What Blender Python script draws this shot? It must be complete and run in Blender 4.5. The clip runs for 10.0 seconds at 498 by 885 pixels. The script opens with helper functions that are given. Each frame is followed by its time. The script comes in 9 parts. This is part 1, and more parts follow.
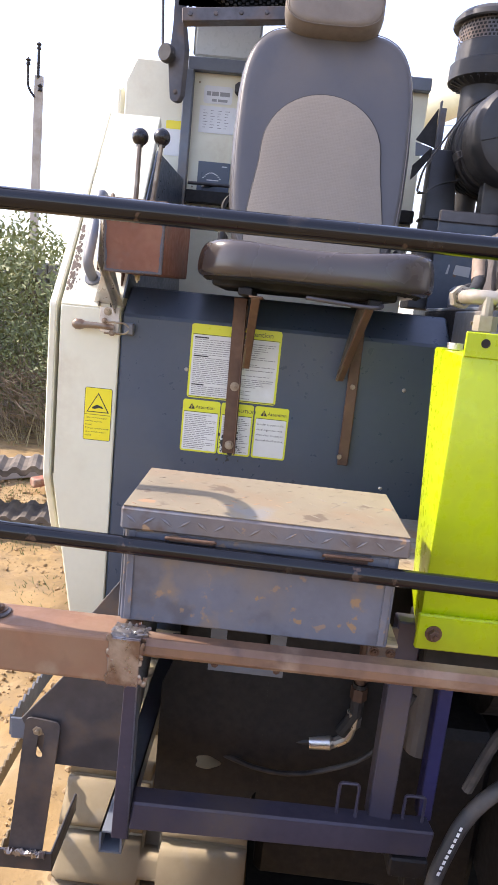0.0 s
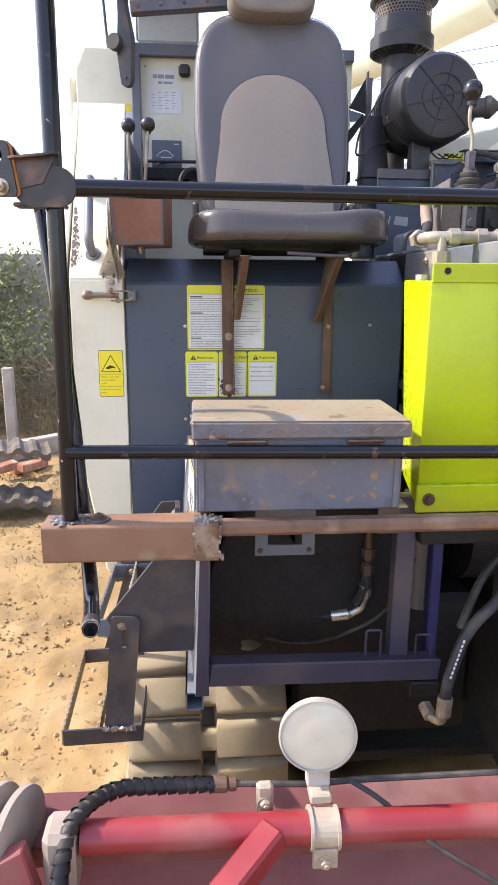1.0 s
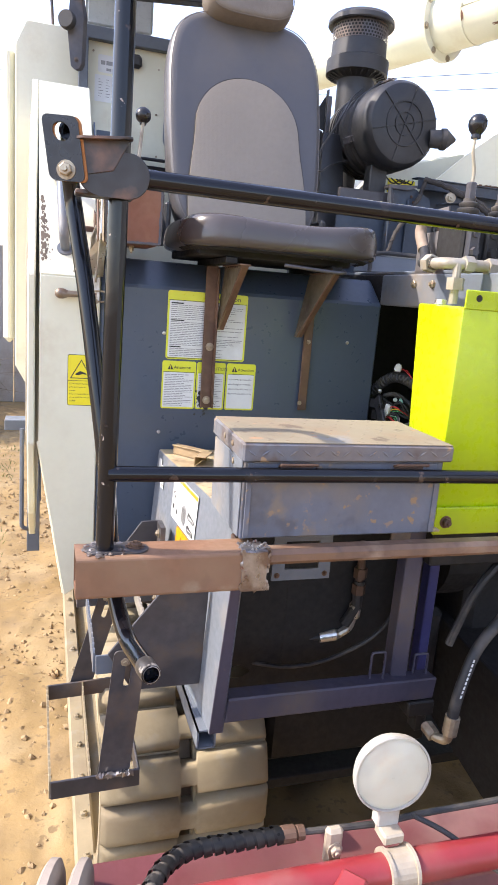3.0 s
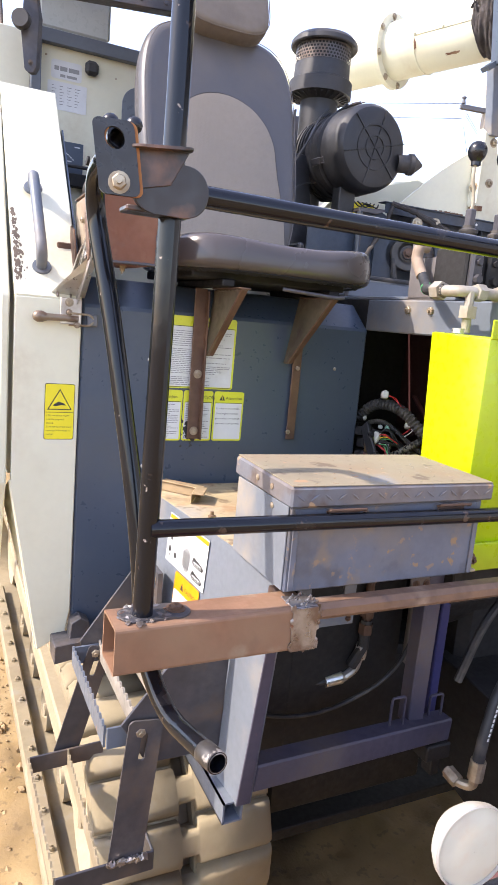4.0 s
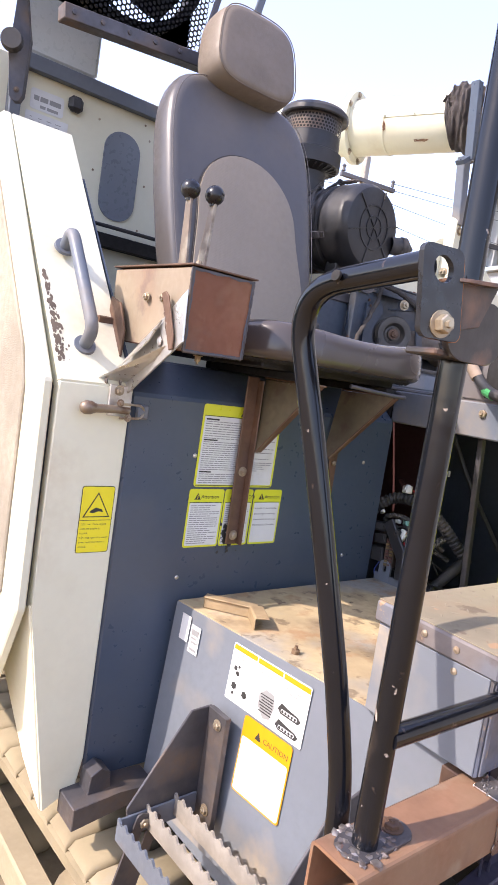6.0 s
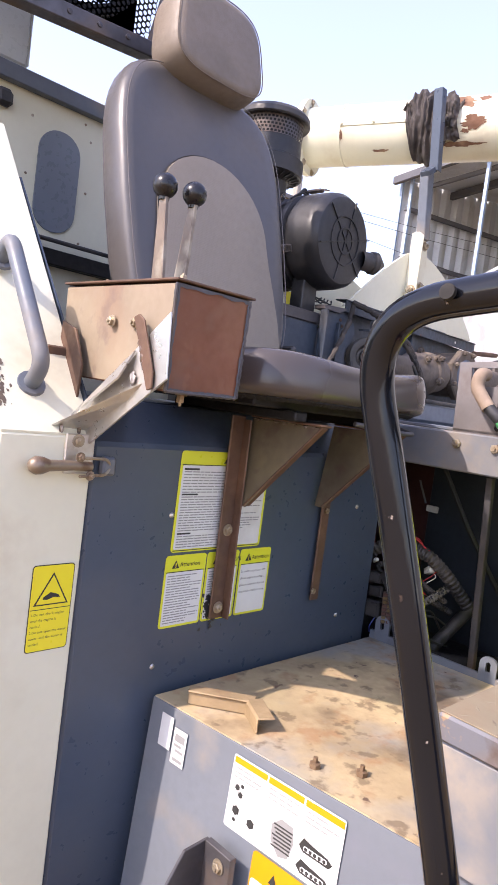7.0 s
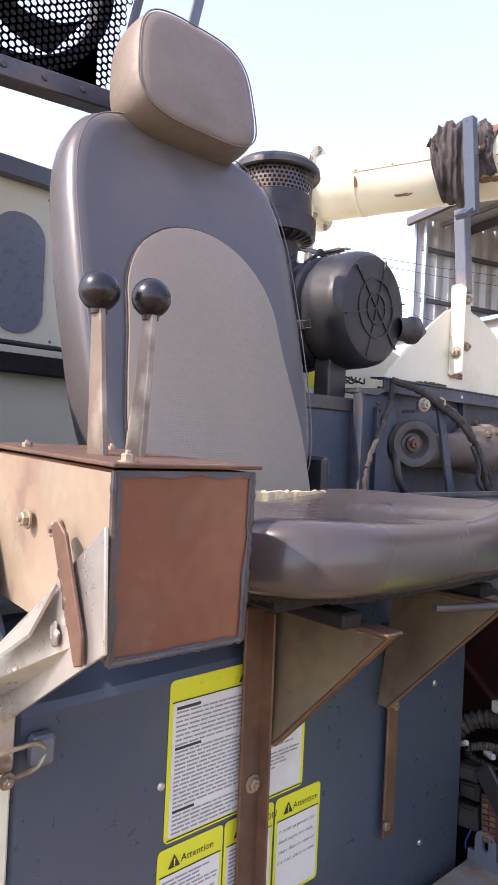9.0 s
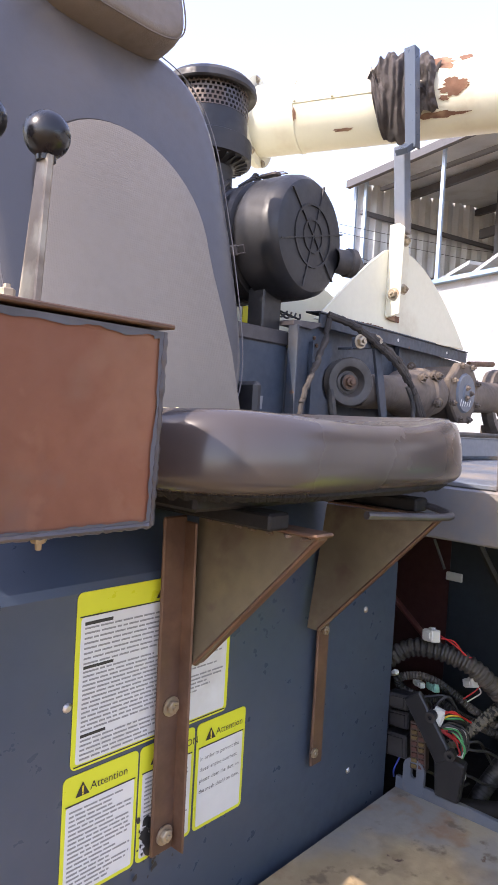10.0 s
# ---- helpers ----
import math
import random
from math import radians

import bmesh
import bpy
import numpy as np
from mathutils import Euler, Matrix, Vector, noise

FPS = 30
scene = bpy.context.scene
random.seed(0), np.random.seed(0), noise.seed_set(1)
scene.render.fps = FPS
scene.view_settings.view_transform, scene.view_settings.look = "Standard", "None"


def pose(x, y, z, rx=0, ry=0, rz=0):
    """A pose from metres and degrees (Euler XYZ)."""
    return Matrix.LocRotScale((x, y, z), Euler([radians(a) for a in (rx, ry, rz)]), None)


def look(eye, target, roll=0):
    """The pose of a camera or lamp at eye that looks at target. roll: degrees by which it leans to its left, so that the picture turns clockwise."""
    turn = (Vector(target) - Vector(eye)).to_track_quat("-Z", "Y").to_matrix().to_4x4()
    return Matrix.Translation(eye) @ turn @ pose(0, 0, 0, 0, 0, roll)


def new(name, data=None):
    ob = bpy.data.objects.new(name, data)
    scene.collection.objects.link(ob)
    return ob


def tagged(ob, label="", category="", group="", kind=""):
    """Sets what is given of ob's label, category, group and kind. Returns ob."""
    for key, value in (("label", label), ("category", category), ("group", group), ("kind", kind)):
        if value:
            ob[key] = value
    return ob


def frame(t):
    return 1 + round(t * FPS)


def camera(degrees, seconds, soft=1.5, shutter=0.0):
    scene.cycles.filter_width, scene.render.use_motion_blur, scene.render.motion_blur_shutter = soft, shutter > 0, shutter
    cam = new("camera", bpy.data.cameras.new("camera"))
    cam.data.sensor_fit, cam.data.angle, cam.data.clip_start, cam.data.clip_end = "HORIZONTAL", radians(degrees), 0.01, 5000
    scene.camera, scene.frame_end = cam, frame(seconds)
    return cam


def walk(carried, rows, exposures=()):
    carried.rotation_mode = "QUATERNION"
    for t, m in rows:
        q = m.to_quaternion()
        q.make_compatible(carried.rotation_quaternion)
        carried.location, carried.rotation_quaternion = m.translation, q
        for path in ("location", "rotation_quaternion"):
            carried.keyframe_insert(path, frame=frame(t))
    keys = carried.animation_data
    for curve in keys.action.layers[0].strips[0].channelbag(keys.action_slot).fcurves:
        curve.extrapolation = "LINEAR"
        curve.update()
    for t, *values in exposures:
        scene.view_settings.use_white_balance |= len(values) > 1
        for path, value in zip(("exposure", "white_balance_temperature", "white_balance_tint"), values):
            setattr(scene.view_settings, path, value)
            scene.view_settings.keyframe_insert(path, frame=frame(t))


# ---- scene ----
K = 0.9            # metres per plan unit
cam = camera(41.5, 10.0)
PATH = [
    (0, (-0.022, 0.011, 1.736), (-0.065, 1.972, 1.345), 5.8),
    (0.5, (-0.109, -0.141, 1.722), (-0.065, 1.818, 1.322), 0.3),
    (1, (-0.21, -0.291, 1.69), (-0.05, 1.648, 1.227), 0.4),
    (1.5, (-0.244, -0.31, 1.657), (0.02, 1.611, 1.17), 3.6),
    (2, (-0.292, -0.211, 1.647), (0.07, 1.697, 1.169), 3.3),
    (2.2, (-0.326, -0.181, 1.658), (0.05, 1.733, 1.218), 3.7),
    (3.3, (-0.641, -0.126, 1.69), (0.029, 1.707, 1.251), 5.8),
    (3.5, (-0.691, -0.096, 1.686), (0.017, 1.717, 1.223), 7.2),
    (4, (-0.724, 0.044, 1.693), (0.123, 1.819, 1.331), 5.1),
    (4.5, (-0.795, 0.17, 1.716), (0.088, 1.936, 1.396), 7.7),
    (5, (-0.928, 0.262, 1.727), (0.153, 1.927, 1.487), 6.3),
    (5.5, (-1.052, 0.365, 1.748), (0.161, 1.934, 1.489), 7.5),
    (5.7, (-1.076, 0.407, 1.759), (0.149, 1.971, 1.521), 8.7),
    (6.8, (-0.986, 0.748, 1.792), (0.36, 2.222, 1.666), 6.4),
    (7, (-0.978, 0.778, 1.795), (0.426, 2.197, 1.67), 7.4),
    (7.5, (-0.942, 0.892, 1.809), (0.607, 2.141, 1.608), 7.3),
    (8, (-0.912, 0.987, 1.858), (0.686, 2.173, 1.658), 5.6),
    (8.5, (-0.788, 1.036, 1.932), (0.64, 2.436, 1.888), 3.5),
    (9, (-0.679, 1.08, 1.967), (0.651, 2.574, 1.978), 2.7),
    (9.5, (-0.624, 1.112, 1.929), (0.734, 2.58, 1.89), 2.6),
    (10, (-0.611, 1.118, 1.882), (0.855, 2.477, 1.809), 3.2),
]
path = [(t, look(eye, target, roll)) for t, eye, target, roll in PATH]
walk(cam, path, exposures=[(0.0, 1.57, 7180, 18), (2.0, 1.61, 7080, 14), (3.5, 1.65, 7030, 15), (4.5, 1.65, 7080, 17), (5.5, 1.57, 7030, 18), (7.0, 1.39, 7080, 23), (8.5, 1.51, 7080, 23), (9.0, 1.49, 7130, 23), (10.0, 1.64, 7130, 20)])

# ---- light ----
SUN_DIR = Vector((-0.72, 0.145, 0.68)).normalized()
world = bpy.data.worlds.new("sky")
world.use_nodes = True
scene.world = world
wn = world.node_tree.nodes
wn.clear()
sky = wn.new("ShaderNodeTexSky")
sky.sky_type = "NISHITA"
sky.sun_disc = False
sky.sun_elevation = math.asin(SUN_DIR.z)
sky.sun_rotation = math.atan2(SUN_DIR.x, SUN_DIR.y)
sky.air_density, sky.dust_density, sky.ozone_density = 1.0, 1.0, 2.0
bg = wn.new("ShaderNodeBackground")
bg.inputs["Strength"].default_value = 0.15
wout = wn.new("ShaderNodeOutputWorld")
haze = wn.new("ShaderNodeMix")      # thin white haze over the whole sky
haze.data_type, haze.blend_type = "RGBA", "ADD"
haze.inputs[0].default_value = 1.0
haze.inputs[7].default_value = (0.86, 0.875, 1.42, 1)
world.node_tree.links.new(sky.outputs[0], haze.inputs[6])
world.node_tree.links.new(haze.outputs[2], bg.inputs[0])
world.node_tree.links.new(bg.outputs[0], wout.inputs[0])
sun_data = bpy.data.lights.new("sun", "SUN")
sun_data.energy, sun_data.angle, sun_data.color = 2.45, radians(0.6), (1.0, 0.96, 0.90)
sun = new("sun", sun_data)
sun.matrix_world = look(SUN_DIR * 30, (0, 0, 0))

# ---- helpers for materials ----


def surf(name, col, rough=0.5, metal=0.0, var=0.15, scale=6.0, dust=None, dust_amt=0.0, chip=None, chip_at=0.7, chip_scale=14.0,
         bump=0.15, bump_scale=90.0, fine=60.0, streak=1.0, coat=0.0, spec=0.5, patches=()):
    """Painted or bare surface: tint varied at two scales, dust in patches, chips, fine relief."""
    m = bpy.data.materials.new(name)
    m.use_nodes = True
    nt = m.node_tree
    n, l = nt.nodes, nt.links
    b = n["Principled BSDF"]
    tc = n.new("ShaderNodeTexCoord")
    mp = n.new("ShaderNodeMapping")
    mp.inputs["Scale"].default_value = (1, 1, streak)
    l.new(tc.outputs["Object"], mp.inputs[0])
    info = n.new("ShaderNodeObjectInfo")
    add = n.new("ShaderNodeVectorMath")
    add.operation = "ADD"
    mul = n.new("ShaderNodeMath")
    mul.operation = "MULTIPLY"
    mul.inputs[1].default_value = 7.0
    l.new(info.outputs["Random"], mul.inputs[0])
    l.new(mp.outputs[0], add.inputs[0])
    l.new(mul.outputs[0], add.inputs[1])

    def noise_tex(s, detail=4.0):
        t = n.new("ShaderNodeTexNoise")
        t.inputs["Scale"].default_value = s
        t.inputs["Detail"].default_value = detail
        l.new(add.outputs[0], t.inputs["Vector"])
        return t.outputs["Fac"]

    def ramp(src, lo, hi, a=0.0, z=1.0):
        r = n.new("ShaderNodeMapRange")
        r.inputs[1].default_value, r.inputs[2].default_value = lo, hi
        r.inputs[3].default_value, r.inputs[4].default_value = a, z
        l.new(src, r.inputs[0])
        return r.outputs[0]

    def mixc(fac, a, c, mode="MIX"):
        x = n.new("ShaderNodeMix")
        x.data_type, x.blend_type = "RGBA", mode
        for sock, v in ((x.inputs[0], fac), (x.inputs[6], a), (x.inputs[7], c)):
            if isinstance(v, (int, float)):
                sock.default_value = v
            elif isinstance(v, tuple):
                sock.default_value = (*v, 1)
            else:
                l.new(v, sock)
        return x.outputs[2]

    big, small = noise_tex(scale), noise_tex(fine, 6.0)
    low = tuple(c * (1 - var) for c in col)
    high = tuple(min(1, c * (1 + var)) for c in col)
    c = mixc(ramp(big, 0.3, 0.7), low, high)
    c = mixc(ramp(small, 0.35, 0.75, 0.0, 0.5), c, tuple(v * (1 - var) for v in col))
    r_val = ramp(small, 0.3, 0.7, max(0.05, rough - 0.08), min(1, rough + 0.1))
    if dust:
        mask = ramp(noise_tex(scale * 0.7 + 1.3, 8.0), 0.62 - 0.45 * dust_amt, 0.85 - 0.35 * dust_amt)
        mk = n.new("ShaderNodeMath")
        mk.operation = "MULTIPLY"
        l.new(mask, mk.inputs[0])
        l.new(ramp(small, 0.3, 0.6, 0.5, 1.0), mk.inputs[1])
        c = mixc(mk.outputs[0], c, dust)
        rr = n.new("ShaderNodeMix")
        l.new(mk.outputs[0], rr.inputs[0])
        l.new(r_val, rr.inputs[2])
        rr.inputs[3].default_value = 0.9
        r_val = rr.outputs[0]
    for pc_, lo, hi, ps, amt in patches:     # worn or stained areas with a ragged edge
        c = mixc(ramp(noise_tex(ps, 9.0), lo, hi, 0.0, amt), c, pc_)
    if chip:
        cm = ramp(noise_tex(chip_scale, 10.0), chip_at, chip_at + 0.03)
        c = mixc(cm, c, chip)
    l.new(c, b.inputs["Base Color"])
    l.new(r_val, b.inputs["Roughness"])
    b.inputs["Metallic"].default_value = metal
    b.inputs["Coat Weight"].default_value = coat
    b.inputs["Specular IOR Level"].default_value = spec
    if bump:
        bp = n.new("ShaderNodeBump")
        bp.inputs["Strength"].default_value = bump
        bp.inputs["Distance"].default_value = 0.002
        l.new(noise_tex(bump_scale, 6.0), bp.inputs["Height"])
        l.new(bp.outputs[0], b.inputs["Normal"])
    return m


DUST = (0.46, 0.36, 0.24)
CREAM = surf("cream_paint", (0.70, 0.68, 0.53), 0.42, var=0.05, scale=3, dust=(0.55, 0.47, 0.33), dust_amt=0.12, chip=(0.07, 0.05, 0.04), chip_at=0.77, bump=0.06, bump_scale=60, patches=(((0.60, 0.55, 0.38), 0.5, 0.75, 1.7, 0.5),))
SLATE = surf("slate_paint", (0.054, 0.074, 0.107), 0.34, var=0.10, scale=3, dust=(0.092, 0.10, 0.112), dust_amt=0.15, bump=0.05, bump_scale=40, patches=(((0.085, 0.095, 0.105), 0.48, 0.8, 2.6, 0.35), ((0.045, 0.058, 0.080), 0.55, 0.75, 1.8, 0.5)))
GREY = surf("grey_paint", (0.118, 0.137, 0.166), 0.45, var=0.12, scale=5, dust=(0.28, 0.235, 0.18), dust_amt=0.22, chip=(0.22, 0.12, 0.07), chip_at=0.74, bump=0.08, patches=(((0.19, 0.15, 0.11), 0.58, 0.72, 7.0, 0.6),))
PALE = surf("pale_grey_paint", (0.152, 0.170, 0.196), 0.45, var=0.08, scale=4, dust=DUST, dust_amt=0.1, bump=0.06, patches=(((0.30, 0.25, 0.19), 0.58, 0.75, 5.0, 0.55), ((0.16, 0.17, 0.2), 0.6, 0.7, 12.0, 0.5)))
BOXSTEEL = surf("toolbox_steel", (0.118, 0.132, 0.170), 0.42, var=0.18, scale=9, dust=(0.20, 0.165, 0.13), dust_amt=0.22, chip=(0.26, 0.17, 0.095), chip_at=0.69, chip_scale=34, bump=0.15, patches=(((0.20, 0.16, 0.12), 0.50, 0.66, 6.5, 0.55), ((0.065, 0.066, 0.078), 0.56, 0.66, 14.0, 0.6), ((0.24, 0.17, 0.10), 0.58, 0.68, 17.0, 0.45), ((0.30, 0.19, 0.10), 0.62, 0.66, 38.0, 0.6)))
TREAD = surf("rusty_tread_plate", (0.43, 0.32, 0.185), 0.75, var=0.3, scale=6, dust=(0.42, 0.335, 0.195), dust_amt=0.38, chip=(0.12, 0.07, 0.045), chip_at=0.68, chip_scale=20, bump=0.5, bump_scale=70, patches=(((0.23, 0.25, 0.26), 0.51, 0.62, 3.2, 0.7), ((0.46, 0.37, 0.21), 0.52, 0.64, 4.2, 0.75), ((0.10, 0.062, 0.038), 0.51, 0.66, 6.5, 0.75), ((0.32, 0.17, 0.08), 0.55, 0.66, 15.0, 0.6), ((0.10, 0.065, 0.04), 0.58, 0.66, 28.0, 0.6)))
LIDTOP = surf("dusty_lid", (0.215, 0.175, 0.118), 0.8, var=0.2, scale=7, dust=(0.25, 0.21, 0.14), dust_amt=0.5, chip=(0.33, 0.20, 0.11), chip_at=0.66, bump=0.35, bump_scale=60, patches=(((0.24, 0.16, 0.095), 0.53, 0.66, 5.0, 0.75), ((0.20, 0.20, 0.20), 0.57, 0.66, 7.0, 0.7), ((0.10, 0.07, 0.05), 0.62, 0.68, 19.0, 0.7)))
PRIMER = surf("red_oxide_primer", (0.195, 0.072, 0.037), 0.6, var=0.2, scale=7, dust=(0.25, 0.18, 0.125), dust_amt=0.30, chip=(0.10, 0.075, 0.07), chip_at=0.74, bump=0.12, patches=(((0.29, 0.165, 0.09), 0.50, 0.70, 4.5, 0.6), ((0.13, 0.075, 0.06), 0.58, 0.68, 9.0, 0.6), ((0.21, 0.09, 0.05), 0.6, 0.66, 24.0, 0.6)))
TUBEBROWN = surf("primed_tube", (0.235, 0.122, 0.070), 0.5, var=0.2, scale=8, dust=(0.25, 0.155, 0.09), dust_amt=0.35, chip=(0.09, 0.07, 0.065), chip_at=0.71, chip_scale=10, bump=0.12, patches=(((0.12, 0.068, 0.048), 0.53, 0.66, 7.0, 0.75), ((0.30, 0.235, 0.16), 0.58, 0.7, 13.0, 0.65)))
RUST = surf("rusty_flat_steel", (0.125, 0.068, 0.042), 0.55, metal=0.2, var=0.3, scale=12, dust=(0.10, 0.06, 0.045), dust_amt=0.3, chip=(0.30, 0.17, 0.09), chip_at=0.70, bump=0.25, patches=(((0.20, 0.115, 0.065), 0.56, 0.7, 9.0, 0.7),))
OLIVE = surf("raw_gusset_plate", (0.185, 0.150, 0.095), 0.38, metal=0.25, var=0.25, scale=9, dust=(0.12, 0.09, 0.065), dust_amt=0.35, bump=0.15, patches=(((0.30, 0.24, 0.16), 0.55, 0.7, 6.0, 0.6), ((0.10, 0.06, 0.05), 0.58, 0.66, 11.0, 0.7)))
MILL = surf("mill_scale_steel", (0.085, 0.080, 0.086), 0.42, metal=0.4, var=0.3, scale=9, dust=(0.22, 0.15, 0.10), dust_amt=0.25, chip=(0.30, 0.19, 0.12), chip_at=0.72, bump=0.12, patches=(((0.15, 0.125, 0.11), 0.55, 0.7, 7.0, 0.7),))
BARE = surf("bare_steel", (0.62, 0.60, 0.57), 0.32, metal=0.85, var=0.12, scale=20, dust=(0.45, 0.36, 0.26), dust_amt=0.2, bump=0.1)
ZINC = surf("zinc_bolt", (0.42, 0.36, 0.27), 0.42, metal=0.7, var=0.2, scale=40, dust=(0.28, 0.19, 0.12), dust_amt=0.4, bump=0.1)
WELD = surf("weld_bead", (0.34, 0.31, 0.29), 0.32, metal=0.75, var=0.3, scale=60, chip=(0.24, 0.13, 0.10), chip_at=0.64, chip_scale=40, bump=0.5, bump_scale=120, patches=(((0.15, 0.10, 0.075), 0.46, 0.6, 20.0, 0.85),))
BLACKPIPE = surf("black_gloss_paint", (0.006, 0.007, 0.010), 0.12, var=0.2, scale=8, dust=(0.10, 0.075, 0.06), dust_amt=0.03, chip=(0.40, 0.33, 0.28), chip_at=0.708, chip_scale=46, bump=0.12, bump_scale=30, spec=0.4, patches=(((0.09, 0.062, 0.048), 0.68, 0.72, 34.0, 0.7),))
PLASTIC = surf("black_plastic", (0.018, 0.018, 0.020), 0.44, var=0.2, scale=8, dust=(0.065, 0.060, 0.058), dust_amt=0.38, bump=0.1)
KNOB = surf("black_knob", (0.008, 0.008, 0.010), 0.27, var=0.1, scale=12, bump=0.10, bump_scale=40)
# near black: dark parts, and shade painted into under-body and engine bay
DARK = surf("dark_parts_and_shade", (0.007, 0.006, 0.006), 0.65, metal=0.0, var=0.3, scale=8, dust=(0.013, 0.011, 0.009), dust_amt=0.35, bump=0.3)
RUBBER = surf("black_rubber", (0.024, 0.024, 0.025), 0.55, var=0.2, scale=15, dust=(0.15, 0.125, 0.10), dust_amt=0.35, bump=0.2)
VINYL = surf("seat_vinyl", (0.083, 0.079, 0.081), 0.36, var=0.05, scale=3, dust=(0.15, 0.125, 0.105), dust_amt=0.18, bump=0.10, bump_scale=260, patches=(((0.17, 0.135, 0.10), 0.55, 0.8, 2.2, 0.45),))
CUSHV = surf("worn_cushion_vinyl", (0.070, 0.058, 0.053), 0.26, var=0.08, scale=4, dust=(0.10, 0.085, 0.078), dust_amt=0.05, bump=0, fine=5.0, coat=0.12, patches=(((0.115, 0.095, 0.088), 0.55, 0.75, 3.0, 0.6), ((0.15, 0.055, 0.03), 0.70, 0.73, 16.0, 0.6)))
HEADV = surf("taupe_headrest_vinyl", (0.185, 0.150, 0.118), 0.55, var=0.08, scale=6, dust=(0.11, 0.09, 0.072), dust_amt=0.3, bump=0.25, bump_scale=300, patches=(((0.10, 0.080, 0.062), 0.5, 0.7, 5.0, 0.6),))
PIPING = surf("dark_seam", (0.03, 0.028, 0.028), 0.6, bump=0)
LIME = surf("lime_paint", (0.39, 0.505, 0.004), 0.30, var=0.06, scale=3, dust=(0.36, 0.43, 0.03), dust_amt=0.15, bump=0.05, bump_scale=40, patches=(((0.31, 0.43, 0.008), 0.6, 0.8, 2.0, 0.4),))
REDP = surf("faded_red_paint", (0.27, 0.028, 0.033), 0.36, var=0.2, scale=5, dust=(0.28, 0.14, 0.115), dust_amt=0.35, chip=(0.36, 0.30, 0.28), chip_at=0.70, chip_scale=20, bump=0.1, patches=(((0.36, 0.08, 0.08), 0.5, 0.7, 6.0, 0.6), ((0.30, 0.27, 0.33), 0.58, 0.66, 5.0, 0.75), ((0.17, 0.03, 0.03), 0.6, 0.68, 13.0, 0.6)), streak=0.6)
DUSTYRED = surf("dusty_red_sheet", (0.155, 0.036, 0.038), 0.6, var=0.2, scale=4, dust=(0.20, 0.10, 0.088), dust_amt=0.4, bump=0.15, patches=(((0.36, 0.24, 0.20), 0.55, 0.72, 3.0, 0.6), ((0.12, 0.035, 0.035), 0.58, 0.68, 6.0, 0.6)))
TRACK = surf("dusty_track_rubber", (0.265, 0.215, 0.133), 0.88, var=0.2, scale=7, dust=(0.31, 0.25, 0.155), dust_amt=0.5, chip=(0.17, 0.14, 0.10), chip_at=0.70, chip_scale=12, bump=0.4, bump_scale=40, patches=(((0.22, 0.17, 0.11), 0.55, 0.68, 5.0, 0.7), ((0.26, 0.235, 0.19), 0.58, 0.7, 14.0, 0.6)))
OLDTRACK = surf("old_track_rubber", (0.075, 0.062, 0.050), 0.85, var=0.3, scale=6, dust=(0.19, 0.155, 0.115), dust_amt=0.45, bump=0.4)
YELLOWL = surf("yellow_label", (0.80, 0.68, 0.03), 0.35, var=0.05, bump=0)
LIMEL = surf("lime_label_edge", (0.66, 0.68, 0.04), 0.35, var=0.04, bump=0)
WHITEL = surf("white_label", (0.66, 0.67, 0.66), 0.4, var=0.06, scale=12, dust=(0.45, 0.42, 0.36), dust_amt=0.12, bump=0)
INK = surf("label_ink", (0.03, 0.03, 0.03), 0.5, var=0.05, bump=0)
GREYINK = surf("grey_label_ink", (0.27, 0.27, 0.27), 0.5, var=0.1, bump=0)
AMBERL = surf("amber_label", (0.66, 0.28, 0.005), 0.4, var=0.05, bump=0)
GLASSW = surf("lamp_lens_dusty", (0.54, 0.525, 0.43), 0.35, var=0.08, scale=30, dust=(0.55, 0.45, 0.33), dust_amt=0.3, bump=0.3, bump_scale=40)
HAZE = surf("dusty_acrylic", (0.48, 0.51, 0.49), 0.3, var=0.1, scale=5, bump=0.05, patches=(((0.46, 0.48, 0.46), 0.5, 0.7, 3.0, 0.7),))
CLOTH = surf("grey_rag", (0.135, 0.118, 0.112), 0.95, var=0.35, scale=18, dust=(0.19, 0.165, 0.15), dust_amt=0.3, bump=0.5, bump_scale=160)
CONC = surf("concrete", (0.36, 0.33, 0.29), 0.9, var=0.2, scale=2, dust=(0.25, 0.21, 0.16), dust_amt=0.3, bump=0.4, bump_scale=20)
WHITEWALL = surf("whitewashed_wall", (0.33, 0.345, 0.36), 0.85, var=0.12, scale=1.2, dust=(0.34, 0.34, 0.35), dust_amt=0.25, bump=0.2, bump_scale=8, patches=(((0.17, 0.17, 0.17), 0.56, 0.66, 1.5, 0.6), ((0.28, 0.27, 0.25), 0.56, 0.64, 5.0, 0.6)))
SHEET = surf("corrugated_sheet", (0.50, 0.52, 0.53), 0.5, metal=0.1, var=0.15, scale=1.5, dust=(0.35, 0.33, 0.30), dust_amt=0.2, bump=0.1)
DARKSHED = surf("shed_steel", (0.10, 0.10, 0.11), 0.7, var=0.2, scale=1, bump=0.1)
BLUEP = surf("blue_paint", (0.24, 0.38, 0.55), 0.6, var=0.2, scale=4, bump=0.05, patches=(((0.45, 0.46, 0.45), 0.5, 0.62, 3.0, 0.8),))
BRICKM = surf("brick", (0.34, 0.13, 0.08), 0.9, var=0.25, scale=10, dust=(0.5, 0.4, 0.3), dust_amt=0.35, bump=0.4)
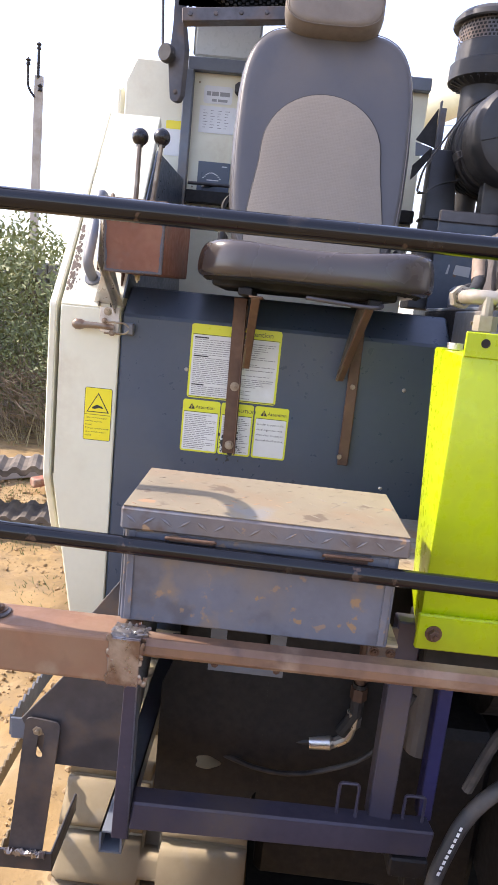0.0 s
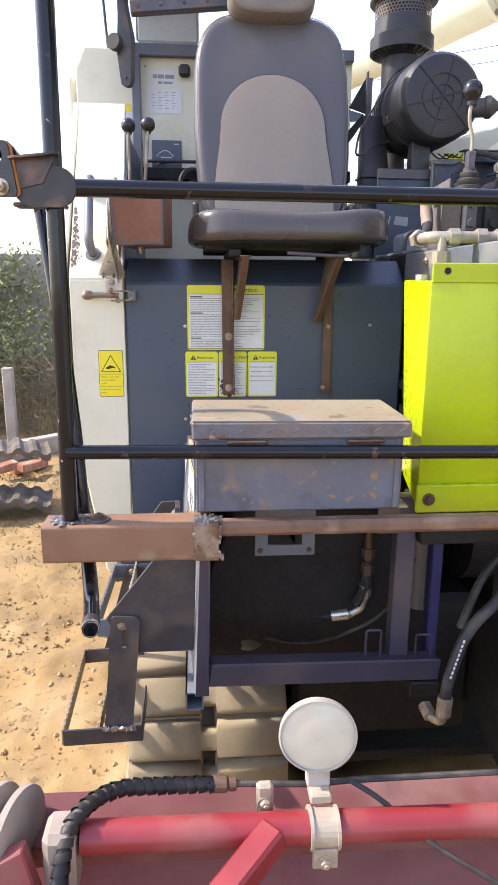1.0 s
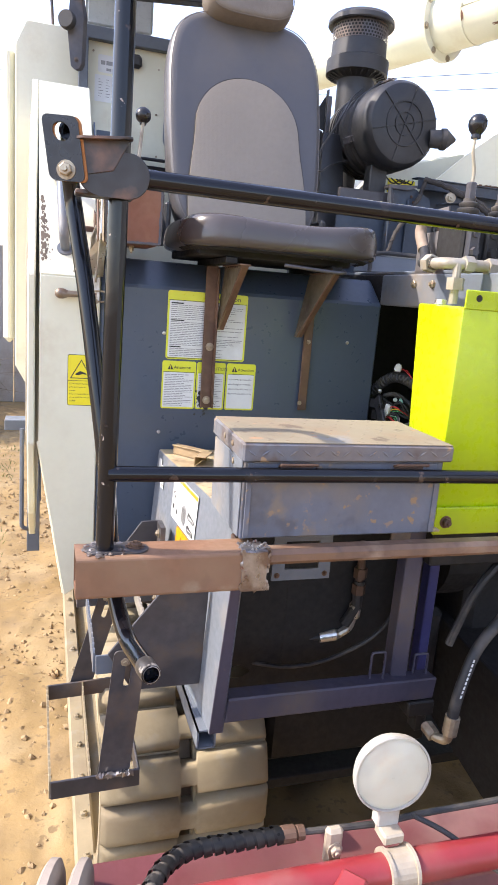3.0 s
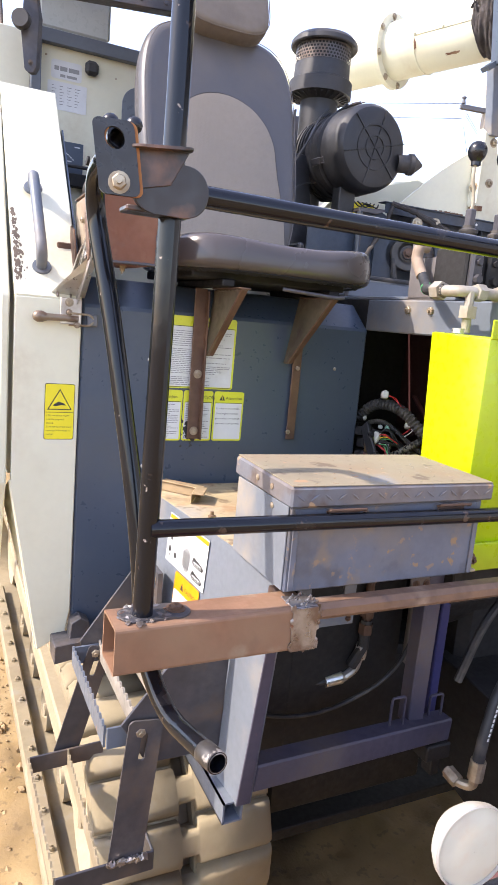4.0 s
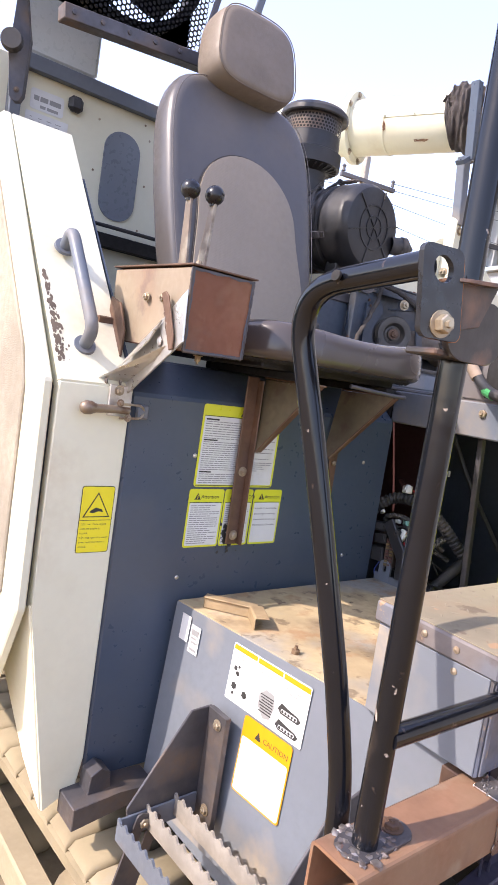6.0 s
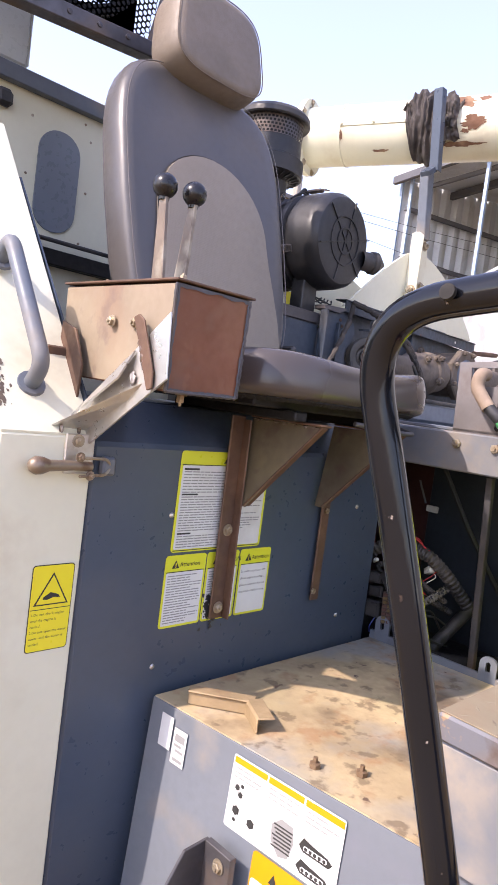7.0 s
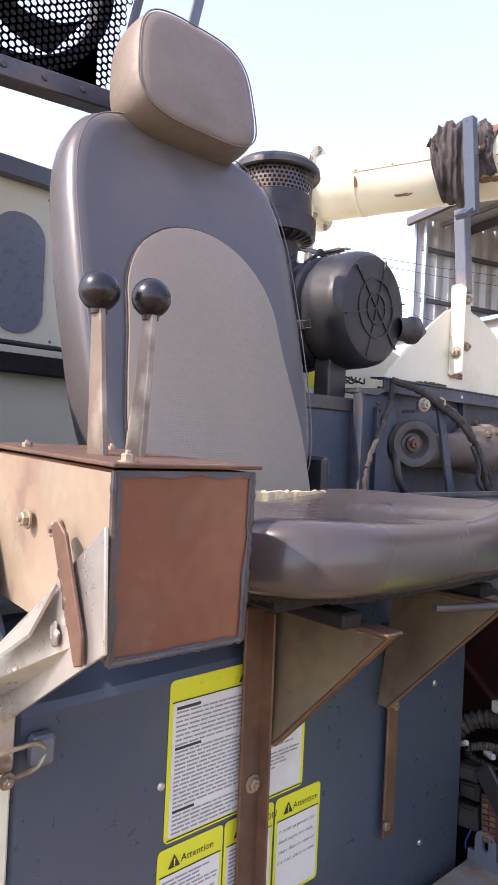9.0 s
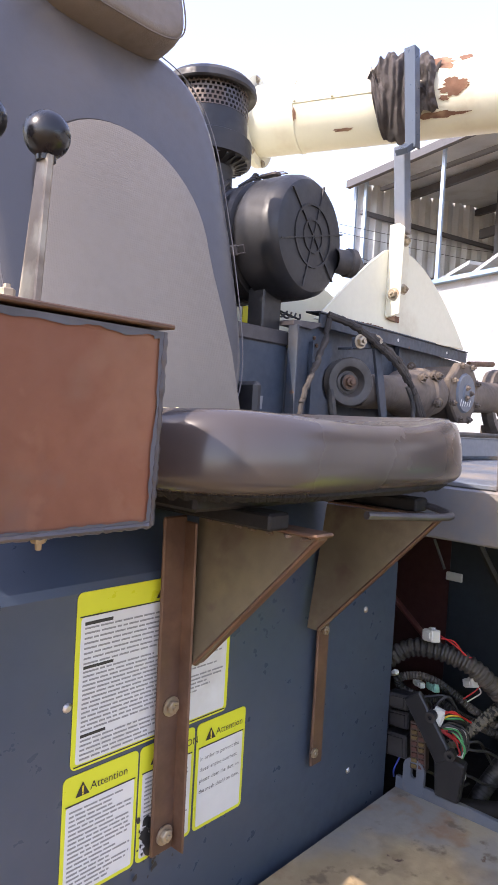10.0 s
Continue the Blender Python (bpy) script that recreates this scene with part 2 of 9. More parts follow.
SKIN_RUST = surf("peeled_rust", (0.17, 0.085, 0.050), 0.85, var=0.35, scale=14, bump=0.5, patches=(((0.30, 0.19, 0.11), 0.52, 0.62, 12.0, 0.8),))
DIRT = surf("dry_soil", (0.27, 0.175, 0.07), 0.95, var=0.2, scale=1.6, dust=(0.33, 0.225, 0.10), dust_amt=0.4, chip=(0.19, 0.125, 0.06), chip_at=0.68, chip_scale=13, bump=1.0, bump_scale=75, fine=30, patches=(((0.22, 0.15, 0.075), 0.5, 0.66, 5.0, 0.7), ((0.36, 0.265, 0.14), 0.56, 0.7, 2.4, 0.6), ((0.15, 0.10, 0.05), 0.6, 0.66, 34.0, 0.6)))
STONE = surf("soil_clods", (0.33, 0.225, 0.115), 0.95, var=0.25, scale=20, bump=0.6)
BARK = surf("bark", (0.16, 0.12, 0.08), 0.9, var=0.25, scale=10, bump=0.5)
LEAF = surf("leaf_green", (0.175, 0.20, 0.07), 0.6, var=0.45, scale=0.8, dust=(0.19, 0.20, 0.08), dust_amt=0.35, bump=0)
# violet frame paint; on the front leg it is the shaded face's colour
PURPLE = surf("violet_paint_and_shade", (0.050, 0.045, 0.068), 0.45, var=0.15, scale=5, dust=(0.12, 0.09, 0.075), dust_amt=0.25, chip=(0.2, 0.11, 0.07), chip_at=0.73, bump=0.08)
WORNBAR = surf("worn_brown_bar", (0.21, 0.118, 0.072), 0.42, var=0.25, scale=9, dust=(0.13, 0.08, 0.055), dust_amt=0.4, chip=(0.52, 0.44, 0.36), chip_at=0.66, chip_scale=18, bump=0.2, patches=(((0.33, 0.235, 0.165), 0.52, 0.66, 8.0, 0.8), ((0.09, 0.055, 0.04), 0.58, 0.66, 12.0, 0.8)))
GREENG = surf("green_grass", (0.10, 0.15, 0.035), 0.7, var=0.35, scale=3, bump=0)
TWIG = surf("dry_twigs", (0.20, 0.15, 0.10), 0.9, var=0.3, scale=3, bump=0)
DRYGRASS = surf("dry_grass", (0.26, 0.22, 0.10), 0.8, var=0.35, scale=2, bump=0)
WIRE = surf("wire_dark", (0.03, 0.03, 0.03), 0.5, bump=0)


def flat_col(name, col, rough=0.5):
    return surf(name, col, rough, var=0.08, bump=0)


WIRE_R, WIRE_G, WIRE_Y, WIRE_W = (flat_col("wire_red", (0.5, 0.02, 0.02)), flat_col("wire_green", (0.05, 0.30, 0.10)),
                                  flat_col("wire_yellow", (0.6, 0.42, 0.02)), flat_col("connector_white", (0.62, 0.62, 0.58)))
WIRE_B = flat_col("wire_blue", (0.03, 0.06, 0.35))

# ---- helpers for shapes ----
BASE = {}


def thing(name, label, category, loc=(0, 0, 0), group="", kind=""):
    ob = new(name)
    ob.location = loc
    ob.empty_display_size = 0.05
    BASE[ob] = Vector(loc)
    return tagged(ob, label, category, group, kind)


SPLIT = {"rivet", "screw", "lid_bolt", "side_bolt", "strut_bolt", "step_bolt", "strip_bolt", "bracket_bolt", "flange_bolt", "clip", "inlet_vane", "fuse",
         "slide_rail", "headrest_post", "recliner_cover", "tread_end", "insulator", "column", "purlin", "girt", "handle_flange", "tank_leg", "drive_slot",
         "valve_section", "tread_frame", "wire", "rod_loop", "lip", "disc", "harness", "drop_cable", "loose_wire", "corrugated_sleeve", "stacked_sheet",
         "seam", "thin_hose", "border_line", "heading_bar", "peeled_patch", "weld", "front_fold", "mounting_strap", "connector", "latch_loop", "scale_bar", "name_bar", "faded_lettering", "rusted_edge", "frame_bolt", "casing_bolt", "angle_hole", "rubber_ring"}


def islands(bm):
    """Groups of faces that hang together or touch."""
    seen, groups = set(), []
    for f in bm.faces:
        if f in seen:
            continue
        stack, grp = [f], []
        seen.add(f)
        while stack:
            g = stack.pop()
            grp.append(g)
            for e in g.edges:
                for k in e.link_faces:
                    if k not in seen:
                        seen.add(k)
                        stack.append(k)
        groups.append(grp)
    boxes = []
    for grp in groups:
        cs = [v.co for f in grp for v in f.verts]
        boxes.append(([min(c[i] for c in cs) - 0.0008 for i in range(3)], [max(c[i] for c in cs) + 0.0008 for i in range(3)]))
    root = list(range(len(groups)))

    def find(i):
        while root[i] != i:
            i = root[i]
        return i
    for i in range(len(groups)):
        for j in range(i):
            if all(boxes[i][0][k] <= boxes[j][1][k] and boxes[j][0][k] <= boxes[i][1][k] for k in range(3)):
                root[find(i)] = find(j)
    out = {}
    for i, grp in enumerate(groups):
        out.setdefault(find(i), []).extend(grp)
    return list(out.values())


def part(name, bm, mat, parent=None, label="", smooth=False, sharp=35):
    if name in SPLIT:
        sets = islands(bm)
        if len(sets) > 1:
            last = None
            for grp in sets:
                one = bmesh.new()
                vm = {}
                for f in grp:
                    for v in f.verts:
                        if v not in vm:
                            vm[v] = one.verts.new(v.co)
                    one.faces.new([vm[v] for v in f.verts])
                last = mesh_part(name, one, mat, parent, label, smooth, sharp)
            bm.free()
            return last
    return mesh_part(name, bm, mat, parent, label, smooth, sharp)


def mesh_part(name, bm, mat, parent=None, label="", smooth=False, sharp=35):
    me = bpy.data.meshes.new(name)
    base = BASE[parent] if parent else Vector((0, 0, 0))
    bmesh.ops.recalc_face_normals(bm, faces=bm.faces[:])
    if base.length:
        bm.transform(Matrix.Translation(-base))
    if smooth:
        for f in bm.faces:
            f.smooth = True
        lim = radians(sharp)
        for e in bm.edges:
            if len(e.link_faces) == 2 and e.calc_face_angle(0) > lim:
                e.smooth = False
    bm.to_mesh(me)
    bm.free()
    me.materials.append(mat)
    ob = new(name, me)
    if parent:
        ob.parent = parent
        BASE[ob] = base
    else:
        BASE[ob] = Vector((0, 0, 0))
    if label:
        ob["label"] = label
    return ob


def nb():
    return bmesh.new()


def bx(bm, x0, x1, y0, y1, z0, z1, bev=0.002, m=None):
    """A bevelled box."""
    r = bmesh.ops.create_cube(bm, size=1.0)
    vs = r["verts"]
    t = Matrix.Translation(((x0 + x1) / 2, (y0 + y1) / 2, (z0 + z1) / 2)) @ Matrix.Diagonal((x1 - x0, y1 - y0, z1 - z0, 1))
    bmesh.ops.transform(bm, matrix=(m @ t) if m else t, verts=vs)
    if bev:
        es = list({e for v in vs for e in v.link_edges})
        bmesh.ops.bevel(bm, geom=es, offset=bev, segments=1, affect="EDGES", profile=0.5)
    return bm


def bar(bm, a, b, w, h, up=(0, 0, 1), bev=0.002):
    """A straight bar of section w x h from a to b; h is measured along up."""
    a, b = Vector(a), Vector(b)
    d = b - a
    yv = d.normalized()
    xv = yv.cross(Vector(up)).normalized()
    zv = xv.cross(yv)
    m = Matrix.Translation((a + b) / 2) @ Matrix((xv, yv, zv)).transposed().to_4x4()
    return bx(bm, -w / 2, w / 2, -d.length / 2, d.length / 2, -h / 2, h / 2, bev, m)


def fillet(pts, rad, seg=5):
    pts = [Vector(p) for p in pts]
    out = [pts[0]]
    for i in range(1, len(pts) - 1):
        p, q, r = pts[i - 1], pts[i], pts[i + 1]
        d1, d2 = (p - q), (r - q)
        k = min(rad, d1.length * 0.48, d2.length * 0.48)
        a, c = q + d1.normalized() * k, q + d2.normalized() * k
        for s in range(seg + 1):
            t = s / seg
            out.append(a * (1 - t) ** 2 + q * 2 * t * (1 - t) + c * t * t)
    out.append(pts[-1])
    return out


def tube(bm, pts, r, seg=12, bend=0.0, hollow=0.0, radii=None):
    """A round tube along points; hollow: depth of the open ends."""
    pts = fillet(pts, bend) if bend else [Vector(p) for p in pts]
    rings = []
    ref = None
    for i, p in enumerate(pts):
        d = (pts[min(i + 1, len(pts) - 1)] - pts[max(i - 1, 0)]).normalized()
        if ref is None:
            ref = Vector((0, 0, 1)) if abs(d.z) < 0.9 else Vector((1, 0, 0))
            u = d.cross(ref).normalized()
        else:
            u = (u - d * u.dot(d)).normalized()
        v = d.cross(u)
        rr = radii[i] if radii else r
        rings.append([bm.verts.new(p + (u * math.cos(2 * math.pi * k / seg) + v * math.sin(2 * math.pi * k / seg)) * rr) for k in range(seg)])
    for a, b in zip(rings, rings[1:]):
        for k in range(seg):
            bm.faces.new((a[k], a[(k + 1) % seg], b[(k + 1) % seg], b[k]))
    for ring, p, q in ((rings[0], pts[0], pts[1]), (rings[-1], pts[-1], pts[-2])):
        if hollow:
            d = (q - p).normalized() * hollow
            lip = [bm.verts.new(p + (v.co - p) * 0.8) for v in ring]
            deep = [bm.verts.new(v.co + d) for v in lip]
            for k in range(seg):
                bm.faces.new((ring[k], ring[(k + 1) % seg], lip[(k + 1) % seg], lip[k]))
                bm.faces.new((lip[k], lip[(k + 1) % seg], deep[(k + 1) % seg], deep[k]))
            bm.faces.new(deep)
        else:
            bm.faces.new(ring)
    return bm


def lathe(bm, prof, origin, axis, seg=24):
    """Turn (radius, height) pairs about an axis."""
    origin, axis = Vector(origin), Vector(axis).normalized()
    u = axis.orthogonal().normalized()
    v = axis.cross(u)
    rings = []
    for r, h in prof:
        if r < 1e-5:
            rings.append([bm.verts.new(origin + axis * h)])
        else:
            rings.append([bm.verts.new(origin + axis * h + (u * math.cos(2 * math.pi * k / seg) + v * math.sin(2 * math.pi * k / seg)) * r) for k in range(seg)])
    for a, b in zip(rings, rings[1:]):
        if len(a) == 1 and len(b) == 1:
            continue
        for k in range(seg):
            k2 = (k + 1) % seg
            if len(a) == 1:
                bm.faces.new((a[0], b[k], b[k2]))
            elif len(b) == 1:
                bm.faces.new((a[k], a[k2], b[0]))
            else:
                bm.faces.new((a[k], a[k2], b[k2], b[k]))
    return bm


def prism(bm, pts, vec, bev=0.0):
    """A flat polygon pushed along vec."""
    vec = Vector(vec)
    a = [bm.verts.new(Vector(p)) for p in pts]
    b = [bm.verts.new(Vector(p) + vec) for p in pts]
    n = len(a)
    fs = [bm.faces.new(a), bm.faces.new(b[::-1])]
    for i in range(n):
        fs.append(bm.faces.new((a[i], b[i], b[(i + 1) % n], a[(i + 1) % n])))
    if bev:
        bmesh.ops.bevel(bm, geom=list({e for f in fs for e in f.edges}), offset=bev, segments=1, affect="EDGES", profile=0.5)
    return bm


def slotted(bm, origin, u, v, n, w, h, sx, sy, sw, sh, th, rc=0.006):
    """A rounded plate with one rounded slot. origin: its centre; u, v: its axes; n: its normal."""
    origin, u, v, n = Vector(origin), Vector(u).normalized(), Vector(v).normalized(), Vector(n).normalized()

    def rr(cx, cy, ww, hh, r, k=5):
        out = []
        r = min(r, ww / 2, hh / 2)
        for qx, qy, a0 in ((1, 1, 0), (-1, 1, 90), (-1, -1, 180), (1, -1, 270)):
            for i in range(k + 1):
                a = radians(a0 + 90 * i / k)
                out.append((cx + qx * (ww / 2 - r) + r * math.cos(a), cy + qy * (hh / 2 - r) + r * math.sin(a)))
        return out
    o = rr(0, 0, w, h, rc)
    i = rr(sx, sy, sw, sh, 1.0)
    lay = []
    for d in (0, th):
        lay.append(([bm.verts.new(origin + u * x + v * y + n * d) for x, y in o], [bm.verts.new(origin + u * x + v * y + n * d) for x, y in i]))
    m = len(o)
    for k in range(m):
        j = (k + 1) % m
        (o0, i0), (o1, i1) = lay
        bm.faces.new((o0[k], o0[j], i0[j], i0[k]))
        bm.faces.new((o1[k], i1[k], i1[j], o1[j]))
        bm.faces.new((o0[k], o1[k], o1[j], o0[j]))
        bm.faces.new((i0[k], i0[j], i1[j], i1[k]))
    return bm


def bolt(bm, p, d, r=0.008, h=0.006, washer=True):
    """Hexagon head with washer, standing on p along d."""
    p, d = Vector(p), Vector(d).normalized()
    if washer:
        lathe(bm, [(0, 0), (r * 1.45, 0), (r * 1.45, 0.0018), (0, 0.0018)], p, d, 14)
    lathe(bm, [(0, 0), (r, 0), (r, h * 0.85), (r * 0.85, h), (r * 0.45, h), (r * 0.4, h * 1.5), (0, h * 1.5)], p + d * (0.0018 if washer else 0), d, 6)
    return bm


def rrect(x0, x1, y0, y1, r, k=5):
    out = []
    for cx, cy, a0 in ((x1 - r, y1 - r, 0), (x0 + r, y1 - r, 90), (x0 + r, y0 + r, 180), (x1 - r, y0 + r, 270)):
        for i in range(k + 1):
            a = radians(a0 + 90 * i / k)
            out.append((cx + r * math.cos(a), cy + r * math.sin(a)))
    return out


class Sheet:
    """A drawing board on a surface: origin, right, up and normal."""

    def __init__(self, parent, origin, u, v):
        self.p, self.o, self.u, self.v = parent, Vector(origin), Vector(u).normalized(), Vector(v).normalized()
        self.n = self.u.cross(self.v)

    def at(self, x, y, d=0.0):
        return self.o + self.u * x + self.v * y + self.n * d

    def plate(self, name, x0, x1, y0, y1, mat, d=0.001, th=0.0008, r=0.004, parent=None):
        bm = nb()
        prism(bm, [self.at(x, y, d) for x, y in rrect(x0, x1, y0, y1, r)], self.n * th)
        return part(name, bm, mat, parent or self.p)

    def bars(self, name, rows, mat, d, parent, th=0.0004):
        bm = nb()
        for x0, x1, y0, y1 in rows:
            prism(bm, [self.at(x, y, d) for x, y in ((x0, y0), (x1, y0), (x1, y1), (x0, y1))], self.n * th)
        return part(name, bm, mat, parent)

    def poly(self, name, pts, mat, d, parent, th=0.0005):
        bm = nb()
        prism(bm, [self.at(x, y, d) for x, y in pts], self.n * th)
        return part(name, bm, mat, parent)

    def text(self, name, body, x, y, size, mat, d, parent, align="LEFT"):
        c = bpy.data.curves.new(name, "FONT")
        c.body, c.size, c.align_x, c.resolution_u = body, size, align, 2
        tmp = bpy.data.objects.new(name, c)
        scene.collection.objects.link(tmp)
        bpy.context.view_layer.update()
        me = bpy.data.meshes.new_from_object(tmp.evaluated_get(bpy.context.evaluated_depsgraph_get()))
        bpy.data.objects.remove(tmp)
        bpy.data.curves.remove(c)
        bm = nb()
        bm.from_mesh(me)
        bpy.data.meshes.remove(me)
        m = Matrix((self.u, self.v, self.n)).transposed().to_4x4()
        bm.transform(Matrix.Translation(self.at(x, y, d)) @ m)
        return part(name, bm, mat, parent)


def pillow(bm, hw, hh, depth, n=4.0, crown=0.4, seg=48, rings=12, taper=0.0, shape=None, edge=0.74):
    """A padded pad in the xz plane, face towards -y, with soft edges."""
    prof = []
    for i in range(rings + 1):
        a = math.pi * i / rings
        prof.append((math.sin(a) ** 0.45, -math.cos(a)))
    rows = []
    for s, t in prof:
        row = []
        for k in range(seg):
            a = 2 * math.pi * k / seg
            ca, sa = math.cos(a), math.sin(a)
            x = hw * math.copysign(abs(ca) ** (2 / n), ca)
            z = hh * math.copysign(abs(sa) ** (2 / n), sa)
            x *= 1 - taper * (z / hh)
            k2 = edge + (1 - edge) * s
            row.append(Vector((x * k2, t * depth / 2, z * k2)))
        rows.append(row)
    vr = [[bm.verts.new(shape(p) if shape else p) for p in row] for row in rows]
    for a, b in zip(vr, vr[1:]):
        for k in range(seg):
            bm.faces.new((a[k], a[(k + 1) % seg], b[(k + 1) % seg], b[k]))
    # caps as shrinking rings
    for ring, sgn in ((vr[0], -1), (vr[-1], 1)):
        prev = ring
        cen = sum((v.co for v in ring), Vector()) / seg
        for f in (0.66, 0.33):
            cur = [bm.verts.new(cen + (v.co - cen) * f + Vector((0, sgn * crown * depth * 0.12 * (1 - f), 0))) for v in ring]
            for k in range(seg):
                bm.faces.new((prev[k], prev[(k + 1) % seg], cur[(k + 1) % seg], cur[k]))
            prev = cur
        c = bm.verts.new(cen + Vector((0, sgn * crown * depth * 0.12, 0)))
        for k in range(seg):
            bm.faces.new((prev[k], prev[(k + 1) % seg], c))
    return bm

# ---- ground ----


def build_ground():
    bm = nb()
    n, half = 380, 6.0
    vs = {}
    for i in range(n + 1):
        for j in range(n + 1):
            x, y = -half + 2 * half * i / n - 0.5, -half + 2 * half * j / n + 3.0
            edge = min(1.0, min(i, n - i, j, n - j) / 20)
            z = (noise.fractal(Vector((x * 0.9, y * 0.9, 0)), 1.0, 2.0, 4) * 0.025 + noise.fractal(Vector((x * 4.5, y * 4.5, 3)), 0.8, 2.1, 6) * 0.020 + (noise.ridged_multi_fractal(Vector((x * 9, y * 9, 6)), 0.7, 2.1, 4, 1.0, 2.0) - 1.0) * 0.010) * edge
            vs[i, j] = bm.verts.new((x, y, z))
    for i in range(n):
        for j in range(n):
            bm.faces.new((vs[i, j], vs[i + 1, j], vs[i + 1, j + 1], vs[i, j + 1]))
    loop = [vs[i, 0] for i in range(n)] + [vs[n, j] for j in range(n)] + [vs[n - i, n] for i in range(n)] + [vs[0, n - j] for j in range(n)]
    outer = []
    for v in loop:
        d = Vector((v.co.x + 0.5, v.co.y - 3.0, 0))
        outer.append(bm.verts.new((v.co.x + d.x * 80, v.co.y + d.y * 80, 0.0)))
    m = len(loop)
    for k in range(m):
        bm.faces.new((loop[k], outer[k], outer[(k + 1) % m], loop[(k + 1) % m]))
    g = part("ground", bm, DIRT, None, smooth=True, sharp=80)
    tagged(g, "dry light brown soil yard with clods", "ground", kind="structure")

    rng = random.Random(4)
    bm = nb()
    for _ in range(12000):
        x, y = rng.uniform(-3.0, -0.45), 0.3 + 6.5 * rng.random() ** 1.5
        s = 0.003 + 0.013 * rng.random() ** 4
        c = Vector((x, y, s * 0.4 + 0.012 * noise.noise(Vector((x * 4.5, y * 4.5, 3)))))
        spin = rng.uniform(0, 6.28)
        top = bm.verts.new(c + Vector((rng.uniform(-0.3, 0.3), rng.uniform(-0.3, 0.3), rng.uniform(0.5, 1.0))) * s)
        rim = [bm.verts.new(c + Vector((math.cos(spin + q * 1.2566) * rng.uniform(0.7, 1.3), math.sin(spin + q * 1.2566) * rng.uniform(0.7, 1.3), rng.uniform(-0.2, 0.4))) * s) for q in range(5)]
        low = [bm.verts.new(Vector((v.co.x, v.co.y, c.z - s * 1.2))) for v in rim]
        for q in range(5):
            q2 = (q + 1) % 5
            bm.faces.new((rim[q], rim[q2], top))
            bm.faces.new((low[q], low[q2], rim[q2], rim[q]))
    st = part("soil_clods", bm, STONE, None)
    tagged(st, "scattered clods and small stones on the soil", "clods", kind="stuff")
    bm = nb()
    for _ in range(420):
        x, y = rng.uniform(-4.5, -0.7), rng.uniform(2.6, 9.0)
        a, L = rng.uniform(0, 6.28), rng.uniform(0.04, 0.16)
        d = Vector((math.cos(a), math.sin(a), rng.uniform(0, 0.5))) * L
        s = Vector((-d.y, d.x, 0)).normalized() * 0.0025
        p = Vector((x, y, 0.015))
        bm.faces.new([bm.verts.new(q) for q in (p - s, p + s, p + d)])
    dg = part("dry_grass", bm, DRYGRASS, None)
    tagged(dg, "wisps of dry straw lying on the soil", "straw", kind="stuff")
    bm = nb()
    for _ in range(5200):
        x, y = rng.uniform(-3.6, -0.9), rng.uniform(2.9, 7.6)
        if noise.noise(Vector((x * 1.3, y * 1.3, 7))) < 0.05 - 0.06 * (y - 4.5):
            continue
        L = rng.uniform(0.015, 0.05)
        d = Vector((rng.uniform(-0.7, 0.7), rng.uniform(-0.7, 0.7), 1.0)) * L
        s = Vector((0.003, 0.001, 0))
        p = Vector((x, y, 0.0))
        bm.faces.new([bm.verts.new(q) for q in (p - s, p + s, p + d)])
    gg = part("grass", bm, GREENG, None)
    tagged(gg, "thin short green grass growing on the soil", "grass", kind="stuff")


build_ground()

# ---- combine harvester body ----
HARV = thing("combine_harvester", "tracked combine harvester with cream and slate sheet metal body", "harvester", (0, 2.4, 0))


def seat_base():
    bm = nb()
    prof = [(1.887, 0.935), (1.887, 1.885), (1.985, 1.966), (2.42, 1.966), (2.42, 0.935)]
    prism(bm, [(-0.459, y, z) for y, z in prof], (0.929, 0, 0), 0.006)
    body = part("seat_base_cover", bm, SLATE, HARV, "slate blue sheet metal cover under the seat")
    bm = nb()
    for x, z in ((0.357, 1.752), (-0.268, 1.435), (-0.265, 1.748), (0.33, 1.46)):
        lathe(bm, [(0, 0.004), (0.0035, 0.0035), (0.006, 0.001), (0.006, 0)], (x, 1.887, z), (0, -1, 0), 10)
    part("rivet", bm, BARE, body)
    bm = nb()
    prism(bm, [(-0.515, 1.80, 0.880), (-0.300, 1.80, 0.915), (-0.300, 1.80, 0.940), (-0.400, 1.80, 0.945), (-0.515, 1.80, 0.935)], (0, 0.085, 0), 0.002)
    prism(bm, [(-0.470, 1.83, 0.935), (-0.410, 1.83, 0.940), (-0.415, 1.83, 0.985), (-0.440, 1.83, 1.000), (-0.465, 1.83, 0.985)], (0, 0.05, 0), 0.002)
    part("base_foot", bm, MILL, body, "dark steel foot bracket")


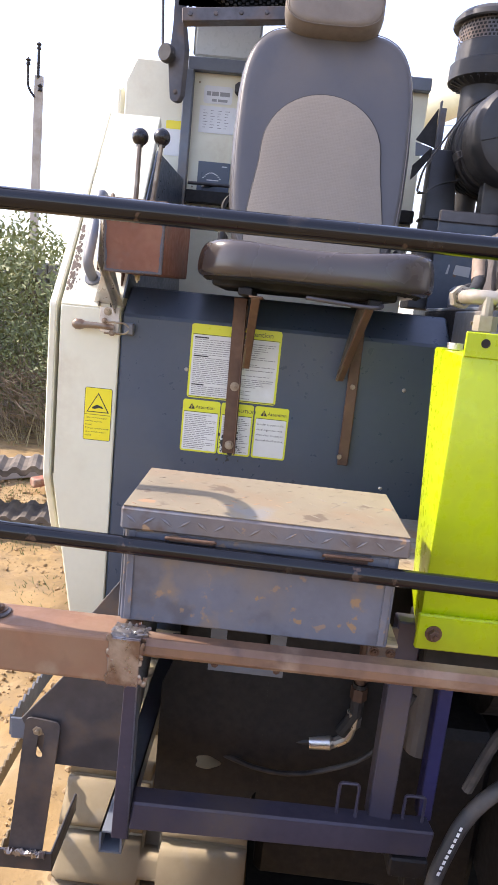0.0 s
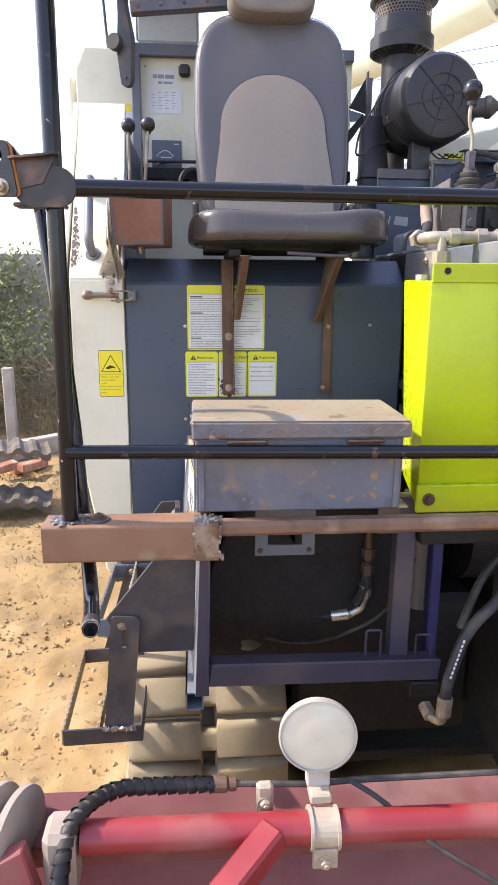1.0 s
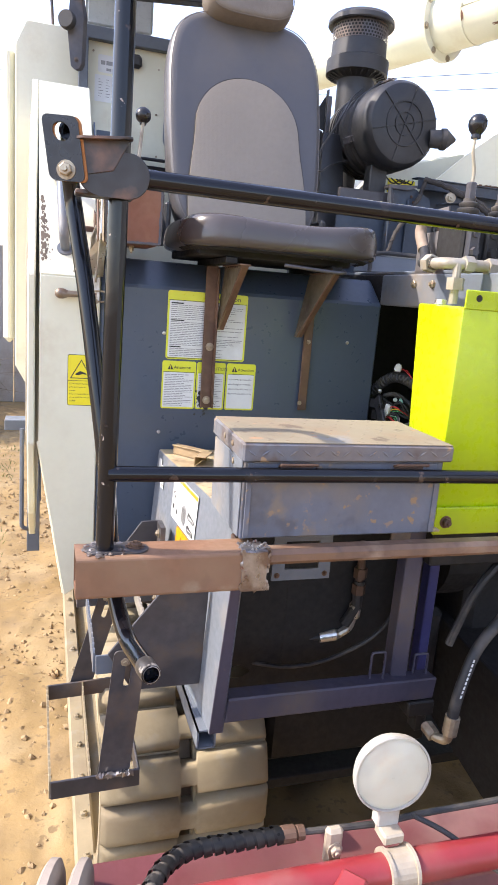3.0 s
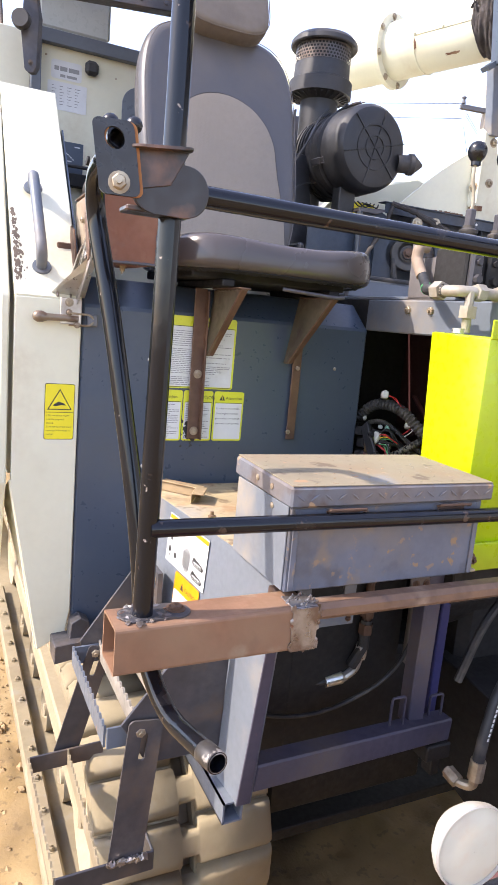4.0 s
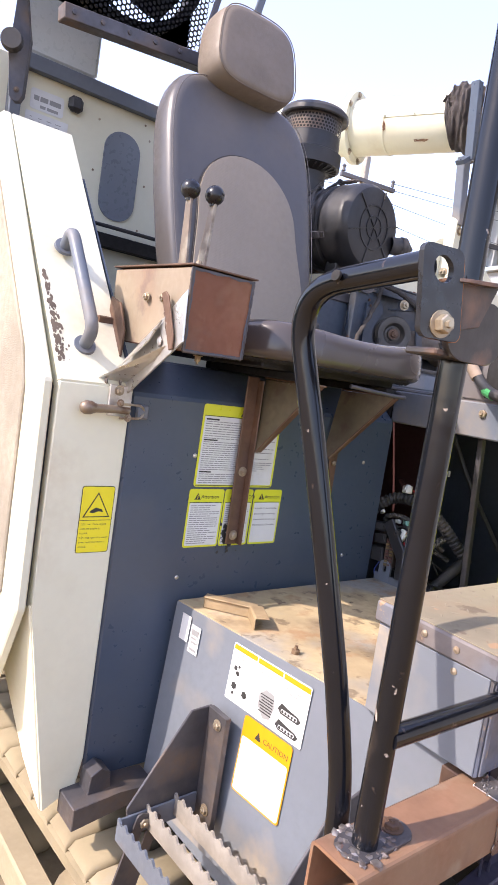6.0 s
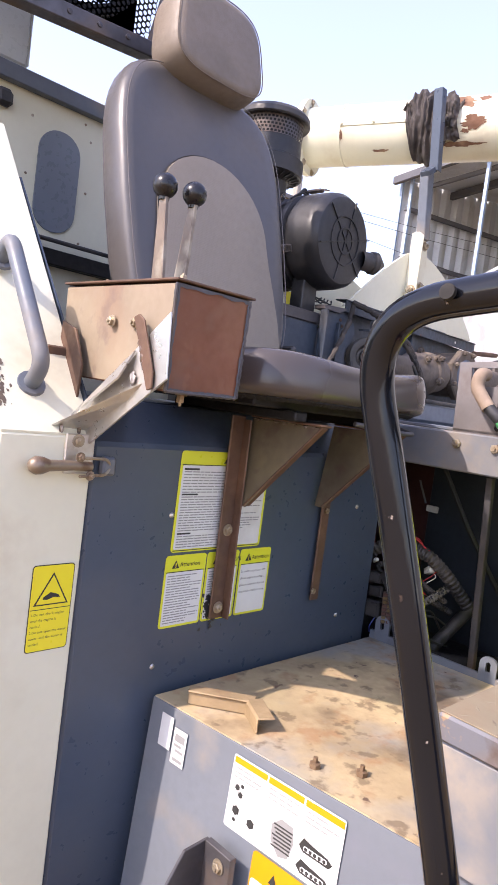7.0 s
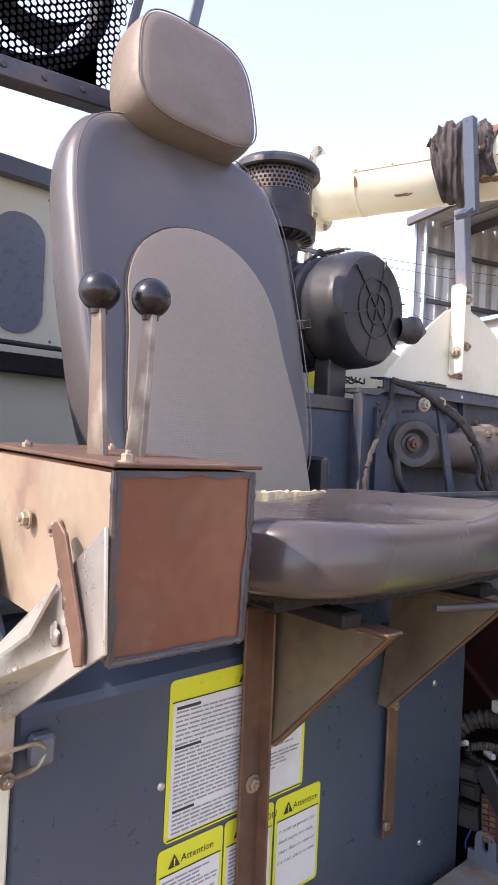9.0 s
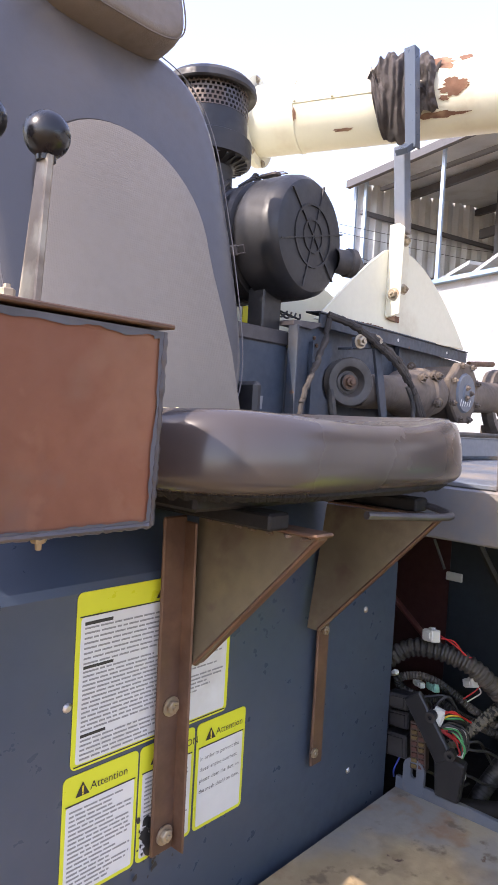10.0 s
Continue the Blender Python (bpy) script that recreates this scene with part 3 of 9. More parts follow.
def cream_pillar():
    y0 = 1.885
    low = [(-0.634, y0, 1.895), (-0.462, y0, 1.895), (-0.462, y0, 1.0), (-0.475, y0, 0.93), (-0.553, y0, 0.886), (-0.634, y0, 1.386)]
    bm = nb()
    prism(bm, low, (0, 0.03, 0), 0.003)
    p = part("pillar_front", bm, CREAM, HARV, "cream painted front corner panel")
    bm = nb()
    up = [(-0.634, y0, 1.897), (-0.462, y0, 1.897), (-0.481, 2.372, 2.535), (-0.646, 2.364, 2.533)]
    prism(bm, up, (0, 0.03, -0.02), 0.003)
    part("pillar_slope", bm, CREAM, HARV, "cream painted sloping corner panel")
    # inner side painted slate to carry the shade on that side of the pillar
    bm = nb()
    prism(bm, [(-0.463, 1.90, 1.93), (-0.470, 2.29, 2.41), (-0.478, 2.94, 2.44), (-0.463, 2.94, 1.90)], (0.004, 0, 0))
    part("pillar_inner_side", bm, SLATE, HARV)
    # outer side with its bulged mesh screen
    bm = nb()
    side = [(1.888, 1.39), (1.888, 1.895), (2.368, 2.534), (2.94, 2.534), (2.94, 0.98), (2.20, 0.98), (2.02, 1.12)]
    prism(bm, [(-0.668, y, z) for y, z in side], (0.022, 0, 0), 0.004)
    s = part("side_cover", bm, CREAM, HARV, "cream side cover with a mesh screen")
    bm = nb()
    win = [(1.985, 1.40), (1.985, 1.87), (2.02, 1.96), (2.36, 2.40), (2.42, 2.44), (2.80, 2.44), (2.84, 2.40), (2.84, 1.22), (2.80, 1.18), (2.26, 1.18), (2.19, 1.20)]
    prism(bm, [(-0.675, y, z) for y, z in win], (0.009, 0, 0), 0.003)
    part("mesh_screen", bm, surf("dusty_mesh_screen", (0.34, 0.295, 0.225), 0.7, var=0.25, scale=5, bump=0.9, bump_scale=320), s, "dusty brown perforated screen")
    bm = nb()
    prism(bm, [(-0.640, 1.89, 1.40), (-0.558, 1.89, 0.89), (-0.558, 2.02, 0.95), (-0.640, 2.12, 1.30)], (0.012, 0, 0), 0.002)
    part("lower_edge", bm, CREAM, s)
    # worn strip where paint has come off
    rng = random.Random(9)
    bm = nb()
    for i in range(230):
        t = rng.random()
        z = 1.935 + 0.20 * t
        y = y0 + (z - 1.895) * 0.755
        x = -0.630 - 0.0025 * t + abs(rng.gauss(0, 0.011)) * (1.2 - t)
        w, turn = 0.0012 + 0.0045 * rng.random() ** 2, rng.uniform(0, 6.28)
        q = []
        for k in range(6):
            a = turn + k * math.pi / 3
            rr = w * rng.uniform(0.6, 1.4)
            q.append(bm.verts.new((x + math.cos(a) * rr, y + math.sin(a) * rr * 0.9 - 0.0012 - 0.000004 * i, z + math.sin(a) * rr * 1.2)))
        bm.faces.new(q)
    part("worn_paint", bm, surf("bare_dark_metal", (0.15, 0.11, 0.08), 0.7, var=0.3, scale=30, bump=0.3), s, "rubbed-off paint showing dark metal")
    # grab handle
    bm = nb()
    n = Vector((-0.10, -0.80, 0.60)).normalized()
    a, b = Vector((-0.572, 2.098, 2.196)), Vector((-0.562, 1.945, 1.975))
    tube(bm, [a, a + n * 0.062, b + n * 0.062, b], 0.0145, 14, 0.05)
    h = part("grab_handle", bm, GREY, HARV, "grey tubular grab handle", smooth=True)
    bm = nb()
    for p in (a, b):
        lathe(bm, [(0, 0.006), (0.024, 0.006), (0.026, 0.0), (0, 0.0)], p, n, 16)
    part("handle_flange", bm, GREY, h)
    # over-centre latch
    bm = nb()
    bx(bm, -0.520, -0.463, 1.878, 1.884, 1.83, 1.90, 0.002)
    la = part("latch", bm, BARE, HARV, "rusty over-centre latch")
    bm = nb()
    tube(bm, [(-0.592, 1.862, 1.846), (-0.589, 1.862, 1.846), (-0.580, 1.862, 1.846), (-0.568, 1.862, 1.846), (-0.555, 1.862, 1.846), (-0.51, 1.862, 1.847), (-0.475, 1.866, 1.845)], 0.011, 14, radii=[0.004, 0.010, 0.0155, 0.0150, 0.010, 0.0085, 0.009])
    for q in ((-0.50, 1.86, 1.862), (-0.478, 1.86, 1.83)):
        bolt(bm, q, (0, -1, 0), 0.006, 0.006)
    part("latch_lever", bm, surf("worn_brown_steel", (0.26, 0.205, 0.155), 0.38, metal=0.5, var=0.2, scale=25, bump=0.15, patches=(((0.14, 0.08, 0.05), 0.52, 0.64, 30.0, 0.8),)), la, smooth=True)
    bm = nb()
    for dz in (-0.016, 0.016):
        tube(bm, [(-0.50, 1.856, 1.845 + dz), (-0.442, 1.866, 1.845 + dz * 0.9), (-0.430, 1.872, 1.845)], 0.0028, 8, 0.01)
    part("latch_loop", bm, ZINC, la, smooth=True)
    bm = nb()
    bx(bm, -0.447, -0.420, 1.868, 1.887, 1.828, 1.862, 0.004)
    part("latch_hook", bm, GREY, la)
    bm = nb()
    bolt(bm, (-0.497, 1.878, 1.888), (0, -1, 0), 0.008)
    part("latch_bolt", bm, ZINC, la)


def hopper():
    bm = nb()
    x0, x1, y0, y1, zt = -0.748, 0.50, 2.95, 4.35, 2.90
    prism(bm, [(x0, y0, 1.50), (x0, y0, zt - 0.09), (x0 + 0.042, y0, zt), (x1, y0, zt), (x1, y0, 1.50), (x0 + 0.20, y0, 1.15)], (0, y1 - y0, 0), 0.004)
    h = part("grain_tank", bm, CREAM, HARV, "cream grain tank")
    # top edge bar and upright bar
    bm = nb()
    bx(bm, -0.49, x1, 2.915, 2.948, 2.865, 2.915, 0.003)
    part("top_bar", bm, GREY, h)
    bm = nb()
    bx(bm, -0.500, -0.462, 2.905, 2.948, 2.33, 2.864, 0.003)
    part("upright_bar", bm, GREY, h)
    bm = nb()
    bx(bm, -0.46, x1, 2.905, 2.948, 2.352, 2.402, 0.003)
    part("ledge", bm, DARK, h)
    bm = nb()
    tube(bm, [(-0.45, 2.89, 2.425), (0.10, 2.89, 2.425), (0.16, 2.87, 2.42)], 0.007, 10)
    part("control_rod", bm, PLASTIC, h)
    bm = nb()
    prism(bm, [(x, 2.944, z) for x, z in rrect(-0.135, 0.012, 2.462, 2.785, 0.07, 8)], (0, 0.006, 0))
    part("sight_window", bm, surf("grey_window", (0.16, 0.18, 0.21), 0.3, var=0.06, bump=0), h, "dark grey oblong sight window")
    bm = nb()
    for x, z in ((-0.165, 2.80), (0.045, 2.79), (-0.168, 2.62), (0.046, 2.62), (-0.160, 2.45), (0.04, 2.45), (-0.44, 2.83), (-0.44, 2.42), (0.02, 2.84)):
        lathe(bm, [(0, 0.003), (0.0045, 0.001), (0.0045, 0)], (x, 2.949, z), (0, -1, 0), 8)
    part("screw", bm, ZINC, h)
    bm = nb()
    bx(bm, -0.292, -0.240, 2.915, 2.948, 2.785, 2.838, 0.012)
    part("latch_knob", bm, PLASTIC, h)
    sh = Sheet(h, (-0.42, 2.9485, 2.72), (1, 0, 0), (0, 0, 1))
    lab = sh.plate("name_sticker", 0.0, 0.118, 0.032, 0.10, WHITEL, 0.0, 0.001, 0.01)
    sh.bars("name_bar", [(0.012, 0.03, 0.062, 0.078), (0.034, 0.062, 0.062, 0.078), (0.067, 0.108, 0.062, 0.078), (0.035, 0.055, 0.040, 0.050), (0.060, 0.100, 0.040, 0.050)], GREYINK, 0.0011, lab)
    lab = sh.plate("data_sticker", -0.012, 0.140, -0.082, 0.022, WHITEL, 0.0, 0.001, 0.003)
    sh.bars("text_bar", [(0.004 + 0.03 * j, 0.012 + 0.03 * j + 0.014 * ((i * 37 + j * 13) % 10) / 10, 0.004 - i * 0.011, 0.0062 - i * 0.011) for i in range(7) for j in range(4)], GREYINK, 0.0011, lab)
    lab = sh.plate("throttle_plate", 0.0, 0.135, -0.312, -0.195, SLATE, 0.0, 0.002, 0.002)
    sh.bars("scale_bar", [(0.020 + 0.0072 * i, 0.0275 + 0.0072 * i, -0.262 + 0.022 * math.sin(i * 0.314), -0.259 + 0.022 * math.sin(i * 0.314)) for i in range(11)] + [(0.04, 0.09, -0.270, -0.266), (0.100, 0.122, -0.213, -0.209)], WHITEL, 0.0021, lab)
    bm = nb()
    bar(bm, sh.at(0.02, -0.298, 0.008), sh.at(0.095, -0.283, 0.008), 0.005, 0.014, (0, -1, 0))
    part("throttle_lever", bm, BARE, lab)
    lab = sh.plate("yellow_sticker", -0.150, -0.083, -0.185, -0.045, WHITEL, 0.0, 0.001, 0.003)
    sh.plate("yellow_head", -0.148, -0.085, -0.080, -0.047, YELLOWL, 0.0011, 0.0004, 0.002, lab)
    # black hand wheel by the tank
    bm = nb()
    lathe(bm, [(0.055, -0.012), (0.068, -0.010), (0.068, 0.010), (0.055, 0.012), (0.050, 0), (0.055, -0.012)], (-0.235, 2.87, 2.33), (0.5, -1, 0), 24)
    lathe(bm, [(0, -0.014), (0.018, -0.014), (0.018, 0.014), (0, 0.014)], (-0.235, 2.87, 2.33), (0.5, -1, 0), 16)
    bar(bm, (-0.28, 2.86, 2.31), (-0.19, 2.88, 2.35), 0.012, 0.012)
    bx(bm, -0.25, -0.22, 2.87, 2.95, 2.32, 2.345)
    part("hand_wheel", bm, PLASTIC, h, smooth=True)
    # second cream panel edge, seen beyond the side cover
    bm = nb()
    bx(bm, -0.800, -0.750, 2.97, 4.30, 1.60, 2.80, 0.02)
    part("tank_side_rib", bm, CREAM, h)
    bm = nb()
    for yy in (3.1, 3.9):
        bx(bm, -0.70, -0.64, yy, yy + 0.06, 0.55, 1.35, 0.003)
    part("tank_leg", bm, GREY, h)
    bm = nb()
    bx(bm, -0.80, -0.62, 3.05, 3.16, 1.18, 1.23, 0.003)
    tube(bm, [(-0.72, 3.0, 1.20), (-0.72, 2.98, 0.72), (-0.66, 3.0, 0.70)], 0.010, 8, 0.02)
    part("side_hook", bm, GREY, h)


def top_frame():
    """Dark bar with radiator screen, bracket and dusty window above the grain tank."""
    bm = nb()
    bar(bm, (-0.47, 2.60, 2.930), (0.055, 2.60, 2.980), 0.05, 0.045, bev=0.003)
    b = part("screen_bar", bm, MILL, HARV, "dark steel bar under the screen")
    bm = nb()
    for i in range(6):
        x = -0.44 + i * 0.09
        lathe(bm, [(0, 0.005), (0.007, 0.004), (0.008, 0)], (x, 2.575, 2.931 + (x + 0.47) * 0.1), (0, -1, 0), 10)
    part("rivet", bm, MILL, b)
    # honeycomb screen
    bm = nb()
    s = 0.0098
    h = s * math.sqrt(3) / 2
    xa, xb = -0.45, -0.02
    z = 2.965
    while z < 3.42:
        x = xa
        col = 0
        while x < xb + 0.02 + 0.19 * (z - 2.99):
            cz = z + (h if col % 2 else 0)
            c = Vector((x, 2.615, cz))
            ou = [c + Vector((math.cos(radians(60 * k)) * s, 0, math.sin(radians(60 * k)) * s)) for k in range(6)]
            inn = [c + (p - c) * 0.68 for p in ou]
            vo, vi = [bm.verts.new(p) for p in ou], [bm.verts.new(p) for p in inn]
            for k in range(6):
                bm.faces.new((vo[k], vo[(k + 1) % 6], vi[(k + 1) % 6], vi[k]))
            x += s * 1.5
            col += 1
        z += 2 * h
    bmesh.ops.solidify(bm, geom=bm.faces[:], thickness=0.002)
    part("honeycomb_screen", bm, MILL, HARV, "dark honeycomb radiator screen")
    bm = nb()
    bar(bm, (0.018, 2.62, 2.99), (0.115, 2.62, 3.44), 0.012, 0.02)
    part("screen_edge", bm, MILL, HARV)
    # fan blades behind the screen
    bm = nb()
    c = Vector((-0.24, 2.70, 3.30))
    for k in range(5):
        pts_o, pts_i = [], []
        for i in range(9):
            t = i / 8
            a = k * 2 * math.pi / 5 + t * 1.5
            r1 = 0.05 + 0.20 * t
            pts_o.append(c + Vector((math.cos(a) * r1, 0, math.sin(a) * r1)))
            pts_i.append(c + Vector((math.cos(a + 0.80) * r1, 0.02, math.sin(a + 0.80) * r1)))
        for i in range(8):
            bm.faces.new([bm.verts.new(q) for q in (pts_o[i], pts_o[i + 1], pts_i[i + 1], pts_i[i])])
    lathe(bm, [(0.255, -0.02), (0.285, -0.02), (0.285, 0.05), (0.255, 0.05), (0.255, -0.02)], c, (0, 1, 0), 32)
    lathe(bm, [(0, -0.01), (0.06, -0.01), (0.06, 0.04), (0, 0.04)], c, (0, 1, 0), 20)
    part("fan", bm, DARK, HARV, "dark curved fan blades at rest")
    bm = nb()
    ring = [(math.cos(2 * math.pi * k / 48), math.sin(2 * math.pi * k / 48)) for k in range(48)]
    inner = [bm.verts.new(c + Vector((a * 0.272, 0.045, b * 0.272))) for a, b in ring]
    outer = []
    for a, b in ring:
        k_ = min(0.278 / max(abs(a), 1e-4), (0.345 if b > 0 else 0.274) / max(abs(b), 1e-4))
        outer.append(bm.verts.new(c + Vector((a * k_, 0.045, b * k_))))
    for k in range(48):
        bm.faces.new((inner[k], inner[(k + 1) % 48], outer[(k + 1) % 48], outer[k]))
    bmesh.ops.solidify(bm, geom=bm.faces[:], thickness=0.004)
    part("fan_shroud", bm, DARK, HARV, "dark sheet shroud round the fan")
    # bracket plate and knob on the left
    bm = nb()
    prism(bm, [(-0.535, 2.80, 2.715), (-0.520, 2.80, 2.703), (-0.503, 2.80, 2.708), (-0.492, 2.80, 2.73), (-0.486, 2.80, 2.90), (-0.512, 2.80, 3.02), (-0.520, 2.80, 3.45), (-0.542, 2.80, 3.45), (-0.540, 2.80, 2.98), (-0.550, 2.80, 2.84)], (0.015, 0.02, 0), 0.002)
    p = part("arm_plate", bm, MILL, HARV, "dark steel support arm")
    bm = nb()
    lathe(bm, [(0, 0.03), (0.03, 0.03), (0.034, 0.02), (0.034, 0.004), (0.012, 0), (0.012, -0.03)], (-0.545, 2.78, 2.865), (-0.5, -1, 0), 18)
    part("arm_knob", bm, PLASTIC, p)
    bm = nb()
    bolt(bm, (-0.513, 2.80, 2.74), (0, -1, 0), 0.007)
    part("arm_bolt", bm, MILL, p)
    bm = nb()
    bx(bm, -0.475, -0.20, 2.932, 2.946, 2.918, 3.40, 0.012)
    part("dusty_window", bm, HAZE, HARV, "dusty pale acrylic panel")
    bm = nb()
    tube(bm, [(-0.600, 2.96, 2.86), (-0.640, 2.96, 3.45)], 0.006, 8)
    part("window_post", bm, MILL, HARV)
    bm = nb()
    bar(bm, (0.16, 2.62, 2.90), (0.30, 2.62, 3.55), 0.008, 0.03, (1, 0, 0))
    part("canopy_strut", bm, GREY, HARV)
    bm = nb()
    tube(bm, [(0.055, 2.60, 2.94), (0.16, 2.62, 2.93)], 0.012, 8)
    part("strut_link", bm, MILL, HARV)


# ---- tracks ----


def track_unit():
    """One rubber track with its lugs, slots, sprocket and roller frame."""
    x0, x1 = -0.455, 0.045
    fy, fz, fr = 1.80, 0.375, 0.345
    ry, rz, rr = 4.35, 0.30, 0.27

    def path(s):
        """Point and outward normal at s (0..1) round the loop, from the bottom front upwards."""
        arc_f, top = math.pi * fr, math.hypot(ry - fy, (fz + fr) - (rz + rr))
        arc_r, bot = math.pi * rr, ry - fy
        tot = arc_f + top + arc_r + bot
        d = (s % 1.0) * tot
        if d < arc_f:
            a = -math.pi / 2 - d / fr
            return Vector((0, fy + fr * math.cos(a), fz + fr * math.sin(a))), Vector((0, math.cos(a), math.sin(a)))
        d -= arc_f
        if d < top:
            t = d / top
            return Vector((0, fy + (ry - fy) * t, (fz + fr) * (1 - t) + (rz + rr) * t)), Vector((0, 0, 1))
        d -= top
        if d < arc_r:
            a = math.pi / 2 - d / rr
            return Vector((0, ry + rr * math.cos(a), rz + rr * math.sin(a))), Vector((0, math.cos(a), math.sin(a)))
        d -= arc_r
        t = d / bot
        return Vector((0, ry + (fy - ry) * t, (rz - rr) * (1 - t) + (fz - fr) * t)), Vector((0, 0, -1))

    tk = thing("crawler_track", "dust covered ribbed rubber crawler track", "track", (-0.2, 2.4, 0))
    bm = nb()
    M = 58
    N = M * 4
    prev = None
    first = None
    for i in range(N + 1):
        p, n = path(i / N)
        sec = [(x0, 0.0), (x0 + 0.012, 0.010), (-0.224, 0.010), (-0.186, 0.010), (x1 - 0.012, 0.010), (x1, 0.0), (x1, -0.03), (-0.186, -0.03), (-0.224, -0.03), (x0, -0.03)]
        ring = [bm.verts.new((x, p.y + n.y * o, p.z + n.z * o)) for x, o in sec] if i < N else first
        if first is None:
            first = ring
        if prev:
            hole = (i - 1) % 4 in (0, 3)
            for k in range(len(sec)):
                k2 = (k + 1) % len(sec)
                if not (hole and k in (2, 7)):
                    bm.faces.new((prev[k], prev[k2], ring[k2], ring[k]))
            if hole:
                for ka, kb in ((2, 8), (3, 7)):
                    bm.faces.new((prev[ka], ring[ka], ring[kb], prev[kb]))
                if (i - 1) % 4 == 3:
                    bm.faces.new((prev[2], prev[3], prev[7], prev[8]))
                else:
                    bm.faces.new((ring[2], ring[3], ring[7], ring[8]))
        prev = ring
    part("belt", bm, TRACK, tk, smooth=True, sharp=50)
    # pads across the belt: one shared shape
    bm = nb()
    xs = [x0 + 0.002, x0 + 0.02, -0.232, -0.228, -0.182, -0.178, x1 - 0.02, x1 - 0.002]
    hs = [0.014, 0.036, 0.040, 0.039, 0.039, 0.040, 0.036, 0.014]
    prof = [(-0.0590, 0.0), (-0.0570, 0.5), (-0.053, 0.8), (-0.046, 0.95), (-0.030, 1.0), (0.030, 1.0), (0.046, 0.95), (0.053, 0.8), (0.0570, 0.5), (0.0590, 0.0)]
    grid = [[bm.verts.new((x, yy * (0.58 if 2 < i < 5 else 1.0), h_ * k_)) for yy, k_ in prof] for i, (x, h_) in enumerate(zip(xs, hs))]
    for i in range(len(xs) - 1):
        for j in range(len(prof) - 1):
            bm.faces.new((grid[i][j], grid[i + 1][j], grid[i + 1][j + 1], grid[i][j + 1]))
    bmesh.ops.recalc_face_normals(bm, faces=bm.faces[:])
    for f in bm.faces:
        f.smooth = True
    pad = bpy.data.meshes.new("pad")
    bm.to_mesh(pad)
    bm.free()
    pad.materials.append(TRACK)
    for i in range(M):
        p, n = path((i + 0.5) / M)
        if n.z < -0.95 and p.y > 2.6:
            continue
        ob = new("pad", pad)
        ob.parent = tk
        m = Matrix((Vector((1, 0, 0)), n.cross(Vector((1, 0, 0))), n)).transposed().to_4x4()
        ob.matrix_basis = Matrix.Translation(p + n * 0.004 - BASE[tk]) @ m
    # roller frame, wheels
    bm = nb()
    bx(bm, x0 + 0.04, x0 + 0.12, fy + 0.05, ry - 0.1, 0.27, 0.38, 0.008)
    part("roller_frame", bm, surf("dusty_beige_frame", (0.35, 0.285, 0.185), 0.8, var=0.15, scale=4, bump=0.2), tk)
    for yy, zz, r in ((fy, fz, fr - 0.04), (ry, rz, rr - 0.04), (2.3, 0.13, 0.09), (2.75, 0.13, 0.09), (3.2, 0.13, 0.09), (3.65, 0.13, 0.09)):
        bm = nb()
        lathe(bm, [(0, 0), (r * 0.3, 0), (r * 0.3, 0.03), (r * 0.85, 0.03), (r, 0.0), (r, 0.26), (0, 0.26)], (x0 + 0.06, yy, zz), (1, 0, 0), 28)
        part("roller", bm, bpy.data.materials["dusty_beige_frame"], tk, smooth=True)
    # lower guard strip with bolts
    bm = nb()
    bx(bm, x0 - 0.055, x0 + 0.01, 1.55, 4.2, 0.055, 0.11, 0.008)
    gs = part("guide_strip", bm, TRACK, tk)
    bm = nb()
    for i in range(14):
        bolt(bm, (x0 - 0.02, 1.62 + i * 0.18, 0.11), (0, 0, 1), 0.012, 0.012)
    part("strip_bolt", bm, TRACK, gs)


seat_base()
cream_pillar()
hopper()
top_frame()
track_unit()

# under-body behind the openings; near-black blocks and sheets stand in for its shade
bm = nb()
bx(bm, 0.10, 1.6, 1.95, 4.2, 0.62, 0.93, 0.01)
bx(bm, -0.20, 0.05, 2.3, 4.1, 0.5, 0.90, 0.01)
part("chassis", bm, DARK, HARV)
# added block that keeps skylight off the ground below
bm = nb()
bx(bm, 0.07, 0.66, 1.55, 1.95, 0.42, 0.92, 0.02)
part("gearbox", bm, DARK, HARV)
# added plate that stops sun passing through the track's open side
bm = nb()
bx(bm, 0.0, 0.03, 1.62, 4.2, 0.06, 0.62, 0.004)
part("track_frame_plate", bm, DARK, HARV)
# added near-black pan shown in place of the shaded ground
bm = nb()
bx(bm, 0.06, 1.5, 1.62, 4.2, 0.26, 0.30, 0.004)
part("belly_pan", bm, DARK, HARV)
# added sheets whose near-black colour makes the bay's shade
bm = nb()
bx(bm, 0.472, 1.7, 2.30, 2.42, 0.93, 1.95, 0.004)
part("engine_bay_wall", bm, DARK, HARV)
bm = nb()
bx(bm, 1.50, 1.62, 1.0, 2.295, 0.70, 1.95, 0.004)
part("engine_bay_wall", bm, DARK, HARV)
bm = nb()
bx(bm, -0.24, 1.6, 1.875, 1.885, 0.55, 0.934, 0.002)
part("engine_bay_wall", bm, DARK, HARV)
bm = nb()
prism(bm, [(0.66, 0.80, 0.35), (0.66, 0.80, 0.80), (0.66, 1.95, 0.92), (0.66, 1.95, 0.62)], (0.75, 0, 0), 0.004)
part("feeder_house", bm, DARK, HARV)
# unseen strip added to keep sun out of the slit above the bay
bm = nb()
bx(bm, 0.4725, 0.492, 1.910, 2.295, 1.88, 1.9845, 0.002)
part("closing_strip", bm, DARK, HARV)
bm = nb()
bx(bm, 0.950, 0.957, 2.006, 2.295, 1.30, 1.90, 0.002)
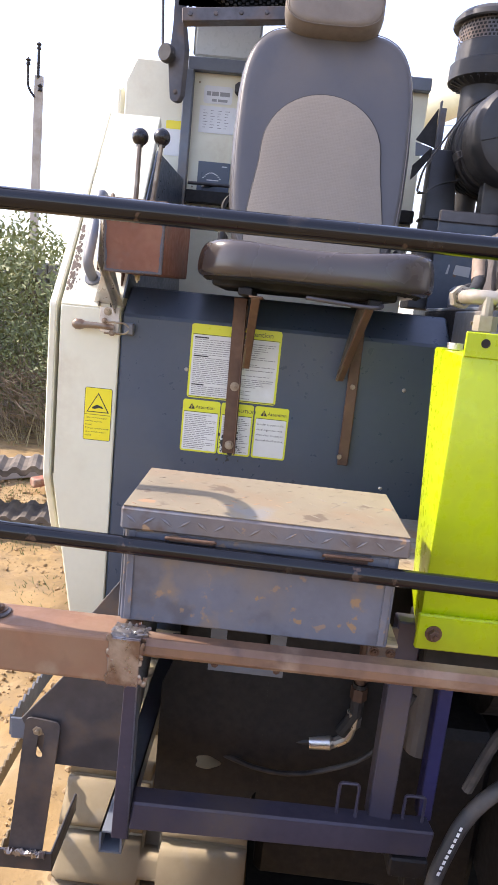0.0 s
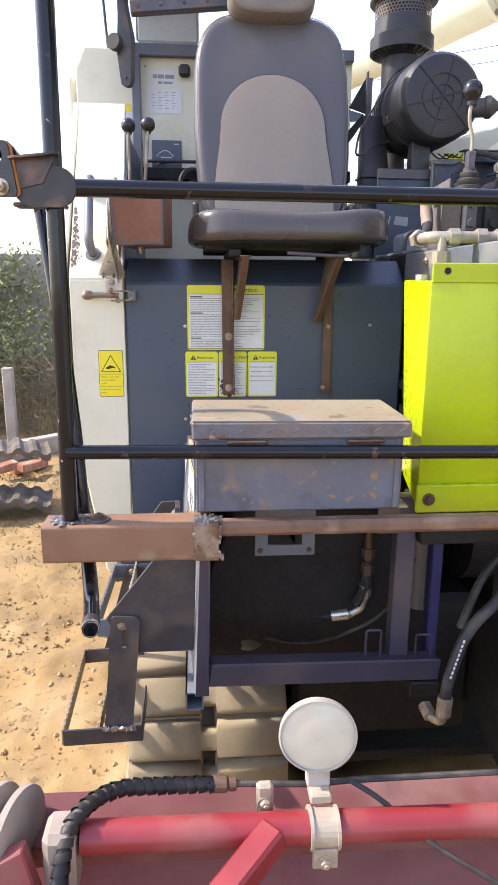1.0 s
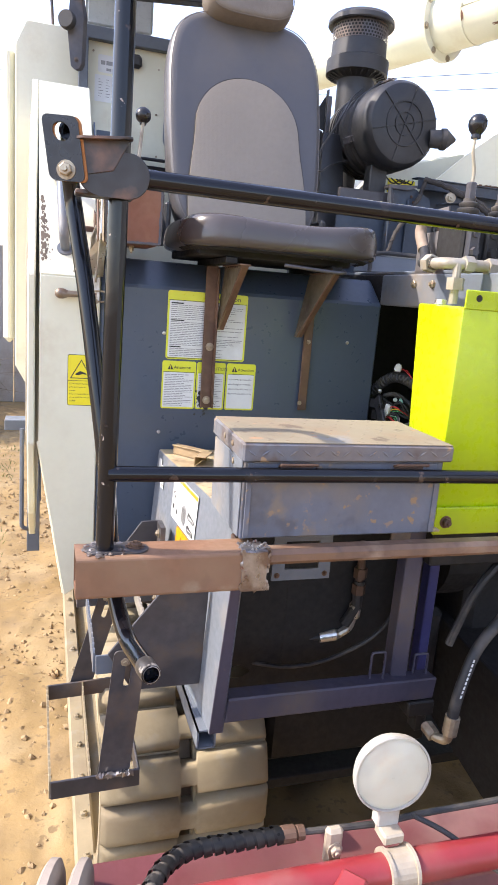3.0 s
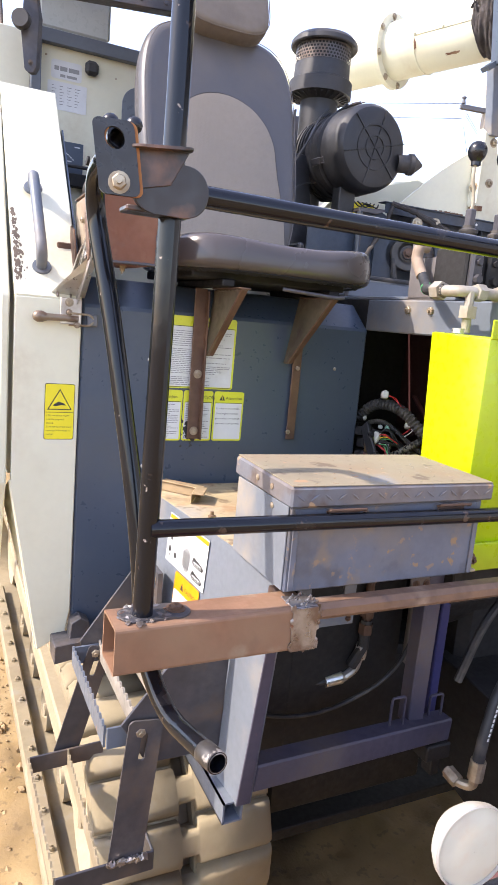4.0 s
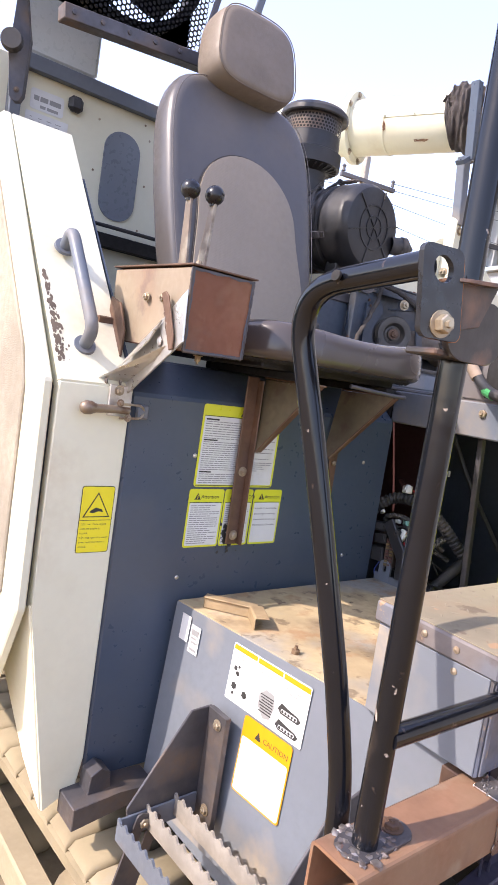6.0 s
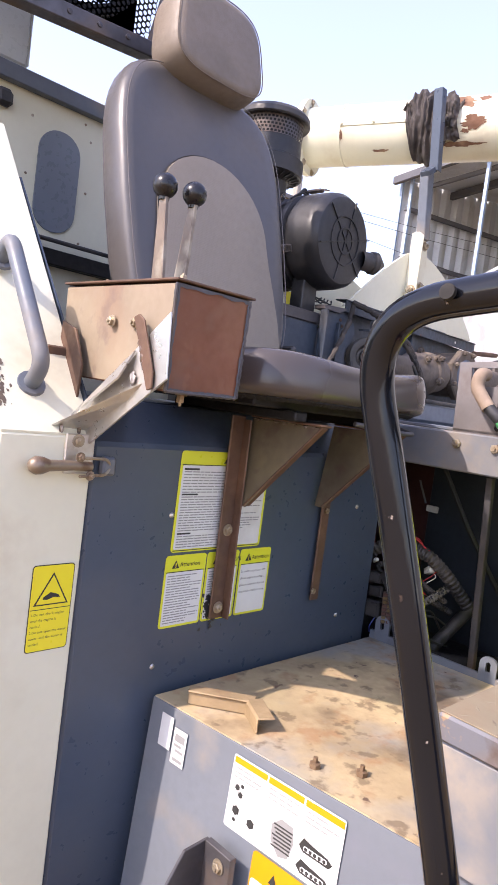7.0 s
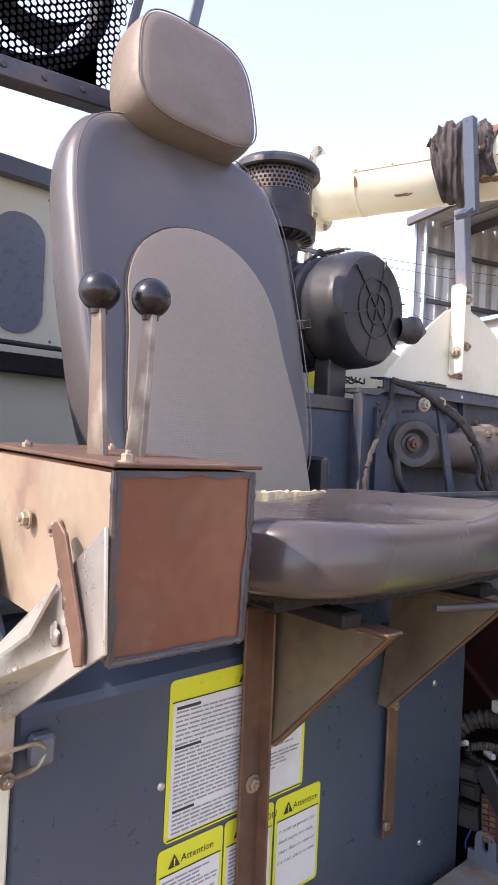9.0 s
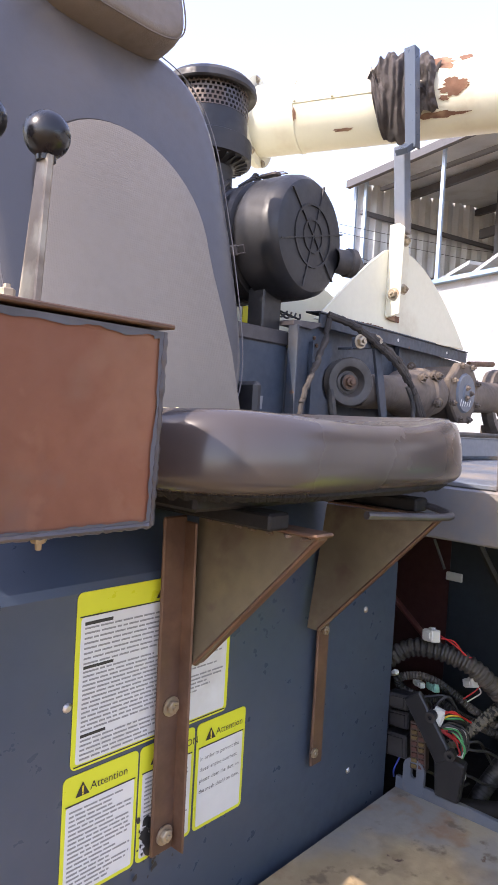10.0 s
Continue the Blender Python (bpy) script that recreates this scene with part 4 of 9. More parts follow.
rad = part("radiator_side", bm, surf("dark_red_cover", (0.060, 0.018, 0.018), 0.6, bump=0.1), HARV, "dark red sheet in the engine bay")
bm = nb()
bar(bm, (0.942, 2.190, 1.640), (0.942, 2.040, 1.515), 0.010, 0.020, (1, 0, 0), 0.002)
part("brace", bm, surf("dark_red_brace", (0.17, 0.055, 0.05), 0.5, bump=0.1), rad)
bm = nb()
bx(bm, 0.940, 0.947, 1.42, 2.004, 1.30, 1.90, 0.002)
bx(bm, 0.947, 0.975, 1.996, 2.004, 1.30, 1.90, 0.001)
shd = part("fan_cowl", bm, surf("dark_cowl_paint", (0.020, 0.028, 0.040), 0.5, var=0.15, scale=4, bump=0.08), HARV, "dark slate sheet in the engine bay")
bm = nb()
bx(bm, 0.932, 0.940, 1.966, 2.010, 1.700, 1.722, 0.002)
part("cable_clamp", bm, WHITEL, shd)
bm = nb()
tube(bm, [(0.936, 2.05, 1.80), (0.934, 2.015, 1.726)], 0.004, 6)
part("bay_cable", bm, GREY, shd)

# ---- stickers ----


def text_rows(x0, x1, y_top, y_bot, n, th, seed, ragged=0.35):
    rng = random.Random(seed)
    out = []
    for i in range(n):
        y = y_top - (y_top - y_bot) * i / max(1, n - 1)
        end, x = x1 - (x1 - x0) * ragged * rng.random() ** 2, x0
        while x < end:
            w = min(end - x, rng.uniform(0.006, 0.022))
            out.append((x, x + w, y - th, y))
            x += w + 0.0022
    return out


def stickers():
    s = Sheet(HARV, (0, 1.8865, 0), (1, 0, 0), (0, 0, 1))

    def tri(lab, cx, cy, w, d=0.0016):
        s.poly("warning_triangle", [(cx - w / 2, cy - w * 0.42), (cx + w / 2, cy - w * 0.42), (cx, cy + w * 0.45)], INK, d, lab)
        s.bars("exclamation_mark", [(cx - w * 0.05, cx + w * 0.05, cy - w * 0.18, cy + w * 0.2), (cx - w * 0.05, cx + w * 0.05, cy - w * 0.34, cy - w * 0.24)], YELLOWL, d + 0.0006, lab)

    # large sheet of instructions
    big = s.plate("instruction_sticker", -0.258, -0.002, 1.670, 1.880, LIMEL, 0.0, 0.0008, 0.008)
    s.plate("white_field", -0.252, -0.008, 1.676, 1.850, WHITEL, 0.0009, 0.0004, 0.004, big)
    s.bars("border_line", [(-0.254, -0.006, 1.8505, 1.8520), (-0.254, -0.006, 1.673, 1.6745)], INK, 0.0014, big)
    tri(big, -0.130, 1.866, 0.024)
    s.text("heading", "Attention", -0.108, 1.859, 0.021, INK, 0.0015, big)
    s.bars("text_bar", text_rows(-0.247, -0.014, 1.838, 1.796, 8, 0.0021, 1, 0.6) + text_rows(-0.247, -0.014, 1.786, 1.716, 14, 0.0021, 2, 0.6) + text_rows(-0.247, -0.07, 1.704, 1.682, 5, 0.0021, 3, 0.5), GREYINK, 0.0014, big)
    s.bars("heading_bar", [(-0.247, -0.208, 1.8405, 1.8445), (-0.247, -0.205, 1.7885, 1.7920), (-0.247, -0.212, 1.707, 1.7105)], INK, 0.0015, big)
    for i, (x0, x1, head) in enumerate(((-0.266, -0.158, "Attention"), (-0.155, -0.061, "CAUTION"), (-0.057, 0.041, "Attention"))):
        lab = s.plate("attention_sticker", x0, x1, 1.512, 1.664, LIMEL, 0.0, 0.0008, 0.007)
        s.plate("white_field", x0 + 0.005, x1 - 0.005, 1.517, 1.628, WHITEL, 0.0009, 0.0004, 0.003, lab)
        s.bars("border_line", [(x0 + 0.004, x1 - 0.004, 1.6285, 1.6300)], INK, 0.0014, lab)
        tri(lab, x0 + 0.026, 1.645, 0.019)
        s.text("heading", head, x0 + 0.037, 1.6395, 0.0140, INK, 0.0015, lab)
        if i == 2:
            for k, line in enumerate(("In order to pervent the", "diesel engine overheat,", "please clean the dust on", "the mesh shield on time.")):
                s.text("printed_line", line, x0 + 0.008, 1.6100 - k * 0.0155, 0.0082, INK, 0.0015, lab)
        else:
            s.bars("text_bar", text_rows(x0 + 0.009, x1 - 0.009, 1.622, 1.524, 19, 0.0021, 5 + i, 0.4), GREYINK, 0.0014, lab)
    rng = random.Random(77)
    bm = nb()
    for i in range(120):
        a, r0 = rng.uniform(0, 6.28), abs(rng.gauss(0, 0.016))
        cx, cz, w = -0.128 + r0 * math.cos(a) * 1.1, 1.545 + r0 * math.sin(a) * 1.5, 0.0015 + 0.006 * rng.random() ** 2
        bm.faces.new([bm.verts.new(s.at(cx + w * rng.uniform(0.5, 1.5) * math.cos(k), cz + w * rng.uniform(0.5, 1.8) * math.sin(k), 0.0022 + 0.000004 * i)) for k in range(6)])
    part("scorch_mark", bm, INK, HARV, "black scorch mark on the stickers")
    # yellow hot surface sticker on the cream corner
    s2 = Sheet(HARV, (0, 1.8845, 0), (1, 0, 0), (0, 0, 1))
    lab = s2.plate("hot_surface_sticker", -0.552, -0.472, 1.514, 1.669, INK, 0.0, 0.0006, 0.006)
    s2.plate("yellow_field", -0.5505, -0.4735, 1.5155, 1.6675, YELLOWL, 0.0007, 0.0004, 0.005, lab)
    s2.bars("divider", [(-0.5500, -0.474, 1.5895, 1.5907)], INK, 0.0012, lab)
    s2.poly("warning_triangle", [(-0.545, 1.597), (-0.479, 1.597), (-0.512, 1.655)], INK, 0.0012, lab)
    s2.poly("triangle_field", [(-0.5405, 1.5995), (-0.4835, 1.5995), (-0.512, 1.650)], YELLOWL, 0.0018, lab)
    s2.poly("hand_pictogram", [(-0.528, 1.612), (-0.515, 1.620), (-0.500, 1.615), (-0.496, 1.609), (-0.508, 1.611), (-0.520, 1.607), (-0.529, 1.608)], INK, 0.0024, lab)
    for k, line in enumerate(("1.Do not check engine", "until the engine is", "cooled.", "2.Do not open the water", "cover until the water is", "cooled.")):
        s2.text("printed_line", line, -0.547, 1.579 - k * 0.0105, 0.0068, INK, 0.0012, lab)


# ---- driver seat ----


def driver_seat():
    st = thing("driver_seat", "grey vinyl driver seat with taupe headrest, on rusty brackets", "seat", (0.04, 1.95, 1.95))
    lean = Matrix.Translation((0.060, 2.330, 2.458)) @ Matrix.Rotation(radians(-15.5), 4, "X") @ Matrix.Scale(1.055, 4)

    def back_shape(p):
        if p.z < -0.2:
            p = Vector((p.x, p.y, -0.2 + (p.z + 0.2) * 1.16))
        w = 1.0 - 0.05 * max(0.0, (p.z - 0.12) / 0.25) ** 2 - 0.05 * max(0.0, -p.z / 0.37)
        return Vector((p.x * w, p.y - 0.012 * math.cos(p.x * 5) * (1 if p.y < 0 else 0) + 0.018 * (abs(p.x) / 0.29) ** 3 * (-1 if p.y < 0 else 0), p.z))
    bm = nb()
    pillow(bm, 0.273, 0.385, 0.094, n=4.6, crown=0.1, taper=0.0, shape=back_shape, edge=0.80)
    bm.transform(lean)
    back = part("backrest", bm, VINYL, st, "grey vinyl backrest", smooth=True, sharp=60)
    # insert panel, an arch
    bm = nb()
    arch = []
    for i in range(25):
        a = math.pi * i / 24
        arch.append((0.182 * math.cos(a), -0.045 + 0.195 * math.sin(a) ** 0.9))
    arch = [(0.206, -0.392)] + [(0.212 - 0.026 * (k / 3) ** 1.4, -0.33 + 0.285 * k / 3.6) for k in (1, 2, 3)] + arch + [(-0.212 + 0.026 * (k / 3) ** 1.4, -0.33 + 0.285 * k / 3.6) for k in (3, 2, 1)] + [(-0.206, -0.392)]
    rings = []
    for f, d in ((1.0, -0.050), (0.99, -0.0700), (0.93, -0.0720), (0.5, -0.0745), (0.15, -0.0755)):
        rings.append([bm.verts.new((x * f, d + 0.0, -0.12 + (z + 0.12) * f)) for x, z in arch])
    for a, b in zip(rings, rings[1:]):
        for k in range(len(arch)):
            bm.faces.new((a[k], a[(k + 1) % len(arch)], b[(k + 1) % len(arch)], b[k]))
    bm.faces.new(rings[-1])
    bm.transform(lean)
    ins_m = surf("perforated_vinyl", (0.225, 0.190, 0.150), 0.5, var=0.06, scale=4, bump=0.0)
    nt = ins_m.node_tree
    vo = nt.nodes.new("ShaderNodeTexVoronoi")
    vo.inputs["Scale"].default_value = 240
    vo.inputs["Randomness"].default_value = 0.25
    tc = nt.nodes.new("ShaderNodeTexCoord")
    nt.links.new(tc.outputs["Object"], vo.inputs["Vector"])
    bp = nt.nodes.new("ShaderNodeBump")
    bp.inputs["Strength"].default_value, bp.inputs["Distance"].default_value = 0.35, 0.0012
    nt.links.new(vo.outputs["Distance"], bp.inputs["Height"])
    nt.links.new(bp.outputs[0], nt.nodes["Principled BSDF"].inputs["Normal"])
    part("backrest_insert", bm, ins_m, back, "lighter perforated centre panel", smooth=True, sharp=50)
    bm = nb()
    tube(bm, [lean @ Vector((x * 1.003, -0.0655, -0.12 + (z + 0.12) * 1.003)) for x, z in arch], 0.0013, 6)
    part("seam", bm, PIPING, back)
    # stitched edge round the front face
    bm = nb()
    edge_pts = []
    for k in range(97):
        a = 2 * math.pi * k / 96
        ca, sa = math.cos(a), math.sin(a)
        p = Vector((0.273 * 0.953 * math.copysign(abs(ca) ** (2 / 4.6), ca), -0.047, 0.385 * 0.953 * math.copysign(abs(sa) ** (2 / 4.6), sa)))
        edge_pts.append(lean @ back_shape(p))
    tube(bm, edge_pts, 0.0014, 6)
    part("edge_piping", bm, surf("edge_piping", (0.12, 0.108, 0.105), 0.4, var=0.1, bump=0), back, smooth=True)
    # headrest
    bm = nb()
    pillow(bm, 0.157, 0.128, 0.128, n=3.6, crown=0.3, taper=0.08, edge=0.80)
    bm.transform(Matrix.Translation((0.058, 2.378, 2.940)) @ Matrix.Rotation(radians(-10), 4, "X"))
    hd = part("headrest", bm, HEADV, st, "taupe perforated headrest, dirty in the middle", smooth=True, sharp=60)
    bm = nb()
    hm = Matrix.Translation((0.058, 2.378, 2.940)) @ Matrix.Rotation(radians(-10), 4, "X")
    loop = []
    for k in range(65):
        a = 2 * math.pi * k / 64
        ca, sa = math.cos(a), math.sin(a)
        x, z = 0.157 * math.copysign(abs(ca) ** (2 / 3.6), ca), 0.128 * math.copysign(abs(sa) ** (2 / 3.6), sa)
        x *= 1 - 0.08 * z / 0.128
        loop.append(hm @ Vector((x * 0.956, -0.0595, z * 0.956)))
    tube(bm, loop, 0.0016, 6)
    part("headrest_seam", bm, surf("headrest_stitching", (0.15, 0.12, 0.095), 0.6, bump=0), hd, smooth=True)
    bm = nb()
    for dx in (-0.07, 0.07):
        tube(bm, [(0.058 + dx, 2.40, 2.74), (0.058 + dx, 2.40, 2.86)], 0.007, 8)
    part("headrest_post", bm, BARE, hd)
    # cushion

    def cush_shape(p):
        q = Vector((p.x, p.z, -p.y))
        fr = max(0.0, -q.y / 0.24)
        w = min(1.0, max(0.0, q.z / 0.045))
        q.z += 0.012 * fr ** 2 * (0.3 + 0.7 * w) - 0.010 * math.cos(q.x * 8) * w + 0.004 + 0.0025 * noise.noise(Vector((q.x * 6, q.y * 6, 1))) * w + 0.016 * max(0, q.x / 0.3) ** 3 * w
        q.x *= 1.0 - 0.05 * fr ** 3
        if q.z < 0:
            q.z *= 0.40
        return q
    bm = nb()
    pillow(bm, 0.314, 0.275, 0.118, n=4.4, crown=0.35, seg=112, rings=22, shape=cush_shape, edge=0.78)
    bm.transform(Matrix.Translation((0.066, 1.945, 2.026)) @ Matrix.Diagonal((1.016, 1, 1, 1)))
    cu = part("cushion", bm, CUSHV, st, "worn brown-grey vinyl seat cushion", smooth=True, sharp=60)
    bm = nb()
    rng = random.Random(3)
    pts = []
    for i in range(60):
        t = i / 59
        a = math.pi * (1.02 + 0.96 * t)
        ca, sa = math.cos(a), math.sin(a)
        x = 0.302 * math.copysign(abs(ca) ** 0.48, ca)
        y = 0.266 * math.copysign(abs(sa) ** 0.48, sa)
        x *= 1.0 - 0.05 * max(0.0, -y / 0.24) ** 3
        pts.append((0.062 + x * 0.97, 1.945 + y * 0.97, 2.007))
    prev = None
    for i in range(len(pts) * 5 - 5):
        p, q = Vector(pts[i // 5]), Vector(pts[i // 5 + 1])
        c = p.lerp(q, (i % 5) / 5)
        o = (c - Vector((0.062, 1.945, 2.007))).normalized()
        drop = 0.005 + 0.006 * abs(noise.noise(Vector((i * 0.11, 1, 2)))) + 0.0012 * rng.random()
        cur = [bm.verts.new(c + Vector((0, 0, 0.010)) + o * 0.004), bm.verts.new(c + o * (0.005 + 0.0015 * rng.random())), bm.verts.new(c + Vector((0, 0, -drop)) - o * 0.006), bm.verts.new(c - o * 0.02)]
        if prev:
            for k in range(3):
                bm.faces.new((prev[k], prev[k + 1], cur[k + 1], cur[k]))
        prev = cur
    part("torn_hem", bm, surf("frayed_black_cloth", (0.012, 0.011, 0.011), 0.95, var=0.3, scale=60, bump=0.9, bump_scale=160), cu, "frayed black cloth hem")
    bm = nb()
    bx(bm, -0.20, 0.28, 1.76, 2.20, 1.986, 2.012, 0.004)
    part("seat_pan", bm, DARK, st)
    bm = nb()
    for x in (-0.11, 0.22):
        bx(bm, x - 0.018, x + 0.018, 1.715, 2.10, 1.966, 1.986, 0.003)
    part("slide_rail", bm, DARK, st)
    bm = nb()
    tube(bm, [(0.045, 1.70, 1.975), (0.185, 1.672, 1.966), (0.222, 1.664, 1.966), (0.236, 1.70, 1.972), (0.236, 1.80, 1.985)], 0.0055, 10, 0.015)
    part("slide_lever", bm, MILL, st)
    # recliner corner in black plastic
    bm = nb()
    for x in (-0.225, 0.345):
        bx(bm, x - 0.012, x + 0.012, 2.17, 2.28, 2.03, 2.17, 0.008)
    part("recliner_cover", bm, PLASTIC, st)
    # split along the back of the cushion, foam showing
    bm = nb()
    rng = random.Random(19)
    rows = []
    for i in range(45):
        t = i / 44
        x = -0.17 + 0.44 * t
        w = 0.003 + 0.008 * abs(noise.noise(Vector((t * 7, 2, 0)))) + 0.003 * math.sin(math.pi * t)
        yc = 2.135 - 0.03 * t + 0.006 * noise.noise(Vector((t * 12, 5, 0)))
        rows.append([bm.verts.new((x, yc - w, 2.074)), bm.verts.new((x, yc - w * 0.4, 2.098 + 0.005 * rng.random())), bm.verts.new((x, yc + w * 0.6, 2.099 + 0.006 * rng.random())), bm.verts.new((x, yc + w, 2.074))])
    for a, b in zip(rows, rows[1:]):
        for k in range(3):
            bm.faces.new((a[k], a[k + 1], b[k + 1], b[k]))
    part("torn_foam", bm, surf("yellowed_foam", (0.52, 0.42, 0.25), 0.95, var=0.25, scale=40, bump=0.8, bump_scale=150), cu, "yellowed foam showing through a split")
    # welded struts under the seat
    for k, xb in enumerate((-0.122, 0.197)):
        bm = nb()
        bar(bm, (xb if k == 0 else 0.209, 1.874, 1.520), (-0.127 if k == 0 else 0.209, 1.874, 1.962 if k == 0 else 1.90), 0.038 if k == 0 else 0.030, 0.006, (0, 1, 0))
        if k == 0:
            bar(bm, (xb + 0.017, 1.862, 1.520), (-0.110, 1.862, 1.955), 0.004, 0.024, (0, 1, 0))
        ob = part("strut", bm, RUST, st, "rusty angle steel strut")
        bm = nb()
        x0 = -0.106 if k == 0 else 0.158
        xt2 = -0.090 if k == 0 else 0.192
        zb = 1.770 if k == 0 else 1.762
        prism(bm, [(x0, 1.870, zb), (xt2, 1.870, 1.960), (xt2, 1.678, 1.962), (x0 + 0.001, 1.846, zb)], (0.005, 0, 0), 0.001)
        part("gusset", bm, OLIVE, ob, "raw triangular gusset plate")
        bm = nb()
        bar(bm, (xt2 + 0.010, 1.870, 1.964), (xt2 + 0.010, 1.672, 1.964), 0.034 - 0.012 * k, 0.005)
        bar(bm, (x0 + 0.010, 1.852, zb + 0.001), (xt2 + 0.010, 1.676, 1.962), 0.022, 0.005)
        part("lip", bm, RUST, ob)
        bm = nb()
        bolt(bm, (xb, 1.870, 1.545), (0, -1, 0), 0.009 - 0.001 * k, 0.006 - 0.001 * k, k == 0)
        bolt(bm, (xb if k == 0 else 0.209, 1.870, 1.715 if k == 0 else 1.748), (0, -1, 0), 0.009 - 0.001 * k, 0.006 - 0.001 * k, k == 0)
        part("strut_bolt", bm, ZINC, ob)
        if k:
            continue
        bm = nb()
        rng = random.Random(k)
        for i in range(9):
            z = zb + 0.02 + i * (1.95 - zb) / 10
            r = bmesh.ops.create_icosphere(bm, subdivisions=1, radius=0.006)
            for v in r["verts"]:
                v.co = Vector((v.co.x * 0.6, v.co.y * 0.6, v.co.z * 1.6)) + Vector((x0 - 0.001, 1.860, z + rng.uniform(-0.004, 0.004)))
        for i in range(7):
            r = bmesh.ops.create_icosphere(bm, subdivisions=1, radius=0.0045)
            for v in r["verts"]:
                v.co = Vector((v.co.x * 0.7, v.co.y * 1.6, v.co.z * 0.7)) + Vector((xt2 - 0.001, 1.85 - i * 0.026 + rng.uniform(-0.004, 0.004), 1.958))
        part("weld", bm, surf("burnt_weld", (0.20, 0.15, 0.12), 0.4, metal=0.5, var=0.4, scale=60, bump=0.5), ob)


# ---- lever box ----


def lever_box():
    lb = thing("lever_box", "red-brown primed steel box with two black-knobbed levers", "control box", (-0.40, 1.85, 1.97))
    bm = nb()
    prism(bm, [(-0.472, 1.690, 1.992), (-0.330, 1.680, 1.994), (-0.328, 1.676, 2.160), (-0.480, 1.680, 2.160)], (0.015, 0.36, 0.008), 0.003)
    box_ = part("box_body", bm, PRIMER, lb)
    # added thin sheet: the primer's sunlit tone as a tan copy, plus stains
    bm = nb()
    prism(bm, [(-0.4735, 1.6915, 1.995), (-0.4815, 1.6815, 2.158), (-0.4665, 2.0395, 2.166), (-0.4585, 2.0495, 2.003)], (-0.0012, 0, 0))
    part("side_sheet", bm, surf("sunlit_tan_primer", (0.28, 0.220, 0.155), 0.5, var=0.15, scale=6, dust=(0.36, 0.29, 0.20), dust_amt=0.3, chip=(0.13, 0.08, 0.06), chip_at=0.72, bump=0.12, patches=(((0.22, 0.115, 0.075), 0.54, 0.72, 5.0, 0.7), ((0.16, 0.11, 0.09), 0.6, 0.68, 16.0, 0.6))), box_, "stained side sheet, sunlight put into its tan colour")
    bm = nb()
    prism(bm, [(-0.486, 1.672, 2.1625), (-0.322, 1.668, 2.1625), (-0.306, 2.045, 2.172), (-0.470, 2.05, 2.172)], (0, 0, 0.004), 0.001)
    part("box_lid", bm, RUST, lb, "thin rusty lid, slightly lifted")
    bm = nb()
    for p in ((-0.462, 1.69, 2.1665), (-0.45, 1.93, 2.170), (-0.34, 1.93, 2.17)):
        bolt(bm, p, (0, 0, 1), 0.006, 0.006)
    part("lid_bolt", bm, ZINC, lb)
    bm = nb()
    for p in ((-0.4785, 1.782, 2.098), (-0.4785, 1.853, 2.100)):
        bolt(bm, p, (-1, 0, 0), 0.0075, 0.006)
    bolt(bm, (-0.40, 1.74, 1.990), (0, 0, -1), 0.007, 0.012)
    part("side_bolt", bm, ZINC, lb)
    # scorched welded edges
    rng = random.Random(40)
    for p, q in (((-0.4725, 1.6895, 1.993), (-0.4805, 1.6795, 2.160)), ((-0.3295, 1.6795, 1.995), (-0.3275, 1.6755, 2.160)), ((-0.472, 1.6895, 1.993), (-0.330, 1.6795, 1.995))):
        bm = nb()
        line = [Vector(p).lerp(Vector(q), i / 40) for i in range(41)]
        tube(bm, line, 0.003, 8, radii=[rng.uniform(0.0022, 0.0038) for _ in line])
        part("welded_edge", bm, MILL, lb, smooth=True)
    # scorched band round the front face
    ring = [Vector(p) for p in ((-0.472, 1.6888, 1.992), (-0.330, 1.6788, 1.994), (-0.328, 1.6748, 2.160), (-0.480, 1.6788, 2.160))]
    mid = sum(ring, Vector()) / 4
    bm = nb()
    outer, inner = [], []
    for k in range(4):
        for i in range(26):
            p = ring[k].lerp(ring[(k + 1) % 4], i / 26)
            w = 0.0045 + 0.003 * noise.noise(Vector((k * 3.1, i * 0.22, 4))) + 0.0018 * rng.random()
            corner = min(i, 26 - i) / 26
            dirv = (ring[(k + 2) % 4] - ring[(k + 1) % 4]).normalized()
            dir2 = (ring[(k + 3) % 4] - ring[k]).normalized()
            inn = p + dirv.lerp(dir2, 1 - i / 26).normalized() * w
            if corner * 26 < 2:
                inn = p + (mid - p).normalized() * w * 1.4
            outer.append(bm.verts.new(p + Vector((0, -0.0008, 0))))
            inner.append(bm.verts.new(inn + Vector((0, -0.0008, 0))))
    for k in range(len(outer)):
        k2 = (k + 1) % len(outer)
        bm.faces.new((outer[k], outer[k2], inner[k2], inner[k]))
    part("scorched_band", bm, surf("scorched_steel", (0.085, 0.088, 0.105), 0.5, metal=0.2, var=0.3, scale=30, bump=0.3), box_, "blue-grey heat band along the welds")
    for (bx0, kx, ky, kz) in ((-0.430, -0.431, 1.812, 2.339), (-0.388, -0.373, 1.804, 2.341)):
        bm = nb()
        prism(bm, [(bx0 - 0.0045, 1.783, 2.150), (bx0 - 0.0045, 1.817, 2.150), (kx - 0.004, ky + 0.009, kz - 0.016), (kx - 0.004, ky - 0.009, kz - 0.016)], (0.008, 0, 0), 0.0015)
        lv = part("lever", bm, surf("bright_worn_lever", (0.21, 0.16, 0.12), 0.45, metal=0.5, var=0.25, scale=15, bump=0.1, patches=(((0.38, 0.33, 0.25), 0.52, 0.64, 18.0, 0.8),)), lb)
        bm = nb()
        bmesh.ops.create_uvsphere(bm, u_segments=24, v_segments=16, radius=0.0215)
